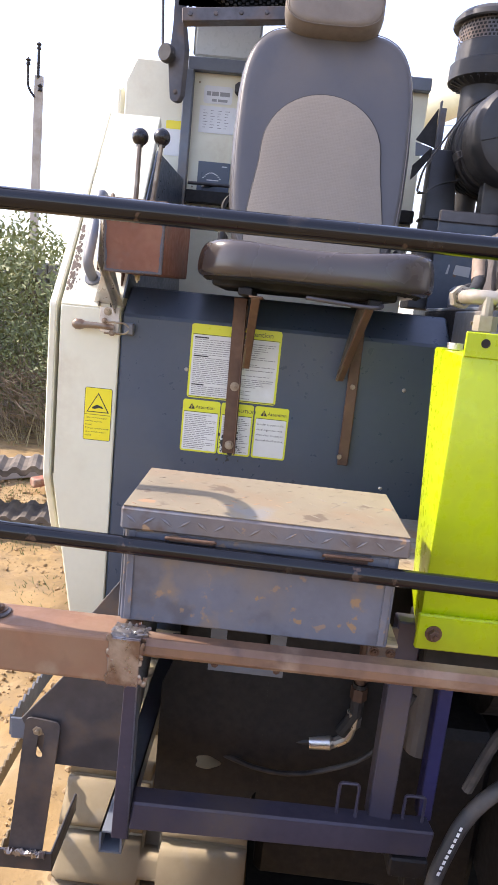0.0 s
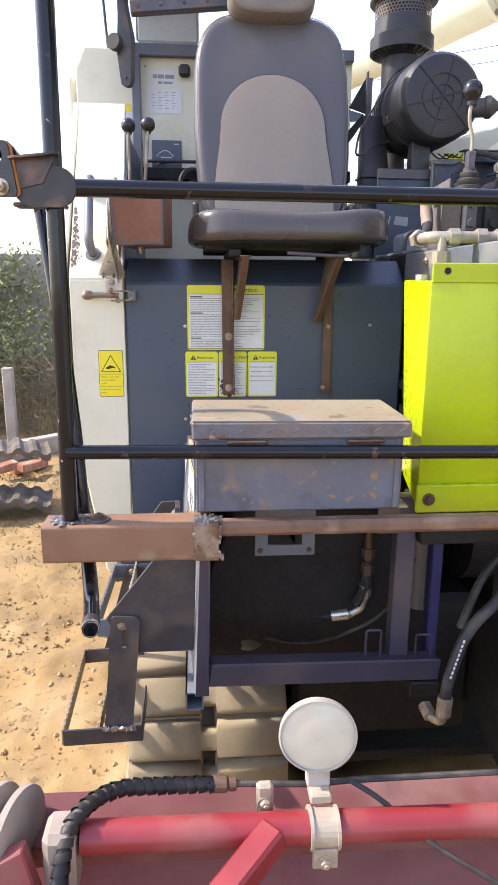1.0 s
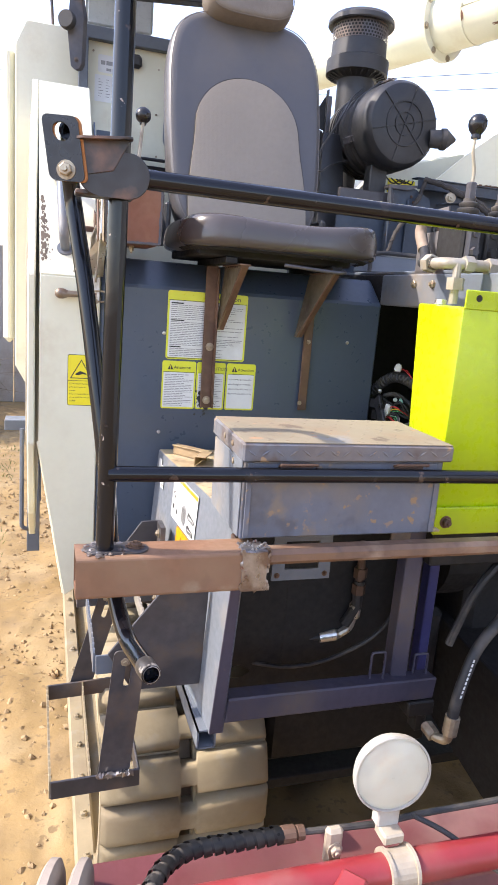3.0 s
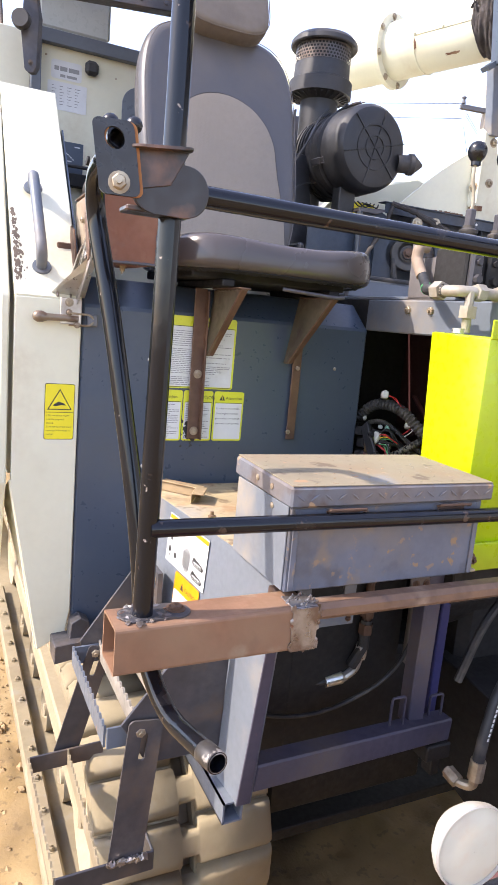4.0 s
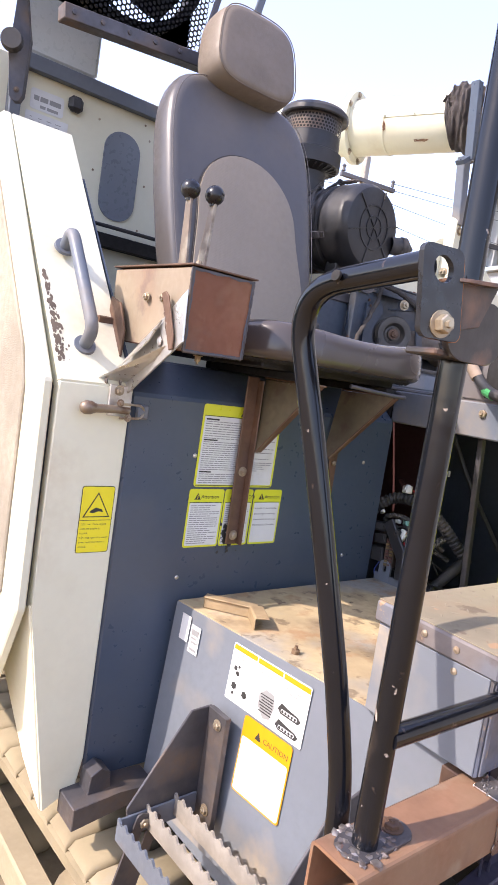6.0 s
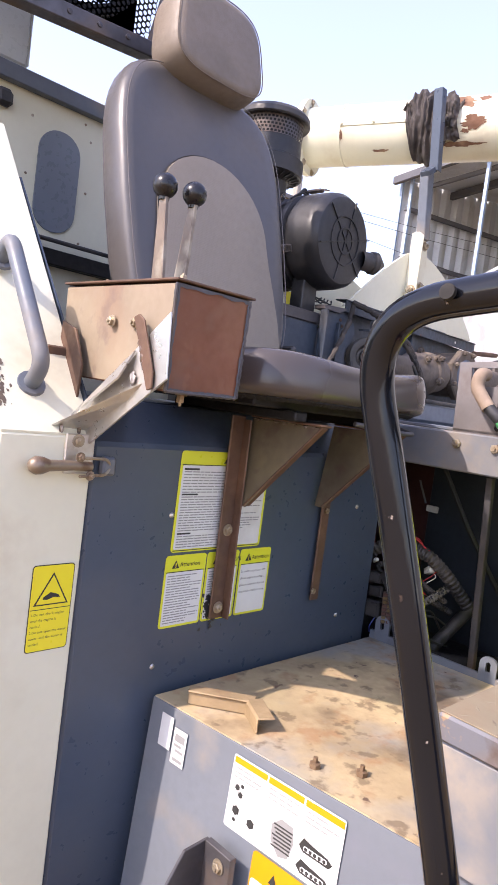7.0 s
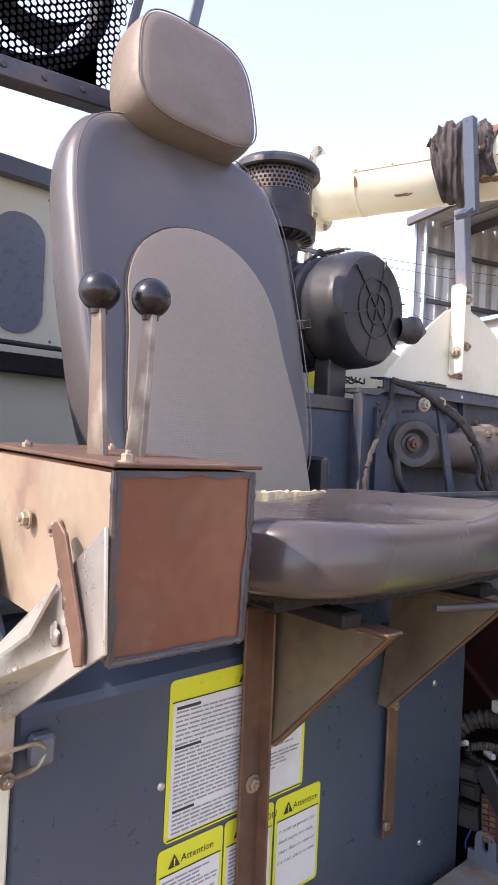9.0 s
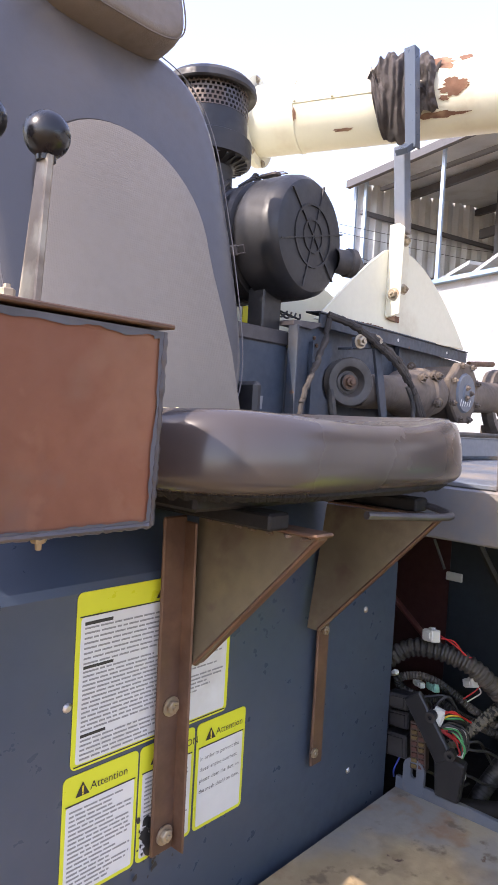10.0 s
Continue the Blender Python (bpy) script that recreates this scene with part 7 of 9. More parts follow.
        for ra, rb in zip(rings, rings[1:]):
            for k in range(48):
                bm.faces.new((ra[k], ra[(k + 1) % 48], rb[(k + 1) % 48], rb[k]))
        bm.faces.new(rings[-1])
    part("peeled_patch", bm, SKIN_RUST, pipe, "rust showing through peeled paint")
    # fin plate and post
    rs = thing("auger_rest", "cream quarter-round rest plate with a leaning grey post", "rest bracket", (1.4, 2.48, 2.42))
    bm = nb()
    pts = [(0.955, 2.412), (0.992, 2.440), (1.10, 2.535), (1.22, 2.630), (1.33, 2.705), (1.40, 2.730)]
    for i in range(13):
        u = i / 12
        pts.append((1.45 + 0.547 * u, 2.435 + 0.297 * (1 - u ** 1.75)))
    prism(bm, [(x, 2.505, z) for x, z in pts], (0, 0.010, 0), 0.001)
    part("fin_plate", bm, CREAM, rs)
    bm = nb()
    prism(bm, [(1.352, 2.497, 2.480), (1.418, 2.497, 2.474), (1.478, 2.497, 2.56), (1.482, 2.497, 2.72), (1.470, 2.497, 2.775), (1.44, 2.497, 2.80), (1.352, 2.497, 2.80)], (0, 0.007, 0), 0.001)
    prism(bm, [(1.352, 2.497, 2.474), (1.352, 2.497, 2.80), (1.352, 2.468, 2.802), (1.352, 2.446, 2.785), (1.352, 2.448, 2.486)], (0.006, 0, 0), 0.001)
    br = part("post_bracket", bm, CREAM, rs)
    bm = nb()
    bolt(bm, (1.352, 2.474, 2.556), (-1, 0, 0), 0.015, 0.014)
    for x, z in ((1.455, 2.592), (1.450, 2.765)):
        bolt(bm, (x, 2.497, z), (0, -1, 0), 0.014, 0.012)
    part("bracket_bolt", bm, ZINC, br)
    bm = nb()
    rng = random.Random(77)
    for k in range(26):
        x = 1.14 + 0.24 * k / 26 if k < 20 else 1.36 + 0.012 * (k - 20)
        z0 = 2.424 + 0.024 * (x - 1.0) if k < 20 else 2.474
        h_ = (0.004 + 0.012 * abs(noise.noise(Vector((k * 0.6, 2, 7))))) if k < 20 else 0.014
        prism(bm, [(x, 2.493, z0 - 0.004), (x + 0.0135, 2.493, z0 - 0.004 - 0.004 * rng.random()), (x + 0.0135, 2.493, z0 + h_), (x, 2.493, z0 + h_ * (0.6 + 0.4 * rng.random()))], (0, 0.006, 0))
    part("rusted_edge", bm, SKIN_RUST, rs, "ragged rust along the lower edge")
    bm = nb()
    bx(bm, 1.328, 1.374, 2.437, 2.480, 2.795, 3.09, 0.003)
    part("post", bm, GREY, rs)
    bm = nb()
    bx(bm, 1.345, 1.350, 2.415, 2.455, 3.05, 3.37, 0.001)
    bx(bm, 1.3505, 1.378, 2.415, 2.420, 3.05, 3.37, 0.001)
    prism(bm, [(1.300, 2.425, 3.035), (1.375, 2.425, 3.085), (1.378, 2.425, 3.060), (1.312, 2.425, 3.020)], (0, 0.045, 0), 0.001)
    part("post_tip", bm, SLATE, rs, "dark angle iron tip of the post")
    # rag tied round the post top
    bm = nb()
    rng = random.Random(8)
    # one pleated cloth laid over the pipe, longest beside the post
    nu, nv = 130, 36
    grid = []
    for i in range(nu + 1):
        u = i / nu
        t = 1.715 + 0.228 * u
        top = 72 if u < 0.55 else 72 - 95 * (u - 0.55)
        low = -38 - 34 * math.sin(math.pi * min(1.0, u * 1.25)) + 10 * noise.noise(Vector((u * 7, 3, 1)))
        if u < 0.22:
            top, low = top - 260 * (0.22 - u), low + 330 * (0.22 - u)
        col = []
        for j in range(nv + 1):
            v = j / nv
            ang = radians(top + (low - top) * v)
            slide = 0.030 * math.sin(v * 3.0) * (0.5 - u)
            pleat = math.sin(u * 60 + 9.0 * v * (0.4 - u) + 3.0 * noise.noise(Vector((u * 5, v * 5, 9)))) * 0.0032 + 0.030 * noise.noise(Vector((u * 7, v * 2.8, 2))) + 0.012 * noise.noise(Vector((u * 17, v * 11, 5)))
            r_ = 0.131 + pleat + 0.020 * math.sin(math.pi * v) * math.sin(math.pi * u) - (0.012 if 0.58 < u < 0.72 else 0.0)
            p = a + d * (t + slide) + (side * math.cos(ang) + up * math.sin(ang)) * r_
            if v > 0.75:
                p.z -= (v - 0.75) * 0.10 * math.sin(math.pi * min(1.0, u * 1.2))
            col.append(bm.verts.new(p))
        grid.append(col)
    for i in range(nu):
        for j in range(nv):
            bm.faces.new((grid[i][j], grid[i + 1][j], grid[i + 1][j + 1], grid[i][j + 1]))
    bmesh.ops.solidify(bm, geom=bm.faces[:], thickness=-0.003)
    rag = part("rag", bm, CLOTH, None, smooth=True, sharp=50)
    tagged(rag, "crumpled dark grey rag tied round the post", "rag")
    for ob in rs.children_recursive:
        lean_ = {"post": (0.138, 0.044), "post_tip": (0.072, -0.004)}.get(ob.name.split(".")[0])
        if lean_:
            ob.data.transform(Matrix(((1, 0, -0.14, lean_[0]), (0, 1, 0, lean_[1]), (0, 0, 1, -0.006), (0, 0, 0, 1))))
    # the pipe lies a little beyond the post
    far = Vector((-0.80, 1.15, 2.05))
    for ob in [o for o in at.children_recursive] + [rag]:
        base_ = BASE[ob]
        ob.data.transform(Matrix.Translation(far - base_) @ Matrix.Scale(1.12, 4) @ Matrix.Translation(base_ - far))


# ---- engine deck on the right ----


def engine_deck():
    dk = thing("engine_deck", "grey engine deck with pulley, shaft housing and frame", "engine deck", (0.9, 2.2, 1.9))
    bm = nb()
    bx(bm, 0.470, 0.60, 1.20, 1.905, 1.885, 1.985, 0.004)
    part("side_beam", bm, GREY, dk, "grey beam beside the seat")
    bm = nb()
    bx(bm, 0.475, 1.55, 1.50, 2.30, 1.986, 1.996, 0.002)
    part("deck_plate", bm, GREY, dk)
    bm = nb()
    bx(bm, 0.54, 2.40, 2.16, 2.30, 1.997, 2.075, 0.012)
    part("deck_panel", bm, PALE, dk)
    bm = nb()
    tube(bm, [(0.545, 2.162, 2.00), (0.548, 2.160, 2.072), (0.60, 2.158, 2.078), (2.40, 2.158, 2.078)], 0.008, 8, 0.04)
    part("rubber_trim", bm, RUBBER, dk, smooth=True)
    # upright engine frame
    navy = surf("navy_frame_paint", (0.040, 0.055, 0.078), 0.55, var=0.2, scale=6, dust=(0.10, 0.085, 0.07), dust_amt=0.3, chip=(0.11, 0.055, 0.03), chip_at=0.70, chip_scale=20, bump=0.12, patches=(((0.085, 0.09, 0.105), 0.52, 0.68, 5.0, 0.6),))
    bm = nb()
    bx(bm, 0.500, 0.722, 2.420, 2.428, 1.997, 2.300, 0.002)
    fs = part("frame_sheet", bm, navy, dk, "navy sheet behind the seat")
    bm = nb()
    bx(bm, 0.500, 0.722, 2.412, 2.436, 2.296, 2.336, 0.004)
    part("rusty_top_strip", bm, MILL, fs)
    # pale patches painted for light that comes through the sheet
    bm = nb()
    prism(bm, [(0.575, 2.418, 2.125), (0.632, 2.418, 2.118), (0.634, 2.418, 2.153), (0.581, 2.418, 2.157)], (0, 0.001, 0))
    prism(bm, [(0.549, 2.418, 2.123), (0.557, 2.418, 2.124), (0.561, 2.418, 2.156), (0.556, 2.418, 2.157)], (0, 0.001, 0))
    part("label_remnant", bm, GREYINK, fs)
    bm = nb()
    prism(bm, [(0.712, 2.400, 1.997), (0.710, 2.400, 2.358), (0.828, 2.400, 2.364), (0.902, 2.400, 2.330), (0.914, 2.400, 2.292), (0.889, 2.400, 2.262), (0.870, 2.400, 2.236), (0.866, 2.400, 2.212), (0.868, 2.400, 2.190), (0.882, 2.400, 2.166), (0.903, 2.400, 2.151), (0.906, 2.400, 1.997)], (0, 0.007, 0), 0.001)
    bx(bm, 0.796, 0.801, 2.384, 2.400, 1.997, 2.318, 0.001)
    bx(bm, 0.708, 0.714, 2.370, 2.400, 1.997, 2.352, 0.001)
    fp_ = part("frame_plate", bm, navy, dk, "navy upright frame plate with a notched edge")
    bm = nb()
    bar(bm, (0.726, 2.392, 2.335), (0.722, 2.392, 2.215), 0.010, 0.012, (0, 1, 0), 0.001)
    prism(bm, [(0.706, 2.386, 2.352), (0.790, 2.386, 2.350), (0.832, 2.386, 2.366), (0.830, 2.386, 2.374), (0.706, 2.386, 2.366)], (0, 0.05, 0), 0.001)
    part("rusty_edge", bm, MILL, fp_)
    bm = nb()
    for k in range(3):
        bolt(bm, (0.815 + 0.012 * k, 2.398, 2.33 - 0.02 * k), (0, -1, 0), 0.006, 0.004, False)
    part("frame_bolt", bm, RUST, fp_)
    # sloping beam under the rest plate: an angle with a thin top flange
    bm = nb()
    prism(bm, [(0.841, 2.400, 2.366), (0.841, 2.400, 2.405), (2.149, 2.560, 2.438), (2.149, 2.560, 2.394)], (0, 0.006, 0), 0.001)
    prism(bm, [(0.836, 2.394, 2.405), (0.836, 2.450, 2.408), (2.149, 2.610, 2.441), (2.149, 2.554, 2.438)], (0, 0, 0.005), 0.001)
    ta = part("top_angle", bm, navy, dk)
    # white discs painted as daylight showing through two holes
    bm = nb()
    for f in (0.42, 0.80):
        lathe(bm, [(0, 0.001), (0.006, 0.001), (0.006, 0)], Vector((0.841, 2.399, 2.386)).lerp(Vector((2.149, 2.559, 2.416)), f), (0, -1, 0), 10)
    part("angle_hole", bm, WHITEL, ta)
    bm = nb()
    prism(bm, [(0.90, 2.46, 1.997), (2.15, 2.60, 1.997), (2.15, 2.60, 2.40), (0.90, 2.46, 2.39)], (0, 0.01, 0))
    bx(bm, 1.46, 1.468, 2.500, 2.524, 2.20, 2.395, 0.001)
    part("back_sheet", bm, navy, dk)
    # pulley and tension bracket
    c = Vector((0.960, 2.370, 2.216))
    ax = Vector((-0.50, -0.86, 0)).normalized()
    bm = nb()
    lathe(bm, [(0, 0.006), (0.024, 0.006), (0.026, -0.004), (0.034, -0.006), (0.040, 0.006), (0.046, 0.014), (0.058, 0.017), (0.070, 0.016), (0.073, 0.012), (0.060, 0.002), (0.060, -0.006), (0.073, -0.016), (0.073, -0.022), (0, -0.022)], c, ax, 40)
    pl = part("pulley", bm, surf("worn_pulley", (0.085, 0.078, 0.072), 0.5, metal=0.5, var=0.2, scale=20, dust=(0.16, 0.13, 0.10), dust_amt=0.25, bump=0.2), dk, smooth=True, sharp=30)
    bm = nb()
    bolt(bm, c + ax * 0.006, ax, 0.015, 0.014)
    part("pulley_bolt", bm, RUST, pl)
    bm = nb()
    bar(bm, (0.944, 2.350, 2.330), (1.080, 2.362, 2.346), 0.016, 0.036, bev=0.003)
    prism(bm, [(0.938, 2.352, 2.318), (1.070, 2.362, 2.334), (1.070, 2.362, 2.327), (0.938, 2.352, 2.310)], (0, 0.05, 0), 0.001)
    bar(bm, (1.062, 2.346, 2.332), (1.165, 2.352, 2.02), 0.036, 0.010, (0, 1, 0), 0.001)
    tb = part("tension_bracket", bm, navy, dk)
    bm = nb()
    bolt(bm, (0.962, 2.339, 2.336), (-0.3, -1, 0), 0.015, 0.014)
    bolt(bm, (1.058, 2.345, 2.346), (-0.3, -1, 0), 0.016, 0.014)
    part("bracket_bolt", bm, ZINC, tb)
    bm = nb()
    tube(bm, [(0.905, 2.395, 2.19), (0.915, 2.385, 2.10), (0.97, 2.38, 2.04)], 0.012, 8, 0.03)
    part("belt", bm, RUBBER, dk)
    TWINE = surf("dusty_taped_cable", (0.040, 0.034, 0.030), 0.8, var=0.4, scale=30, dust=(0.11, 0.09, 0.072), dust_amt=0.35, bump=0.6)
    cast = surf("dusty_casting", (0.135, 0.108, 0.088), 0.65, metal=0.2, var=0.25, scale=10, dust=(0.22, 0.175, 0.13), dust_amt=0.35, bump=0.4, patches=(((0.07, 0.055, 0.045), 0.54, 0.66, 7.0, 0.6),))
    # shaft housing, swelling into the gear casing
    g0, gx = Vector((1.045, 2.410, 2.196)), Vector((1.0, 0.03, 0.040)).normalized()
    bm = nb()
    lathe(bm, [(0, 0), (0.055, 0), (0.058, 0.22), (0.066, 0.28), (0.082, 0.31), (0.086, 0.40), (0.094, 0.41), (0.094, 0.44), (0.080, 0.45), (0.078, 0.52), (0.058, 0.56), (0.058, 0.74), (0.066, 0.78), (0.066, 1.6), (0, 1.6)], g0, gx, 32)
    sh = part("shaft_housing", bm, cast, dk, "dusty cast iron shaft housing", smooth=True, sharp=35)
    bm = nb()
    for k in range(6):
        a = 2 * math.pi * (k + 0.3) / 6
        bolt(bm, g0 + gx * 0.41 + Vector((0, math.cos(a), math.sin(a))) * 0.098, -gx, 0.013, 0.014)
    for p in ((1.36, 2.345, 2.262), (1.45, 2.335, 2.275)):
        bolt(bm, p, (-0.3, -1, 0.3), 0.013, 0.014)
    part("casing_bolt", bm, cast, sh)
    oc = Vector((1.708, 2.352, 2.232))
    octa = []
    for k in range(8):
        a = math.pi / 4 * (k + 0.5)
        octa.append(Vector((0.122 * math.cos(a), 0, 0.122 * math.sin(a))))
    bm = nb()
    prism(bm, [oc + p for p in octa], (0, 0.034, 0), 0.006)
    prism(bm, [oc + Vector((0, 0.034, 0)) + p * 0.88 for p in octa], (0, 0.12, 0), 0.004)
    gc = part("gear_casing", bm, cast, sh, "octagonal cast cover with bolts")
    bm = nb()
    lathe(bm, [(0, 0.014), (0.030, 0.014), (0.034, 0.008), (0.070, 0.008), (0.076, 0.0), (0.0, 0.0)], oc, (0, -1, 0), 28)
    part("round_cover", bm, GREY, gc)
    bm = nb()
    for k in range(8):
        a = math.pi / 4 * (k + 0.5)
        bolt(bm, oc + Vector((0.108 * math.cos(a), 0, 0.108 * math.sin(a))), (0, -1, 0), 0.011, 0.012)
    for k in range(3):
        bolt(bm, oc + Vector((0.022 * math.cos(k * 2.1), -0.014, 0.022 * math.sin(k * 2.1))), (0, -1, 0), 0.008, 0.008)
    part("casing_bolt", bm, cast, gc)
    bm = nb()
    for k in range(5):
        x = oc.x - 0.052 + 0.019 * k
        bar(bm, (x, oc.y - 0.009, oc.z - 0.050), (x + 0.008, oc.y - 0.009, oc.z - 0.026 - 0.004 * (k % 2)), 0.001, 0.004, (1, 0, 0), 0)
    part("chalk_mark", bm, WHITEL, gc)
    bm = nb()
    tube(bm, [(1.98, 2.47, 2.372), (2.22, 2.47, 2.394)], 0.012, 10)
    part("shaft_stub", bm, RUST, dk)
    # taped cables
    for k in range(2):
        pts = [Vector((0.860, 2.385, 2.400)), Vector((0.93, 2.360 - 0.02 * k, 2.388 - 0.008 * k)), Vector((1.05, 2.335, 2.350 - 0.012 * k)), Vector((1.15, 2.315, 2.300 - 0.02 * k)), Vector((1.22, 2.30, 2.22)), Vector((1.285 + 0.03 * k, 2.30, 2.10)), Vector((1.33, 2.31, 2.02))]
        line = fillet(pts, 0.05, 8)
        rg = random.Random(60 + k)
        bm = nb()
        tube(bm, [p + Vector((rg.uniform(-1, 1), rg.uniform(-1, 1), rg.uniform(-1, 1))) * 0.003 for p in line], 0.009, 8, radii=[0.0085 + 0.004 * rg.random() for _ in line])
        part("harness", bm, TWINE, dk, smooth=True)
    bm = nb()
    tube(bm, [(1.20, 2.31, 2.22), (1.235, 2.30, 2.16), (1.225, 2.30, 2.10), (1.26, 2.30, 2.08)], 0.007, 8, 0.03)
    part("harness", bm, RUBBER, dk)
    bm = nb()
    line = fillet([(0.868, 2.385, 2.395), (0.84, 2.375, 2.33), (0.79, 2.365, 2.25), (0.74, 2.36, 2.18), (0.716, 2.355, 2.10), (0.710, 2.35, 2.0)], 0.05, 8)
    rg = random.Random(66)
    tube(bm, [p + Vector((rg.uniform(-1, 1), rg.uniform(-1, 1), 0)) * 0.003 for p in line], 0.010, 8, radii=[0.0075 + 0.003 * rg.random() for _ in line])
    part("harness", bm, TWINE, dk, smooth=True)
    bm = nb()
    lathe(bm, [(0.10, -0.02), (0.15, -0.025), (0.156, 0.0), (0.15, 0.025), (0.10, 0.02), (0.10, -0.02)], (2.27, 2.46, 2.22), (0.1, -1, 0.1), 36)
    for k in range(4):
        a = math.pi * k / 4
        bar(bm, Vector((2.27, 2.46, 2.22)) - Vector((math.cos(a), 0, math.sin(a))) * 0.11, Vector((2.27, 2.46, 2.22)) + Vector((math.cos(a), 0, math.sin(a))) * 0.11, 0.02, 0.02)
    bx(bm, 2.23, 2.31, 2.46, 2.51, 1.98, 2.12)
    part("belt_wheel", bm, cast, dk)
    bm = nb()
    bx(bm, 1.55, 2.40, 2.24, 2.64, 1.986, 1.996, 0.002)
    part("deck_plate", bm, GREY, dk)
    # bracket plate with two bolts, hose
    bm = nb()
    for quad in (((1.696, 2.163), (1.547, 2.172), (1.580, 2.154), (1.663, 2.151)), ((1.696, 2.163), (1.663, 2.151), (1.658, 2.105), (1.688, 1.936)),
                 ((1.547, 2.172), (1.527, 1.943), (1.575, 2.107), (1.580, 2.154)), ((1.688, 1.936), (1.658, 2.105), (1.575, 2.107), (1.527, 1.943))):
        prism(bm, [(0.480, y + 0.018, z) for y, z in quad], (-0.005, 0, 0))
    bmesh.ops.remove_doubles(bm, verts=bm.verts[:], dist=0.0004)
    bp_ = part("hose_bracket", bm, surf("bare_grey_plate", (0.19, 0.175, 0.172), 0.42, metal=0.35, var=0.15, scale=10, dust=(0.16, 0.12, 0.10), dust_amt=0.3, bump=0.1), dk, "bare steel plate with an oblong hole")
    bm = nb()
    for y in (1.670, 1.567):
        bolt(bm, (0.475, y + 0.018, 1.955), (-1, 0, 0), 0.012, 0.012)
    part("bracket_bolt", bm, ZINC, bp_)
    # valve bank
    vb = thing("valve_bank", "hydraulic valve bank with two ball-topped levers", "valve", (0.6, 1.55, 1.99))
    bm = nb()
    bx(bm, 0.47, 0.95, 1.47, 1.60, 1.997, 2.13, 0.006)
    part("valve_body", bm, DARK, vb)
    for i in range(8):
        bm = nb()
        bx(bm, 0.48 + i * 0.058, 0.52 + i * 0.058, 1.455, 1.615, 2.02, 2.115, 0.006)
        lathe(bm, [(0, 0.012), (0.012, 0.012), (0.014, 0.0), (0, 0)], (0.50 + i * 0.058, 1.455, 2.045), (0, -1, 0), 6)
        lathe(bm, [(0, 0.008), (0.009, 0.008), (0.009, 0.0), (0, 0)], (0.50 + i * 0.058, 1.455, 2.090), (0, -1, 0), 6)
        part("valve_section", bm, MILL if i % 3 == 0 else DARK, vb)
    cream_rod = surf("cream_rod", (0.40, 0.35, 0.26), 0.45, var=0.2, scale=20, bump=0.1)
    for i in range(4):
        x = 0.515 + i * 0.105
        bm = nb()
        lathe(bm, [(0, 0), (0.034, 0), (0.034, 0.016), (0.026, 0.020), (0.031, 0.028), (0.031, 0.034), (0.022, 0.038), (0.026, 0.045), (0.026, 0.050), (0.017, 0.055), (0.017, 0.062), (0, 0.064)], (x, 1.53, 2.13), (0, 0, 1), 18)
        lv = part("valve_boot", bm, RUBBER, vb, smooth=True, sharp=40)
        bm = nb()
        bx(bm, x - 0.011, x + 0.011, 1.519, 1.541, 2.190, 2.236, 0.003)
        part("clevis_block", bm, MILL, lv)
        bm = nb()
        tube(bm, [(x + 0.001, 1.53, 2.23), (x + 0.003, 1.53, 2.268), (x - 0.014, 1.528, 2.318), (x - 0.008, 1.529, 2.362)], 0.0048, 10, 0.03)
        part("lever_rod", bm, cream_rod, lv, smooth=True)
        bm = nb()
        lathe(bm, [(0, -0.026), (0.013, -0.026), (0.013, -0.016), (0.016, -0.012), (0.022, -0.004), (0.0255, 0.008), (0.0245, 0.020), (0.018, 0.031), (0.008, 0.036), (0, 0.037)], (x - 0.008, 1.529, 2.374), (0, 0, 1), 24)
        part("lever_knob", bm, KNOB, lv, smooth=True)
    # pale steel fittings and hose
    ft = thing("hydraulic_hose", "hydraulic hose with pale steel elbow fittings", "hose", (0.40, 1.4, 1.95))
    bm = nb()
    tube(bm, [(0.444, 1.640, 2.095), (0.436, 1.605, 2.055), (0.415, 1.555, 2.020), (0.36, 1.48, 2.002), (0.352, 1.40, 2.0)], 0.0145, 12, 0.05)
    part("hose", bm, RUBBER, ft, smooth=True)
    bm = nb()
    lathe(bm, [(0.0147, -0.025), (0.0156, -0.025), (0.0156, 0.030), (0.0147, 0.030)], (0.400, 1.534, 2.0135), (-0.58, -0.79, -0.19), 14)
    part("green_band", bm, WIRE_G, ft)
    bm = nb()
    tube(bm, [(0.47, 1.637, 2.134), (0.440, 1.637, 2.134), (0.438, 1.642, 2.100), (0.432, 1.600, 2.050)], 0.0165, 12, 0.02)
    part("heat_sleeve", bm, surf("dusty_heat_sleeve", (0.27, 0.20, 0.145), 0.75, var=0.2, scale=25, bump=0.4), ft, "brown sleeve round the hose end", smooth=True)
    steel = surf("pale_fitting", (0.36, 0.335, 0.28), 0.45, metal=0.35, var=0.2, scale=20, dust=(0.30, 0.24, 0.17), dust_amt=0.4, bump=0.2)
    bm = nb()
    tube(bm, [(0.352, 1.42, 2.0), (0.355, 1.36, 2.0), (0.40, 1.345, 2.0), (0.75, 1.345, 2.0)], 0.0145, 12, 0.02)
    lathe(bm, [(0.024, 0), (0.024, 0.03), (0.018, 0.03)], (0.353, 1.44, 2.0), (0, -1, 0), 6)
    for x in (0.40, 0.47, 0.52):
        lathe(bm, [(0.014, 0), (0.022, 0), (0.022, 0.026), (0.014, 0.026)], (x, 1.345, 2.0), (1, 0, 0), 6)
    tube(bm, [(0.385, 1.345, 2.0), (0.385, 1.345, 1.90)], 0.0115, 10)
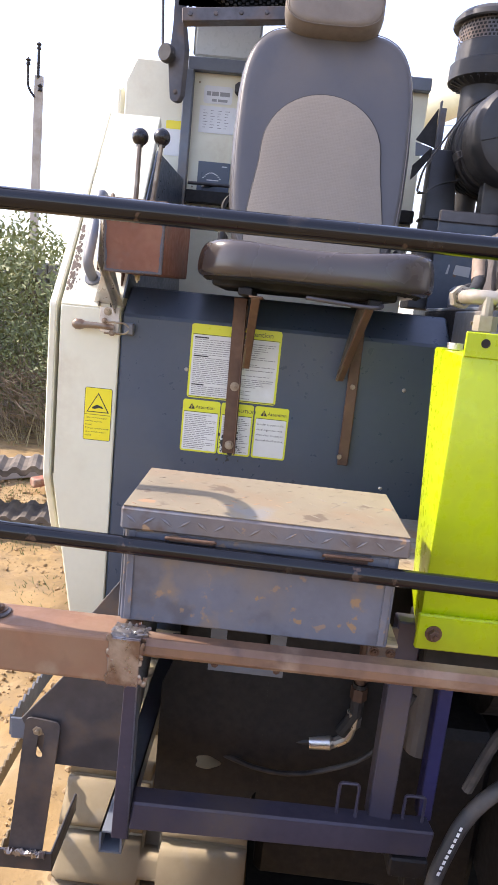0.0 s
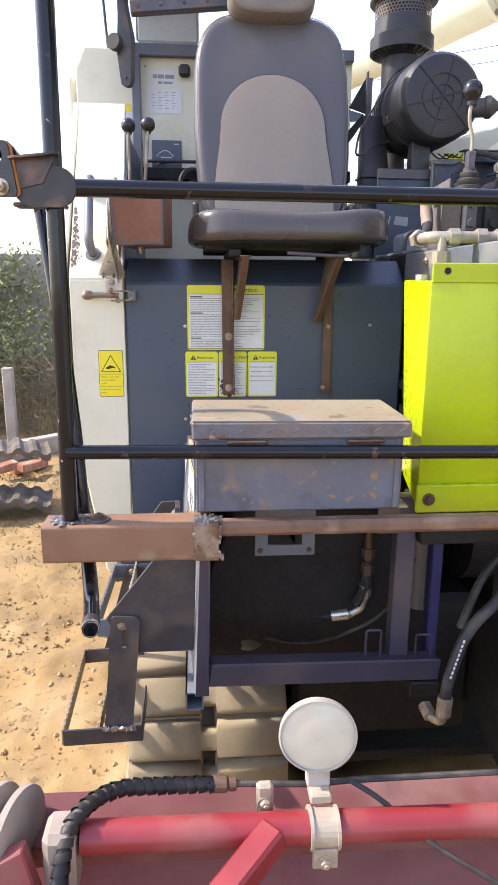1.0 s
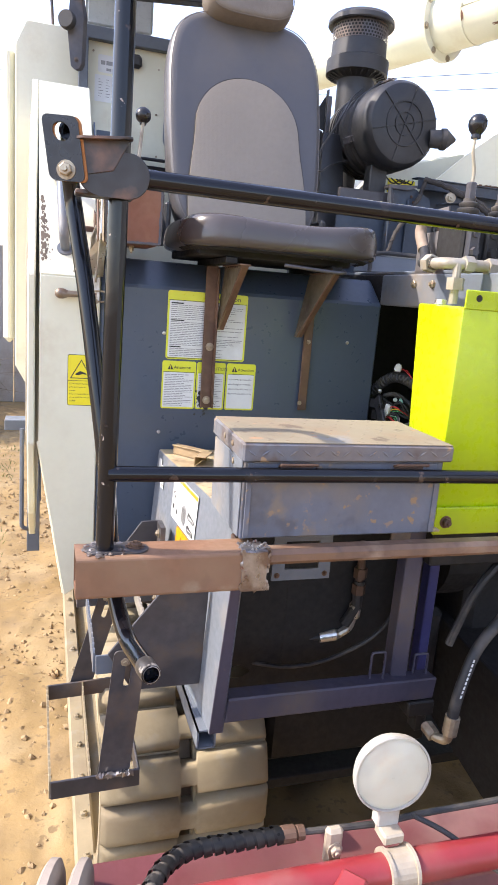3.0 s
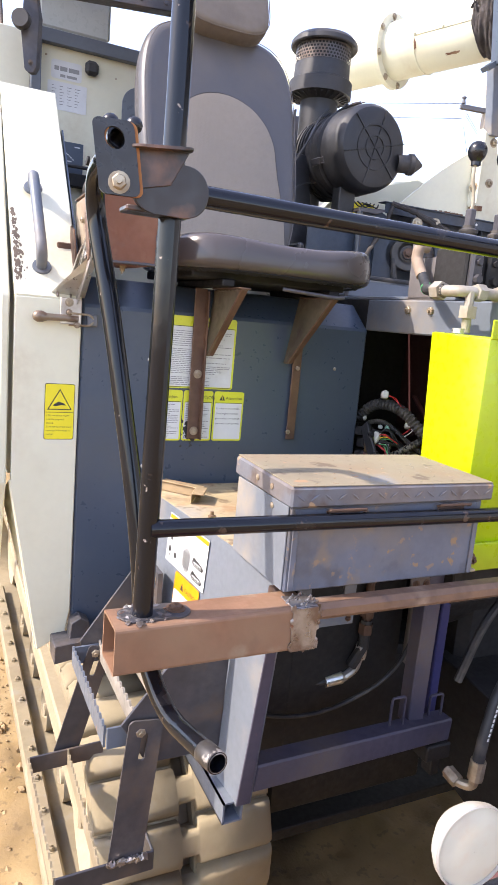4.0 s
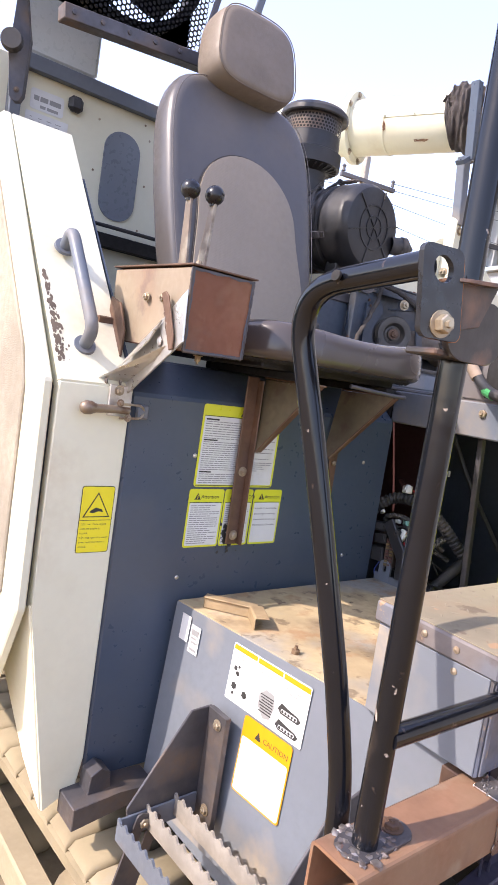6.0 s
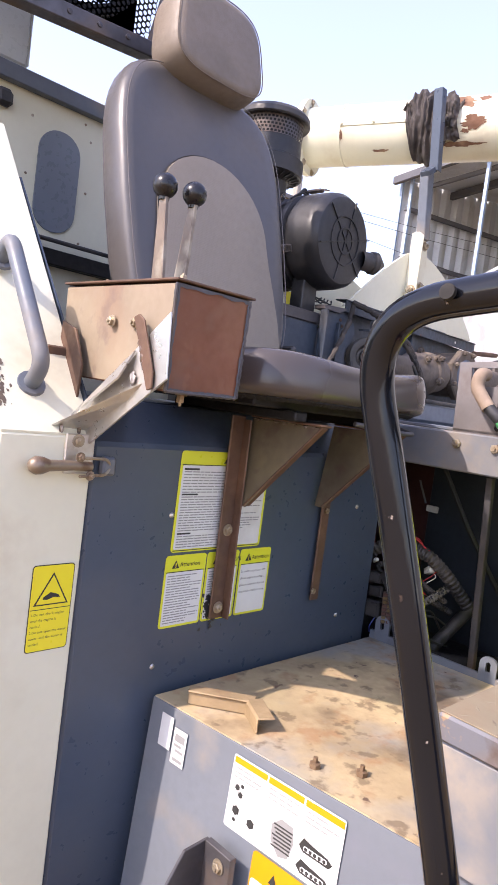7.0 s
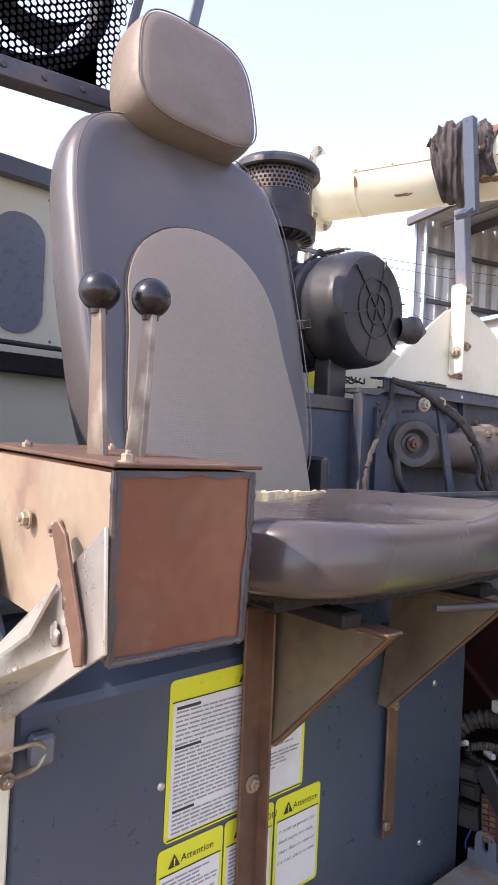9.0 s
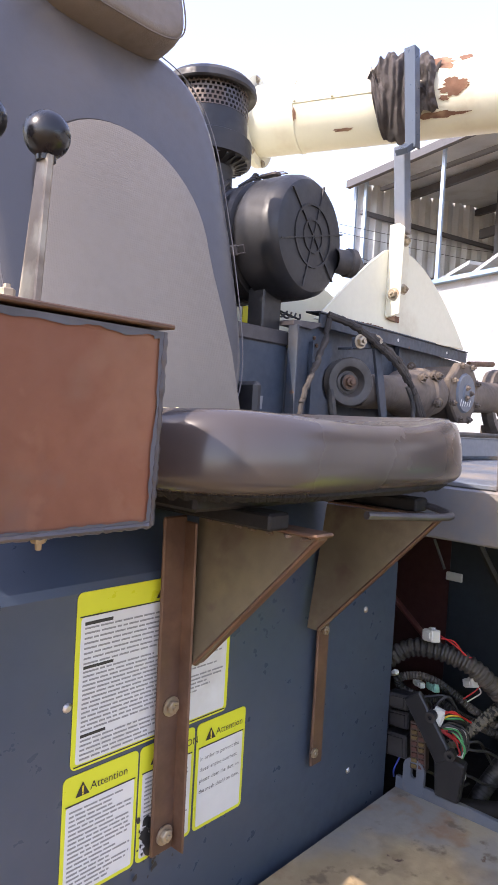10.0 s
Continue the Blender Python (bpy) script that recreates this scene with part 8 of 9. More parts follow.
    lathe(bm, [(0.016, 0), (0.023, 0), (0.023, 0.03), (0.016, 0.03)], (0.385, 1.345, 1.935), (0, 0, 1), 6)
    part("elbow_fitting", bm, steel, ft, "pale steel elbows and nuts", smooth=True, sharp=30)
    bm = nb()
    tube(bm, [(0.75, 1.345, 2.0), (1.2, 1.36, 1.98)], 0.017, 10)
    part("rigid_line", bm, PALE, ft)


# ---- lime tank ----


def lime_tank():
    tk = thing("hydraulic_tank", "bright lime painted sheet steel tank", "tank", (0.6, 1.28, 1.33))
    bm = nb()
    F = [(0.301, 1.171, 1.891), (1.10, 1.171, 1.891), (1.10, 1.171, 1.345), (0.303, 1.171, 1.345)]
    Bk = [(0.300, 1.370, 1.896), (1.10, 1.370, 1.896), (1.10, 1.370, 1.345), (0.330, 1.370, 1.375)]
    vf, vb_ = [bm.verts.new(p) for p in F], [bm.verts.new(p) for p in Bk]
    bm.faces.new(vf)
    bm.faces.new(vb_[::-1])
    for k in range(4):
        bm.faces.new((vf[k], vb_[k], vb_[(k + 1) % 4], vf[(k + 1) % 4]))
    bmesh.ops.bevel(bm, geom=bm.edges[:], offset=0.006, segments=2, affect="EDGES", profile=0.5)
    part("tank_body", bm, LIME, tk, smooth=True, sharp=40)
    bm = nb()
    bx(bm, 0.303, 1.10, 1.169, 1.174, 1.888, 1.932, 0.002)
    fl = part("top_flange", bm, LIME, tk)
    bm = nb()
    lathe(bm, [(0, 0.001), (0.008, 0.001), (0.008, 0), (0, 0)], (0.338, 1.169, 1.914), (0, -1, 0), 14)
    part("flange_hole", bm, DARK, fl)
    bm = nb()
    bx(bm, 0.297, 1.10, 1.158, 1.170, 1.342, 1.412, 0.003)
    lf = part("lower_flange", bm, LIME, tk)
    bm = nb()
    bolt(bm, (0.328, 1.158, 1.376), (0, -1, 0), 0.011, 0.012)
    part("flange_bolt", bm, RUST, lf)
    bm = nb()
    lathe(bm, [(0, 0), (0.015, 0), (0.015, 0.012), (0, 0.012)], (0.322, 1.30, 1.896), (0, 0, 1), 16)
    part("cap", bm, BARE, tk)
    bm = nb()
    bx(bm, 0.33, 1.0, 1.20, 1.35, 1.24, 1.345, 0.004)
    bx(bm, 0.345, 0.40, 1.20, 1.24, 1.29, 1.335, 0.01)
    bx(bm, 0.46, 0.51, 1.20, 1.24, 1.29, 1.335, 0.01)
    part("tank_support", bm, DARK, tk)


# ---- wiring and hoses in the engine bay ----


def corrugated(bm, pts, r, bend, ribs=5.0):
    line = fillet(pts, bend, 14)
    step = r * 0.19
    dense, rad, left = [line[0]], [r], 0.0
    for p, q in zip(line, line[1:]):
        d = (q - p).length
        at_ = step - left
        while at_ <= d:
            dense.append(p.lerp(q, at_ / d))
            rad.append(r * (1.10, 1.10, 0.92, 0.92)[len(dense) % 4])
            at_ += step
        left = d - (at_ - step)
    tube(bm, dense, r, 12, radii=rad)
    return bm


FUSE_R, FUSE_Y = flat_col("dusty_red_fuse", (0.085, 0.028, 0.022)), flat_col("dusty_yellow_fuse", (0.13, 0.085, 0.025))


def wiring():
    wb = thing("wiring_loom", "tangled wiring loom with fuse box and white connectors", "wiring", (0.60, 1.85, 1.45))
    bm = nb()
    corrugated(bm, [(0.500, 1.96, 1.56), (0.522, 1.921, 1.618), (0.545, 1.885, 1.645), (0.555, 1.823, 1.647), (0.572, 1.771, 1.631), (0.605, 1.730, 1.584), (0.66, 1.68, 1.50)], 0.0175, 0.06)
    part("corrugated_sleeve", bm, RUBBER, wb, smooth=True, sharp=30)
    bm = nb()
    corrugated(bm, [(0.56, 1.866, 1.538), (0.542, 1.903, 1.550), (0.532, 1.914, 1.572), (0.550, 1.878, 1.586), (0.562, 1.843, 1.582), (0.582, 1.809, 1.560), (0.60, 1.785, 1.535), (0.64, 1.74, 1.50)], 0.0078, 0.03)
    part("corrugated_sleeve", bm, RUBBER, wb, smooth=True, sharp=30)
    bm = nb()
    corrugated(bm, [(0.545, 1.875, 1.532), (0.575, 1.845, 1.540), (0.60, 1.80, 1.510), (0.66, 1.73, 1.47)], 0.0085, 0.03)
    part("corrugated_sleeve", bm, RUBBER, wb, smooth=True, sharp=30)
    # speckled braided hose
    bm = nb()
    corrugated(bm, [(0.520, 1.800, 1.466), (0.570, 1.765, 1.500), (0.625, 1.731, 1.548)], 0.0105, 0.03)
    part("braided_hose", bm, surf("braided_sleeve", (0.17, 0.15, 0.12), 0.8, var=0.3, scale=60, chip=(0.025, 0.025, 0.025), chip_at=0.52, chip_scale=110, bump=0.5, bump_scale=200), wb)
    # relay blocks, fuse strip and a slanted long cover over them
    fb = None
    for k, (y, z, dz, sx) in enumerate(((1.878, 1.549, 0.030, -0.010), (1.880, 1.510, 0.034, 0.004), (1.878, 1.462, 0.048, -0.002))):
        bm = nb()
        m = Matrix.Translation((0.502 + sx, y, z)) @ Euler((radians(-4), radians(8 - 6 * k), radians(6))).to_matrix().to_4x4()
        bx(bm, -0.020, 0.022, -0.023, 0.023, -dz / 2, dz / 2, 0.003, m)
        bx(bm, -0.023, -0.020, -0.016, 0.016, -dz / 2 + 0.005, dz / 2 - 0.005, 0.001, m)
        ob = part("fuse_box" if fb is None else "relay", bm, PLASTIC, wb if fb is None else fb)
        fb = fb or ob
    m = Matrix.Translation((0.492, 1.832, 1.476)) @ Euler((radians(-5), radians(6), radians(10))).to_matrix().to_4x4()
    bm = nb()
    bx(bm, -0.010, 0.012, -0.017, 0.015, -0.046, 0.044, 0.002, m)
    part("fuse_strip", bm, surf("dusty_fuse_strip", (0.055, 0.035, 0.028), 0.7, var=0.3, scale=30, bump=0.2), fb)
    for i in range(16):
        bm = nb()
        y0 = -0.014 + 0.014 * (i % 2)
        z0 = -0.042 + (i // 2) * 0.0105
        bx(bm, -0.0135, -0.0098, y0, y0 + 0.011, z0, z0 + 0.007, 0.0006, m)
        mesh_part("fuse", bm, FUSE_Y if i % 5 in (1, 3) else FUSE_R, fb)
    bm = nb()
    a0, a1 = Vector((0.470, 1.842, 1.578)), Vector((0.466, 1.764, 1.478))
    bar(bm, a0, a1, 0.040, 0.012, (1, 0, 0), 0.003)
    prism(bm, [(0.462, 1.786, 1.492), (0.462, 1.726, 1.484), (0.462, 1.734, 1.410), (0.462, 1.780, 1.408)], (0.026, 0.004, 0), 0.003)
    for f in (0.32, 0.88):
        p = a0.lerp(a1, f) + Vector((-0.004, -0.020, 0.006))
        lathe(bm, [(0.004, -0.008), (0.010, -0.008), (0.010, 0.008), (0.004, 0.008), (0.004, -0.008)], p, (1, 0.2, 0), 12)
        bar(bm, p + Vector((0, 0.004, 0)), p + Vector((0.004, 0.020, -0.006)), 0.012, 0.006, (1, 0, 0), 0.001)
    part("fuse_cover", bm, PLASTIC, fb, "dusty black fuse cover standing askew")
    # moulded connectors
    mint = surf("mint_plastic", (0.20, 0.42, 0.34), 0.45, var=0.1, bump=0)
    for p, e, sz, mt in (((0.536, 1.842, 1.679), (5, 10, 62), (0.016, 0.010, 0.012), WIRE_W), ((0.598, 1.781, 1.586), (0, 22, 55), (0.017, 0.008, 0.009), WIRE_W),
                         ((0.558, 1.873, 1.565), (0, 6, 60), (0.014, 0.006, 0.006), WIRE_W), ((0.566, 1.846, 1.566), (0, 8, 58), (0.016, 0.006, 0.009), mint),
                         ((0.488, 1.797, 1.541), (18, 6, 20), (0.008, 0.010, 0.020), WIRE_W), ((0.498, 1.753, 1.462), (-20, 0, 15), (0.008, 0.010, 0.018), WIRE_W),
                         ((0.512, 1.905, 1.590), (0, 30, 60), (0.010, 0.005, 0.005), WIRE_W)):
        bm = nb()
        m2 = Matrix.Translation(p) @ Euler([radians(q) for q in e]).to_matrix().to_4x4()
        x, y, z = sz
        bx(bm, -x, x, -y, y, -z, z, 0.002, m2)
        bx(bm, -x * 0.5, x * 0.6, -y * 1.25, y * 1.25, -z * 0.55, z * 0.55, 0.001, m2)
        if x > z:
            bx(bm, x, x * 1.35, -y * 0.8, y * 0.8, -z * 0.8, z * 0.8, 0.001, m2)
            bx(bm, -x * 0.3, x * 0.3, -y * 0.5, y * 0.5, z, z * 1.3, 0.0005, m2)
        else:
            bx(bm, -x * 0.8, x * 0.8, -y * 0.8, y * 0.8, -z * 1.3, -z, 0.001, m2)
        part("connector", bm, mt, wb)
    # leads: a bundle that curves between the two upright connectors, and singles
    rng = random.Random(17)

    def lead(pts, mat, r=0.0017):
        bm = nb()
        tube(bm, [Vector(p) + Vector((rng.uniform(-1, 1), rng.uniform(-1, 1), rng.uniform(-1, 1))) * 0.006 for p in pts], r, 6, 0.02)
        mesh_part("wire", bm, mat, wb)
    for k, mat in enumerate((WIRE_R, WIRE_R, WIRE_R, WIRE, WIRE_G, WIRE_G, WIRE_W, WIRE, WIRE, WIRE)):
        o = 0.003 * (k - 4)
        lead([(0.490, 1.794, 1.520 + o * 0.3), (0.500, 1.778, 1.522 + o), (0.506, 1.758 - o, 1.520 + o), (0.506, 1.748 - o * 0.6, 1.496), (0.502, 1.753, 1.475)], mat)
    for k, mat in enumerate((WIRE_R, WIRE_R, WIRE_Y, WIRE, WIRE_G)):
        lead([(0.492, 1.790, 1.545), (0.502, 1.775 + 0.004 * k, 1.556 - 0.004 * k), (0.520, 1.765, 1.548), (0.545, 1.76, 1.53)], mat)
    for k in range(2):
        lead([(0.544, 1.826, 1.676), (0.552, 1.800, 1.674 - 0.003 * k), (0.566, 1.782, 1.652), (0.575, 1.772, 1.640)], WIRE_R, 0.0014)
        lead([(0.606, 1.768, 1.580), (0.603, 1.764 + 0.01 * k, 1.568), (0.590, 1.785, 1.550)], WIRE_R if k else WIRE_W, 0.0014)
    for k in range(8):
        p = Vector((rng.uniform(0.50, 0.56), rng.uniform(1.78, 1.90), rng.uniform(1.40, 1.56)))
        lead([p, p + Vector((0.02, -0.03, rng.uniform(-0.03, 0.04))), p + Vector((0.05, -0.05, rng.uniform(-0.05, 0.02))), p + Vector((0.09, -0.07, -0.04))], WIRE, 0.003)
    lead([(0.496, 1.880, 1.430), (0.490, 1.876, 1.404), (0.496, 1.882, 1.385)], WIRE_B)
    # thick hose wound with tape
    line = fillet([(0.595, 1.775, 1.30), (0.625, 1.755, 1.365), (0.665, 1.737, 1.408), (0.75, 1.70, 1.50)], 0.05, 10)
    bm = nb()
    dense = [p.lerp(q, i / 4) for p, q in zip(line, line[1:]) for i in range(4)]
    tube(bm, dense, 0.017, 14, radii=[0.0172 + 0.0012 * ((i % 5) / 5) for i in range(len(dense))])
    part("taped_hose", bm, RUBBER, wb, "thick hose wound with black tape", smooth=True, sharp=60)
    hz = thing("engine_hoses", "thick dark rubber hoses and a slanted stay rod", "hoses", (0.75, 1.6, 1.0))
    # hoses and engine block take near black, the bay's shade put into colour
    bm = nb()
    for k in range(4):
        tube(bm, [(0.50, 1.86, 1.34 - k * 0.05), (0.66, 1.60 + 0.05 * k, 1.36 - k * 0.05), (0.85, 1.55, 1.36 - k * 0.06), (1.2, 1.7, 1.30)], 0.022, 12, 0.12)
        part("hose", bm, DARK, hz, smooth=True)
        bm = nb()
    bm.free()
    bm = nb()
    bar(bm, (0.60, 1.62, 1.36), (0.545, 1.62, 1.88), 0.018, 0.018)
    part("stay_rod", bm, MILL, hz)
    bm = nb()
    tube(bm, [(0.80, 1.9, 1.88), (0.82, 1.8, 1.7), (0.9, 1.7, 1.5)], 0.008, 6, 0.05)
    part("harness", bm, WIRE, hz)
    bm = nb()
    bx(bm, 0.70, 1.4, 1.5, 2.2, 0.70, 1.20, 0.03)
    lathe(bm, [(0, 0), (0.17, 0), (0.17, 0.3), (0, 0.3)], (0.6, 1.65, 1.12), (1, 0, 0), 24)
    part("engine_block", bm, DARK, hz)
    # hoses under the platform
    uh = thing("lower_hoses", "hydraulic hose with bright crimped fittings below the platform", "hose", (0.3, 1.35, 0.9))
    bm = nb()
    tube(bm, [(0.06, 1.47, 0.905), (0.18, 1.455, 0.918)], 0.012, 10)
    tube(bm, [(0.235, 1.44, 0.96), (0.262, 1.43, 1.02), (0.262, 1.43, 1.10)], 0.016, 10)
    h = part("hose", bm, RUBBER, uh, smooth=True)
    bm = nb()
    lathe(bm, [(0.0, 0), (0.018, 0), (0.019, 0.05), (0.015, 0.055), (0.012, 0.07), (0, 0.07)], (0.165, 1.456, 0.915), (1, -0.1, 0.16), 14)
    tube(bm, [(0.225, 1.448, 0.926), (0.252, 1.443, 0.945), (0.258, 1.44, 0.98)], 0.013, 10, 0.015)
    lathe(bm, [(0, 0), (0.018, 0), (0.018, 0.04), (0, 0.04)], (0.26, 1.436, 0.985), (0, -0.1, 1), 6)
    part("crimp_fitting", bm, BARE, h, smooth=True, sharp=30)
    bm = nb()
    tube(bm, [(0.262, 1.43, 1.03), (0.262, 1.43, 1.22)], 0.012, 10)
    lathe(bm, [(0.012, 0), (0.020, 0), (0.020, 0.03), (0.012, 0.03)], (0.262, 1.43, 1.06), (0, 0, 1), 6)
    lathe(bm, [(0.012, 0), (0.020, 0), (0.020, 0.03), (0.012, 0.03)], (0.262, 1.43, 1.11), (0, 0, 1), 6)
    part("riser", bm, RUST, h)
    bm = nb()
    tube(bm, [(0.376, 1.079, 0.845), (0.380, 1.079, 0.93), (0.425, 1.095, 1.06), (0.520, 1.120, 1.130), (0.548, 1.130, 1.20), (0.552, 1.16, 1.33)], 0.0145, 14, 0.1)
    h2 = part("curved_hose", bm, RUBBER, uh, smooth=True)
    bm = nb()
    for i in range(9):
        t = i / 9
        p = Vector((0.386, 1.079, 0.945)).lerp(Vector((0.420, 1.092, 1.045)), t)
        bar(bm, p + Vector((-0.006, -0.0155, 0)), p + Vector((-0.004, -0.0155, 0.008)), 0.0008, 0.005, (1, 0, 0), 0)
    part("printed_mark", bm, WHITEL, h2)
    bm = nb()
    lathe(bm, [(0.0, 0), (0.019, 0), (0.019, 0.05), (0.0, 0.05)], (0.376, 1.079, 0.835), (0.05, 0, 1), 12)
    tube(bm, [(0.376, 1.079, 0.84), (0.374, 1.082, 0.812), (0.358, 1.11, 0.805), (0.350, 1.15, 0.815)], 0.012, 10, 0.02)
    lathe(bm, [(0.0, 0), (0.018, 0), (0.018, 0.035), (0.0, 0.035)], (0.357, 1.112, 0.806), (-0.15, 1, 0.3), 6)
    part("elbow", bm, ZINC, h2, smooth=True, sharp=30)
    bm = nb()
    tube(bm, [(-0.15, 1.50, 0.86), (0.10, 1.40, 0.84), (0.30, 1.33, 0.98), (0.36, 1.32, 1.15)], 0.006, 8, 0.12)
    tube(bm, [(0.50, 1.30, 0.95), (0.55, 1.28, 1.15), (0.75, 1.3, 1.30)], 0.012, 8, 0.12)
    part("thin_hose", bm, RUBBER, uh, smooth=True)
    bm = nb()
    tube(bm, [(0.405, 1.38, 0.98), (0.405, 1.38, 1.26)], 0.034, 16)
    part("white_pipe", bm, surf("dusty_pipe", (0.16, 0.135, 0.115), 0.6, bump=0.1), uh)
    bm = nb()
    bx(bm, 0.405, 0.435, 1.30, 1.34, 0.86, 1.30, 0.003)
    part("blue_bar", bm, surf("blue_bar", (0.022, 0.024, 0.095), 0.5, bump=0.1), uh)


# ---- header in front ----


def header():
    hd = thing("harvester_header", "faded red header frame with a round cross tube", "header", (0, 0.7, 0.6))
    bm = nb()
    tube(bm, [(-0.445, 0.672, 0.922), (1.6, 0.672, 0.881)], 0.029, 24)
    part("cross_tube", bm, REDP, hd, "glossy red cross tube", smooth=True)
    bm = nb()
    prism(bm, [(-0.56, 0.705, 0.872), (-0.56, 0.795, 0.915), (1.6, 0.795, 0.880), (1.6, 0.705, 0.838)], (0, 0.004, -0.05), 0.003)
    prism(bm, [(-0.60, 0.795, 0.868), (-0.60, 0.50, 0.40), (1.6, 0.50, 0.36), (1.6, 0.795, 0.832)], (0, 0.006, -0.006), 0.0)
    part("back_sheet", bm, DUSTYRED, hd, "dull dusty red back sheet")
    # beam coloured near black for the shadow inside the header
    bm = nb()
    bx(bm, -0.60, 1.6, 0.40, 0.46, 0.42, 0.47, 0.004)
    part("lower_beam", bm, DARK, hd)
    bm = nb()
    prism(bm, [(-0.62, 0.30, 0.0), (-0.62, 0.80, 0.0), (-0.62, 0.80, 0.80), (-0.62, 0.46, 0.47), (-0.62, 0.30, 0.20)], (0.012, 0, 0))
    part("side_skid", bm, DUSTYRED, hd)
    bm = nb()
    bar(bm, (-0.10, 0.655, 0.925), (-0.42, 0.36, 0.80), 0.05, 0.05, bev=0.006)
    part("brace", bm, REDP, hd)
    bm = nb()
    prism(bm, [(-0.535, 0.62, 0.95), (-0.60, 0.60, 0.93), (-0.66, 0.45, 0.78), (-0.60, 0.45, 0.70), (-0.50, 0.60, 0.84)], (0, 0.03, 0), 0.003)
    part("end_bracket", bm, REDP, hd)
    bm = nb()
    bx(bm, -0.505, -0.450, 0.625, 0.70, 0.83, 0.965, 0.012)
    part("bearing_block", bm, surf("dusty_block", (0.30, 0.25, 0.205), 0.7, var=0.25, scale=15, bump=0.3), hd)
    bm = nb()
    lathe(bm, [(0, -0.012), (0.075, -0.012), (0.085, -0.006), (0.085, 0.006), (0.075, 0.012), (0, 0.012)], (-0.605, 0.70, 0.915), (1, -0.3, 0), 32)
    lathe(bm, [(0, -0.012), (0.075, -0.012), (0.085, -0.006), (0.085, 0.006), (0.075, 0.012), (0, 0.012)], (-0.560, 0.69, 0.915), (1, -0.3, 0), 32)
    part("disc", bm, bpy.data.materials["dusty_block"], hd, "dusty steel disc", smooth=True, sharp=40)
    # spiral-wrapped hose
    sh = thing("spiral_wrapped_hose", "black hose in spiral wrap lying along the red tube", "hose", (-0.3, 0.7, 0.95))
    path = fillet([(-0.205, 0.742, 0.958), (-0.40, 0.735, 0.968), (-0.465, 0.655, 0.972), (-0.475, 0.56, 0.86), (-0.49, 0.45, 0.72)], 0.10, 10)
    bm = nb()
    tube(bm, path, 0.0115, 12)
    h = part("hose", bm, RUBBER, sh, smooth=True)
    bm = nb()
    dense = []
    for p, q in zip(path, path[1:]):
        n = max(1, int((q - p).length / 0.002))
        for i in range(n):
            dense.append((p.lerp(q, i / n), (q - p).normalized()))
    pitch = 0.019
    s = 0.0
    A, B = [], []
    for i in range(len(dense) - 1):
        p, d = dense[i]
        s += (dense[i + 1][0] - p).length
        u = d.cross(Vector((0.3, 0.2, 1))).normalized()
        v = d.cross(u)
        a = 2 * math.pi * s / pitch
        rr = 0.0152
        r = (u * math.cos(a) + v * math.sin(a)) * rr
        A.append(bm.verts.new(p + r * 0.96 - d * pitch * 0.38))
        B.append(bm.verts.new(p + r * 1.10 + d * pitch * 0.38))
    for i in range(len(A) - 1):
        bm.faces.new((A[i], A[i + 1], B[i + 1], B[i]))
    bmesh.ops.solidify(bm, geom=bm.faces[:], thickness=0.002)
    part("spiral_wrap", bm, surf("spiral_wrap_plastic", (0.03, 0.03, 0.032), 0.32, var=0.2, scale=10, dust=(0.2, 0.17, 0.14), dust_amt=0.2, bump=0.1), h, smooth=True, sharp=50)
    bm = nb()
    lathe(bm, [(0, 0), (0.013, 0), (0.015, 0.004), (0.015, 0.026), (0.010, 0.03), (0.013, 0.032), (0.013, 0.044), (0.007, 0.046), (0, 0.046)], (-0.210, 0.742, 0.957), (1, -0.02, -0.01), 12)
    part("end_fitting", bm, RUST, h)
    bm = nb()
    tube(bm, [(-0.17, 0.741, 0.957), (-0.02, 0.735, 0.952), (0.06, 0.74, 0.952), (1.5, 0.76, 0.935)], 0.006, 8)
    tube(bm, [(0.05, 0.74, 0.955), (0.10, 0.70, 0.945), (0.2, 0.64, 0.88), (0.35, 0.60, 0.80), (0.6, 0.60, 0.76)], 0.005, 8, 0.04)
    part("cable", bm, RUBBER, h)
    # lamp
    lp = thing("work_lamp", "round white work lamp clamped to the red tube", "lamp", (0, 0.70, 0.93))
    c = Vector((-0.015, 0.727, 1.070))
    ax = Vector((-0.10, -1, 0.10)).normalized()
    bm = nb()
    lathe(bm, [(0, -0.038), (0.044, -0.035), (0.064, -0.014), (0.0715, 0.0), (0.0730, 0.012), (0.0695, 0.014), (0.0685, 0.008), (0, 0.008)], c, ax, 40)
    LAMPW = surf("dusty_lamp_paint", (0.42, 0.40, 0.36), 0.5, var=0.1, scale=20, dust=(0.34, 0.28, 0.2), dust_amt=0.35, bump=0.15)
    hs = part("lamp_housing", bm, LAMPW, lp, smooth=True, sharp=40)
    bm = nb()
    lathe(bm, [(0.0685, 0.0085), (0.056, 0.0125), (0.024, 0.015), (0, 0.0155)], c, ax, 40)
    part("lens", bm, GLASSW, hs, "dusty white lens", smooth=True)
    bm = nb()
    bx(bm, -0.034, 0.010, 0.715, 0.740, 0.962, 1.012, 0.003)
    part("lamp_stem", bm, LAMPW, lp)
    bm = nb()
    for s_ in (-0.024, 0.024):
        lathe(bm, [(0.030, -0.003), (0.038, -0.003), (0.038, 0.003), (0.030, 0.003), (0.030, -0.003)], (-0.010 + s_, 0.672, 0.913), (1, 0, 0), 24)
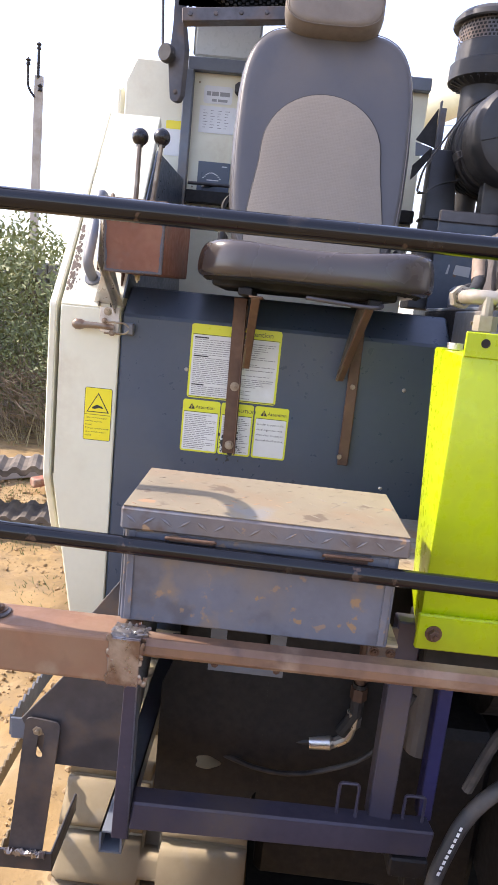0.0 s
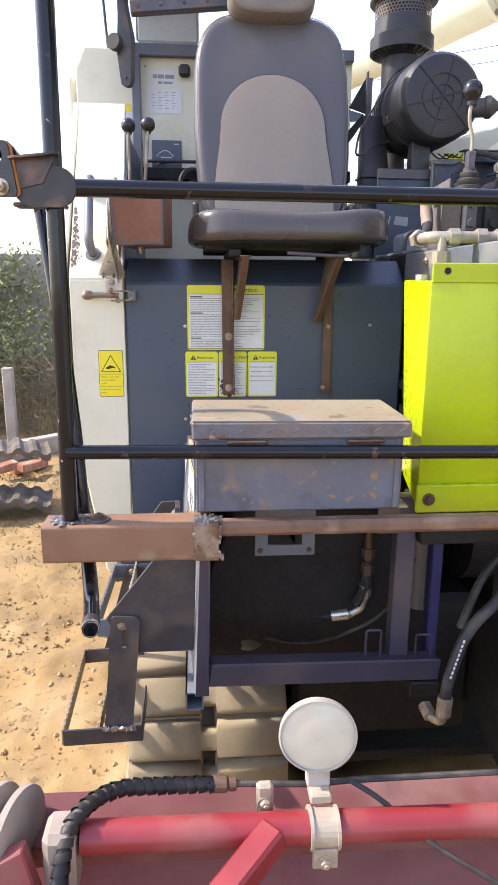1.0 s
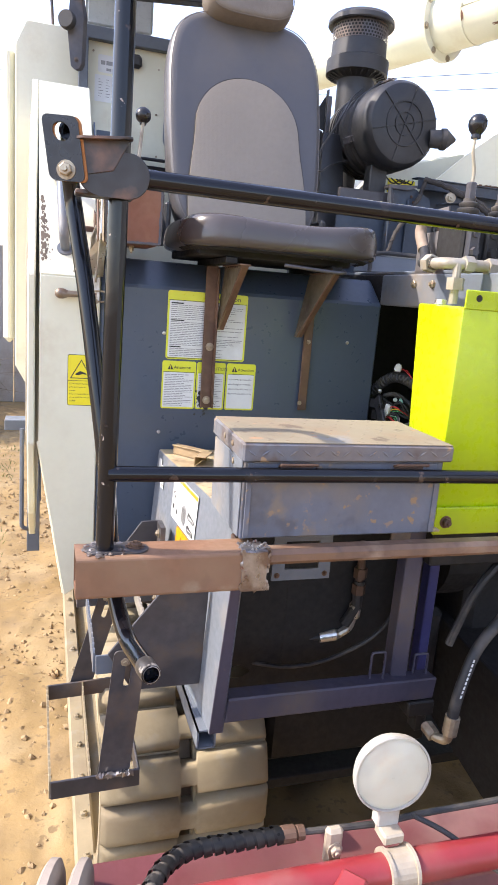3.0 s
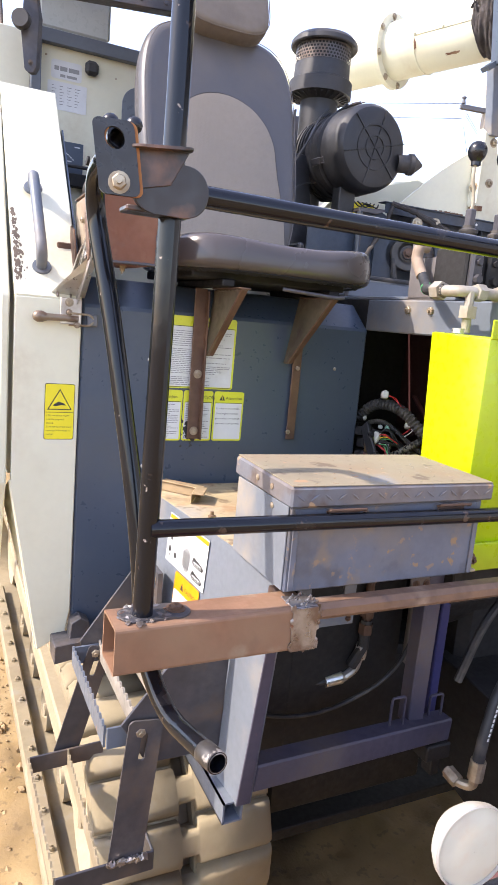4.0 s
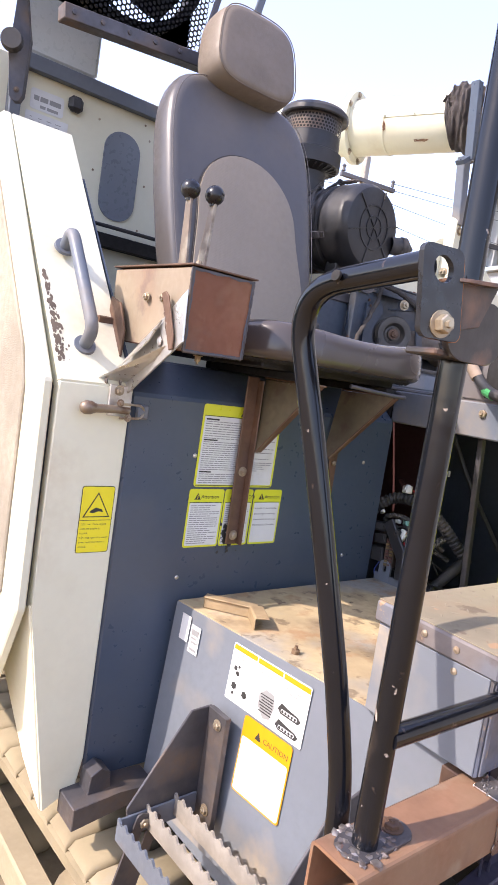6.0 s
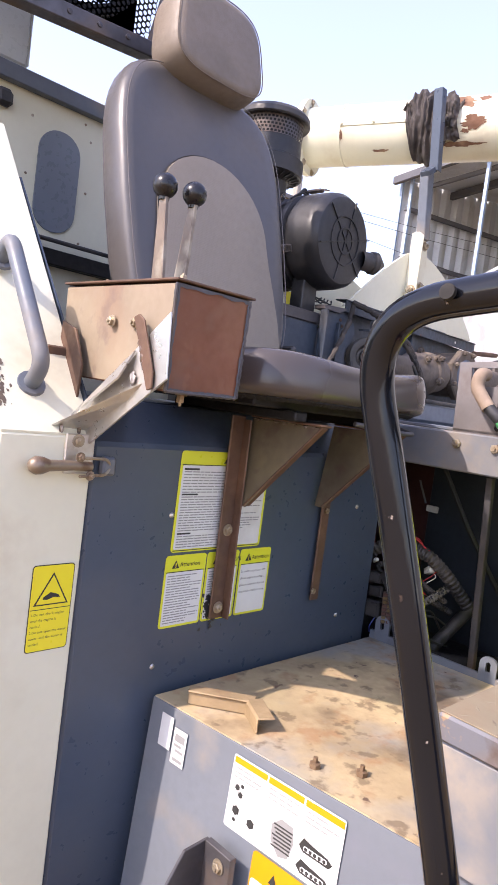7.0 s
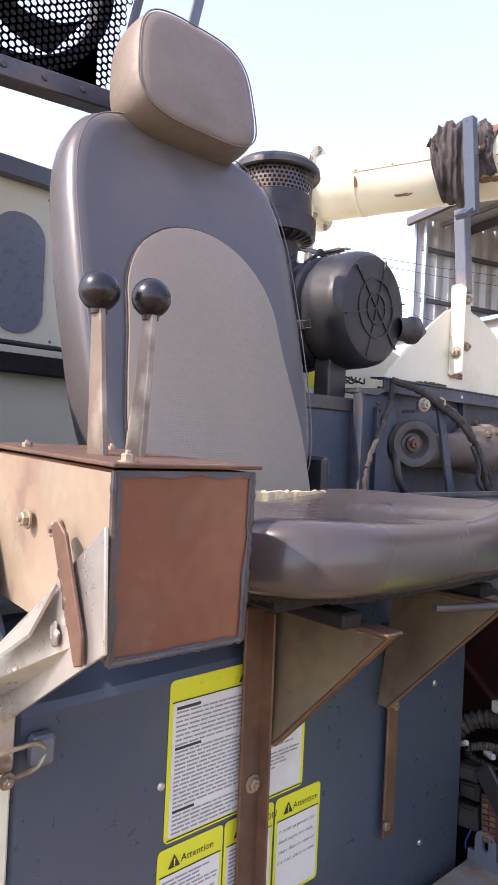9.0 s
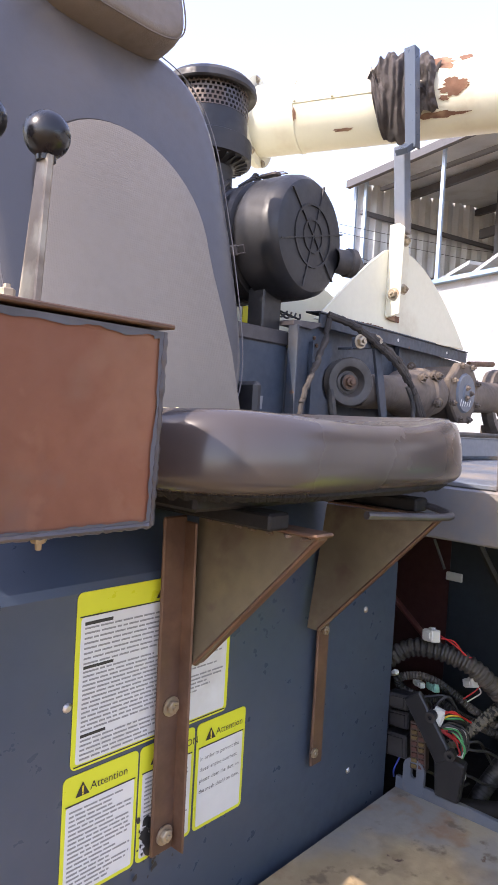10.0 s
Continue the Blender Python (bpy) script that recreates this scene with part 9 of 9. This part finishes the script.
    lathe(bm, [(0.0300, -0.024), (0.0335, -0.024), (0.0335, 0.024), (0.0300, 0.024), (0.0300, -0.024)], (-0.010, 0.672, 0.913), (1, 0, 0), 24)
    bx(bm, -0.033, 0.013, 0.640, 0.650, 0.852, 0.893, 0.002)
    bolt(bm, (-0.010, 0.640, 0.868), (0, -1, 0), 0.010, 0.008)
    bx(bm, -0.031, 0.009, 0.690, 0.730, 0.945, 0.965, 0.003)
    part("clamp", bm, surf("dusty_clamp", (0.42, 0.36, 0.28), 0.55, metal=0.2, var=0.2, scale=20, dust=(0.36, 0.27, 0.18), dust_amt=0.4, bump=0.2, patches=(((0.22, 0.15, 0.10), 0.55, 0.66, 14.0, 0.7),)), lp)
    bm = nb()
    bx(bm, -0.128, -0.096, 0.718, 0.738, 0.895, 0.968, 0.006)
    bolt(bm, (-0.112, 0.718, 0.93), (0, -1, 0), 0.010, 0.008)
    cl = part("pipe_clip", bm, bpy.data.materials["dusty_clamp"], None)
    tagged(cl, "small dusty steel clip holding the cable", "clip")


air_cleaner()
auger()
engine_deck()
lime_tank()
wiring()
header()

# ---- yard around the machine ----


def leaf_crown(bm, rng, cen, rad, n, size):
    for _ in range(n):
        while True:
            p = Vector((rng.uniform(-1, 1), rng.uniform(-1, 1), rng.uniform(-1, 1)))
            if 0.25 < p.length < 1 and noise.noise(p * 2.3 + cen) > -0.22:
                break
        p = cen + Vector((p.x * rad.x, p.y * rad.y, p.z * rad.z))
        a = Vector((rng.uniform(-1, 1), rng.uniform(-1, 1), rng.uniform(-1, 1))).normalized() * size * rng.uniform(0.6, 1.4)
        b = a.orthogonal().normalized() * size * 0.35
        vs = [bm.verts.new(q) for q in (p - a, p + b, p + a, p - b)]
        bm.faces.new(vs)


def tree(x, y, h, spread, seed, leaves=2600):
    rng = random.Random(seed)
    t = thing("tree", "dense dusty green roadside tree", "tree", (x, y, 0), group="trees by the wall")
    bm = nb()
    top = Vector((x + rng.uniform(-0.2, 0.2), y, h * 0.55))
    tube(bm, [(x, y, -0.05), (x + 0.05, y, h * 0.25), top], 0.1, 8, radii=[0.13, 0.10, 0.06])
    limbs = []
    for k in range(6):
        a = 2 * math.pi * k / 6 + rng.random()
        e = top + Vector((math.cos(a) * spread * 0.6, math.sin(a) * spread * 0.6, h * rng.uniform(0.05, 0.3)))
        tube(bm, [top - Vector((0, 0, h * 0.15 * rng.random())), (top + e) / 2 + Vector((0, 0, 0.1)), e], 0.04, 6, radii=[0.05, 0.035, 0.015])
        limbs.append(e)
    part("trunk", bm, BARK, t)
    bm = nb()
    for e in limbs + [top + Vector((0, 0, h * 0.2))]:
        leaf_crown(bm, rng, e, Vector((spread * 0.55, spread * 0.55, h * 0.22)), leaves // 7, 0.055)
    part("crown", bm, LEAF, t)
    return t


def bushes():
    rng = random.Random(55)
    bm = nb()
    for k in range(16):
        x, y = -2.95 - 0.42 * k + rng.uniform(-0.15, 0.15), 8.6 + rng.uniform(-0.4, 0.9)
        h = rng.uniform(1.25, 1.55) if k else 1.0
        leaf_crown(bm, rng, Vector((x, y, h)), Vector((0.55, 0.6, h)), 1500, 0.045)
    ob = part("bushes", bm, LEAF, None)
    tagged(ob, "tangle of dusty green bushes along the yard wall", "bushes", kind="stuff")
    # low scrub of dry twigs
    bm = nb()
    for k in range(2600):
        x, y = rng.uniform(-4.2, -1.3), rng.uniform(7.9, 9.0)
        p = Vector((x, y, 0.9 * rng.random()))
        d = Vector((rng.uniform(-1, 1), rng.uniform(-0.6, 0.6), rng.uniform(-0.2, 1.0))).normalized() * rng.uniform(0.2, 0.6)
        s = Vector((0.004, 0, 0.004))
        bm.faces.new([bm.verts.new(q) for q in (p - s, p + s, p + d)])
    ob = part("dry_scrub", bm, TWIG, None)
    tagged(ob, "low tangle of dry brown scrub", "scrub", kind="stuff")
    bm = nb()
    for k in range(9):
        leaf_crown(bm, rng, Vector((-1.45 - 0.22 * k, 8.5 + rng.uniform(-0.3, 0.3), 0.75 + 0.03 * k)), Vector((0.30, 0.4, 0.75)), 420, 0.035)
    ob = part("low_bushes", bm, LEAF, None)
    tagged(ob, "low sparse dusty green bushes", "bushes", kind="stuff")
    bm = nb()
    for k in range(700):
        x, y = rng.uniform(-8.5, -1.6), rng.uniform(7.8, 9.3)
        h = rng.uniform(0.2, 0.8)
        d = Vector((rng.uniform(-0.3, 0.3), rng.uniform(-0.3, 0.3), h))
        s = Vector((0.006, 0, 0))
        bm.faces.new([bm.verts.new(q) for q in (Vector((x, y, 0)) - s, Vector((x, y, 0)) + s, Vector((x, y, 0)) + d)])
    ob = part("tall_dry_weeds", bm, DRYGRASS, None)
    tagged(ob, "tall dry weeds in front of the bushes", "weeds", kind="stuff")


def yard_left():
    # low concrete wall and posts
    bm = nb()
    for k in range(9):
        bx(bm, -11.5 + k * 1.3, -10.22 + k * 1.3, 10.6, 10.72, 0, 2.35, 0.01)
    w = part("yard_wall", bm, CONC, None)
    tagged(w, "low weathered concrete slab wall", "wall", kind="structure")
    for k, (x, y) in enumerate(((-2.45, 7.6), (-3.9, 7.9))):
        bm = nb()
        bx(bm, x - 0.06, x + 0.06, y, y + 0.10, -0.02, 0.92, 0.01)
        ob = part("concrete_post", bm, CONC, None)
        tagged(ob, "short weathered concrete fence post", "post", group="fence posts")
    bm = nb()
    bar(bm, (-2.9, 6.2, 0.10), (-1.55, 7.4, 0.12), 0.14, 0.2, bev=0.01)
    ob = part("concrete_beam", bm, CONC, None)
    tagged(ob, "concrete beam lying on the soil", "beam")
    rng = random.Random(3)
    for k in range(7):
        bm = nb()
        m = Matrix.Translation((-1.95 + rng.uniform(-0.18, 0.18), 6.3 + rng.uniform(-0.2, 0.2), 0.05 + 0.075 * (k % 3))) @ Euler((rng.uniform(-0.2, 0.2), rng.uniform(-0.2, 0.2), rng.uniform(0, 3))).to_matrix().to_4x4()
        bx(bm, -0.11, 0.11, -0.05, 0.05, -0.04, 0.04, 0.008, m)
        ob = part("brick", bm, BRICKM, None)
        tagged(ob, "loose red brick lying in a heap", "brick", group="brick heap")
    # folded old tracks
    for k, (x, y, z, a) in enumerate(((-2.05, 5.0, 0.0, 10), (-2.1, 5.25, 0.34, 16))):
        tkx = thing("old_track", "worn rubber track lying folded on the soil", "track", (x, y, z), group="old tracks")
        bm = nb()
        prev = None
        N = 60
        for i in range(N + 1):
            s = i / N
            px = -1.5 + 2.1 * s
            pz = 0.08 + 0.16 * max(0.0, s - 0.1) - 0.75 * max(0.0, s - 0.88) + 0.03 * math.sin(s * 5 + k) + 0.030 * (i % 4 < 2)
            row = [bm.verts.new(Vector((px, yy, pz)) + Vector((x, y, z))) for yy in (-0.22, 0.22)] + [bm.verts.new(Vector((px, yy, pz - 0.05)) + Vector((x, y, z))) for yy in (0.22, -0.22)]
            if prev:
                for q in range(4):
                    bm.faces.new((prev[q], prev[(q + 1) % 4], row[(q + 1) % 4], row[q]))
            else:
                bm.faces.new(row)
            prev = row
        bm.faces.new(prev[::-1])
        part("belt", bm, OLDTRACK, tkx)
        tkx.rotation_euler = (0, 0, radians(a))
    # electricity pole
    ep = thing("electricity_pole", "slender concrete electricity pole with insulators", "pole", (-8.9, 24.0, 0))
    bm = nb()
    bar(bm, (-8.9, 24.0, -0.05), (-8.9, 24.0, 9.0), 0.26, 0.2, (0, 1, 0), 0.01)
    part("pole_shaft", bm, CONC, ep)
    bm = nb()
    tube(bm, [(-8.9, 23.9, 8.9), (-8.9, 23.9, 9.85)], 0.05, 8)
    tube(bm, [(-9.0, 23.9, 8.3), (-9.25, 23.9, 8.6), (-9.25, 23.9, 9.35)], 0.04, 8, 0.2)
    for q in ((-8.9, 23.9, 9.90), (-9.25, 23.9, 9.40), (-8.8, 23.85, 8.6)):
        lathe(bm, [(0, -0.12), (0.08, -0.1), (0.05, 0), (0.09, 0.05), (0, 0.14)], q, (0, 0, 1), 10)
    part("insulator", bm, DARK, ep)


def shed():
    """Open steel shed with a whitewashed wall, beyond the machine."""
    o = Vector((8.4, 7.5, 0))
    sd = thing("shed", "open steel shed with corrugated sheets and whitewashed wall", "shed", (8.4, 7.5, 0))
    along = Vector((-0.27, -0.96, 0)).normalized()
    back = Vector((0.96, -0.27, 0)).normalized()

    def P(a, b, z):
        return o + along * a + back * b + Vector((0, 0, z))

    # whitewashed wall
    bm = nb()
    prism(bm, [P(-0.6, 0, -0.1), P(14, 0, -0.1), P(14, 0, 4.12), P(-0.6, 0, 4.12)], back * 0.25)
    w = part("white_wall", bm, WHITEWALL, sd, "whitewashed wall with worn lettering")
    bm = nb()
    bar(bm, P(-0.6, 0.05, 4.15), P(14, 0.05, 4.15), 0.3, 0.06)
    part("wall_coping", bm, BLUEP, w, "blue painted coping")
    rng = random.Random(6)
    bm = nb()
    for z in (2.2, 3.0):
        x = 0.6
        while x < 5.5:
            L = rng.uniform(0.10, 0.28)
            prism(bm, [P(x, -0.004, z), P(x + L, -0.004, z), P(x + L, -0.004, z + 0.26), P(x, -0.004, z + 0.26)], back * 0.003)
            x += L + rng.uniform(0.06, 0.3)
    part("faded_lettering", bm, surf("faded_lettering", (0.52, 0.53, 0.56), 0.9, var=0.2, scale=3, bump=0), w)
    # corrugated gable at the left
    bm = nb()
    prev = None
    for i in range(60):
        t = i / 59
        off = 0.04 * (1 if (i // 2) % 2 else -1)
        row = [bm.verts.new(P(-0.15 + off, 0.05 + 4.2 * t, z)) for z in (2.8, 6.13 + 0.36 * t)]
        if prev:
            bm.faces.new((prev[0], row[0], row[1], prev[1]))
        prev = row
    g = part("gable_sheet", bm, SHEET, sd, "corrugated grey gable sheet")
    bm = nb()
    for z in (4.75, 5.6):
        bar(bm, P(-0.05, 0.1, z), P(-0.05, 4.3, z), 0.06, 0.07)
    part("girt", bm, DARKSHED, g)
    bm = nb()
    prev = None
    for i in range(160):
        t = i / 159
        off = 0.04 * (1 if (i // 2) % 2 else -1)
        row = [bm.verts.new(P(0.2 + 14 * t, 4.6 + off, z)) for z in (2.8, 6.60 + 0.17 * t)]
        if prev:
            bm.faces.new((prev[0], row[0], row[1], prev[1]))
        prev = row
    part("rear_sheet", bm, SHEET, sd)
    # roof
    bm = nb()
    prism(bm, [P(-0.16, -0.10, 6.10), P(14, -0.10, 6.25), P(14, 5.0, 6.65), P(-0.16, 5.0, 6.45)], (0, 0, 0.06))
    part("roof", bm, SHEET, sd, "corrugated roof")
    bm = nb()
    for b_ in (-0.12, 1.2, 3.0, 4.6):
        bar(bm, P(-0.16, b_, 6.03 + 0.06 * b_), P(14, b_, 6.15 + 0.06 * b_), 0.08, 0.12)
    part("purlin", bm, DARKSHED, sd)
    bm = nb()
    for a_ in (-0.15, 0.10, 1.75, 5.5, 9.5):
        bar(bm, P(a_, 0.05, 4.1), P(a_, 0.05, 6.15), 0.05, 0.05, (1, 0, 0))
    part("column", bm, surf("pale_blue_post", (0.34, 0.45, 0.60), 0.6, var=0.2, scale=3, bump=0.1), sd)
    bm = nb()
    bar(bm, P(1.0, 2.3, 3.0), P(1.0, 2.3, 6.3), 0.16, 0.16, (1, 0, 0))
    bar(bm, P(0.3, 0.2, 5.9), P(6, 0.5, 5.95), 0.06, 0.06)
    bar(bm, P(0.4, 2.5, 5.6), P(9.0, 2.5, 5.9), 0.08, 0.16)
    part("inner_post", bm, DARKSHED, sd)
    bm = nb()
    for k in range(3):
        prism(bm, [P(1.6 + k * 0.6, 0.2, 4.2), P(2.1 + k * 0.6, 0.3, 4.42 + 0.08 * k), P(2.1 + k * 0.6, 0.9, 4.45 + 0.08 * k), P(1.6 + k * 0.6, 0.8, 4.22)], (0, 0, 0.05))
    part("stacked_sheet", bm, SHEET, sd)
    # power pole with tangled wires, left of the shed
    pp = thing("wire_pole", "weathered pole with crossarm and tangled cables", "pole", (6.3, 8.0, 0))
    bm = nb()
    bar(bm, (6.3, 8.0, -0.05), (6.3, 8.0, 5.5), 0.10, 0.10, (0, 1, 0), 0.01)
    part("pole_shaft", bm, CONC, pp)
    bm = nb()
    bar(bm, (5.9, 8.1, 5.15), (6.8, 7.8, 5.10), 0.06, 0.06)
    for q in ((5.95, 8.1, 5.25), (6.75, 7.8, 5.2)):
        lathe(bm, [(0, -0.06), (0.03, -0.05), (0.02, 0), (0.035, 0.03), (0, 0.06)], q, (0, 0, 1), 8)
    part("crossarm", bm, DARKSHED, pp)
    bm = nb()
    rng = random.Random(14)
    for k in range(6):
        p = Vector((6.3 + rng.uniform(-0.6, 0.7), 7.9, 5.1 - rng.random() * 0.4))
        q = Vector((6.3 + rng.uniform(-0.2, 0.9), 7.9, 4.4 - rng.random() * 0.9))
        tube(bm, [p, (p + q) / 2 + Vector((rng.uniform(-0.4, 0.5), 0, rng.uniform(-0.4, 0.2))), q], 0.004, 4, 0.5)
    for z0, z1 in ((5.2, 6.4), (5.1, 6.0), (4.9, 4.6), (4.6, 3.6)):
        pts = [Vector((6.75, 7.8, z0)).lerp(Vector((20, 2.0, z1 + 1.0)), i / 8) - Vector((0, 0, 0.8 * math.sin(math.pi * i / 8))) for i in range(9)]
        tube(bm, pts, 0.004, 4)
    for z0 in (5.2, 5.0):
        pts = [Vector((5.95, 8.1, z0)).lerp(Vector((-8, 22.0, z0 + 3)), i / 8) - Vector((0, 0, 0.8 * math.sin(math.pi * i / 8))) for i in range(9)]
        tube(bm, pts, 0.004, 4)
    part("cable", bm, WIRE, pp)


def cream_cab_behind():
    """Cream machine hood seen past the air cleaner."""
    h = thing("engine_hood", "cream engine hood with a yellow and green sticker", "hood", (1.6, 3.4, 1.9))
    bm = nb()
    prism(bm, [(0.70, 2.75, 2.36), (1.9, 2.75, 2.36), (1.9, 2.75, 2.42), (1.25, 2.75, 2.62), (0.85, 2.75, 2.50)], (0, 1.2, 0), 0.01)
    b = part("hood_body", bm, CREAM, h)
    bm = nb()
    prism(bm, [(0.88, 2.747, 2.40), (1.02, 2.747, 2.40), (1.02, 2.747, 2.46), (0.88, 2.747, 2.46)], (0, 0.002, 0))
    part("hood_sticker", bm, YELLOWL, b)
    bm = nb()
    bx(bm, 0.75, 1.85, 2.8, 3.9, 1.4, 2.36, 0.02)
    part("hood_base", bm, GREY, h)


for k, (x, y, h, s) in enumerate(((-3.6, 10.2, 2.9, 1.3), (-5.4, 9.9, 3.1, 1.5), (-7.2, 10.6, 3.0, 1.4), (-1.9, 13.5, 2.4, 1.2), (-0.9, 17.0, 2.6, 1.5))):
    tree(x, y, h, s, 40 + k)
bushes()
yard_left()
shed()
cream_cab_behind()

# plan units to metres
for me_ in bpy.data.meshes:
    me_.transform(Matrix.Scale(K, 4))
for ob_ in scene.objects:
    if ob_.type in {"MESH", "EMPTY"}:
        ob_.location = ob_.location * K
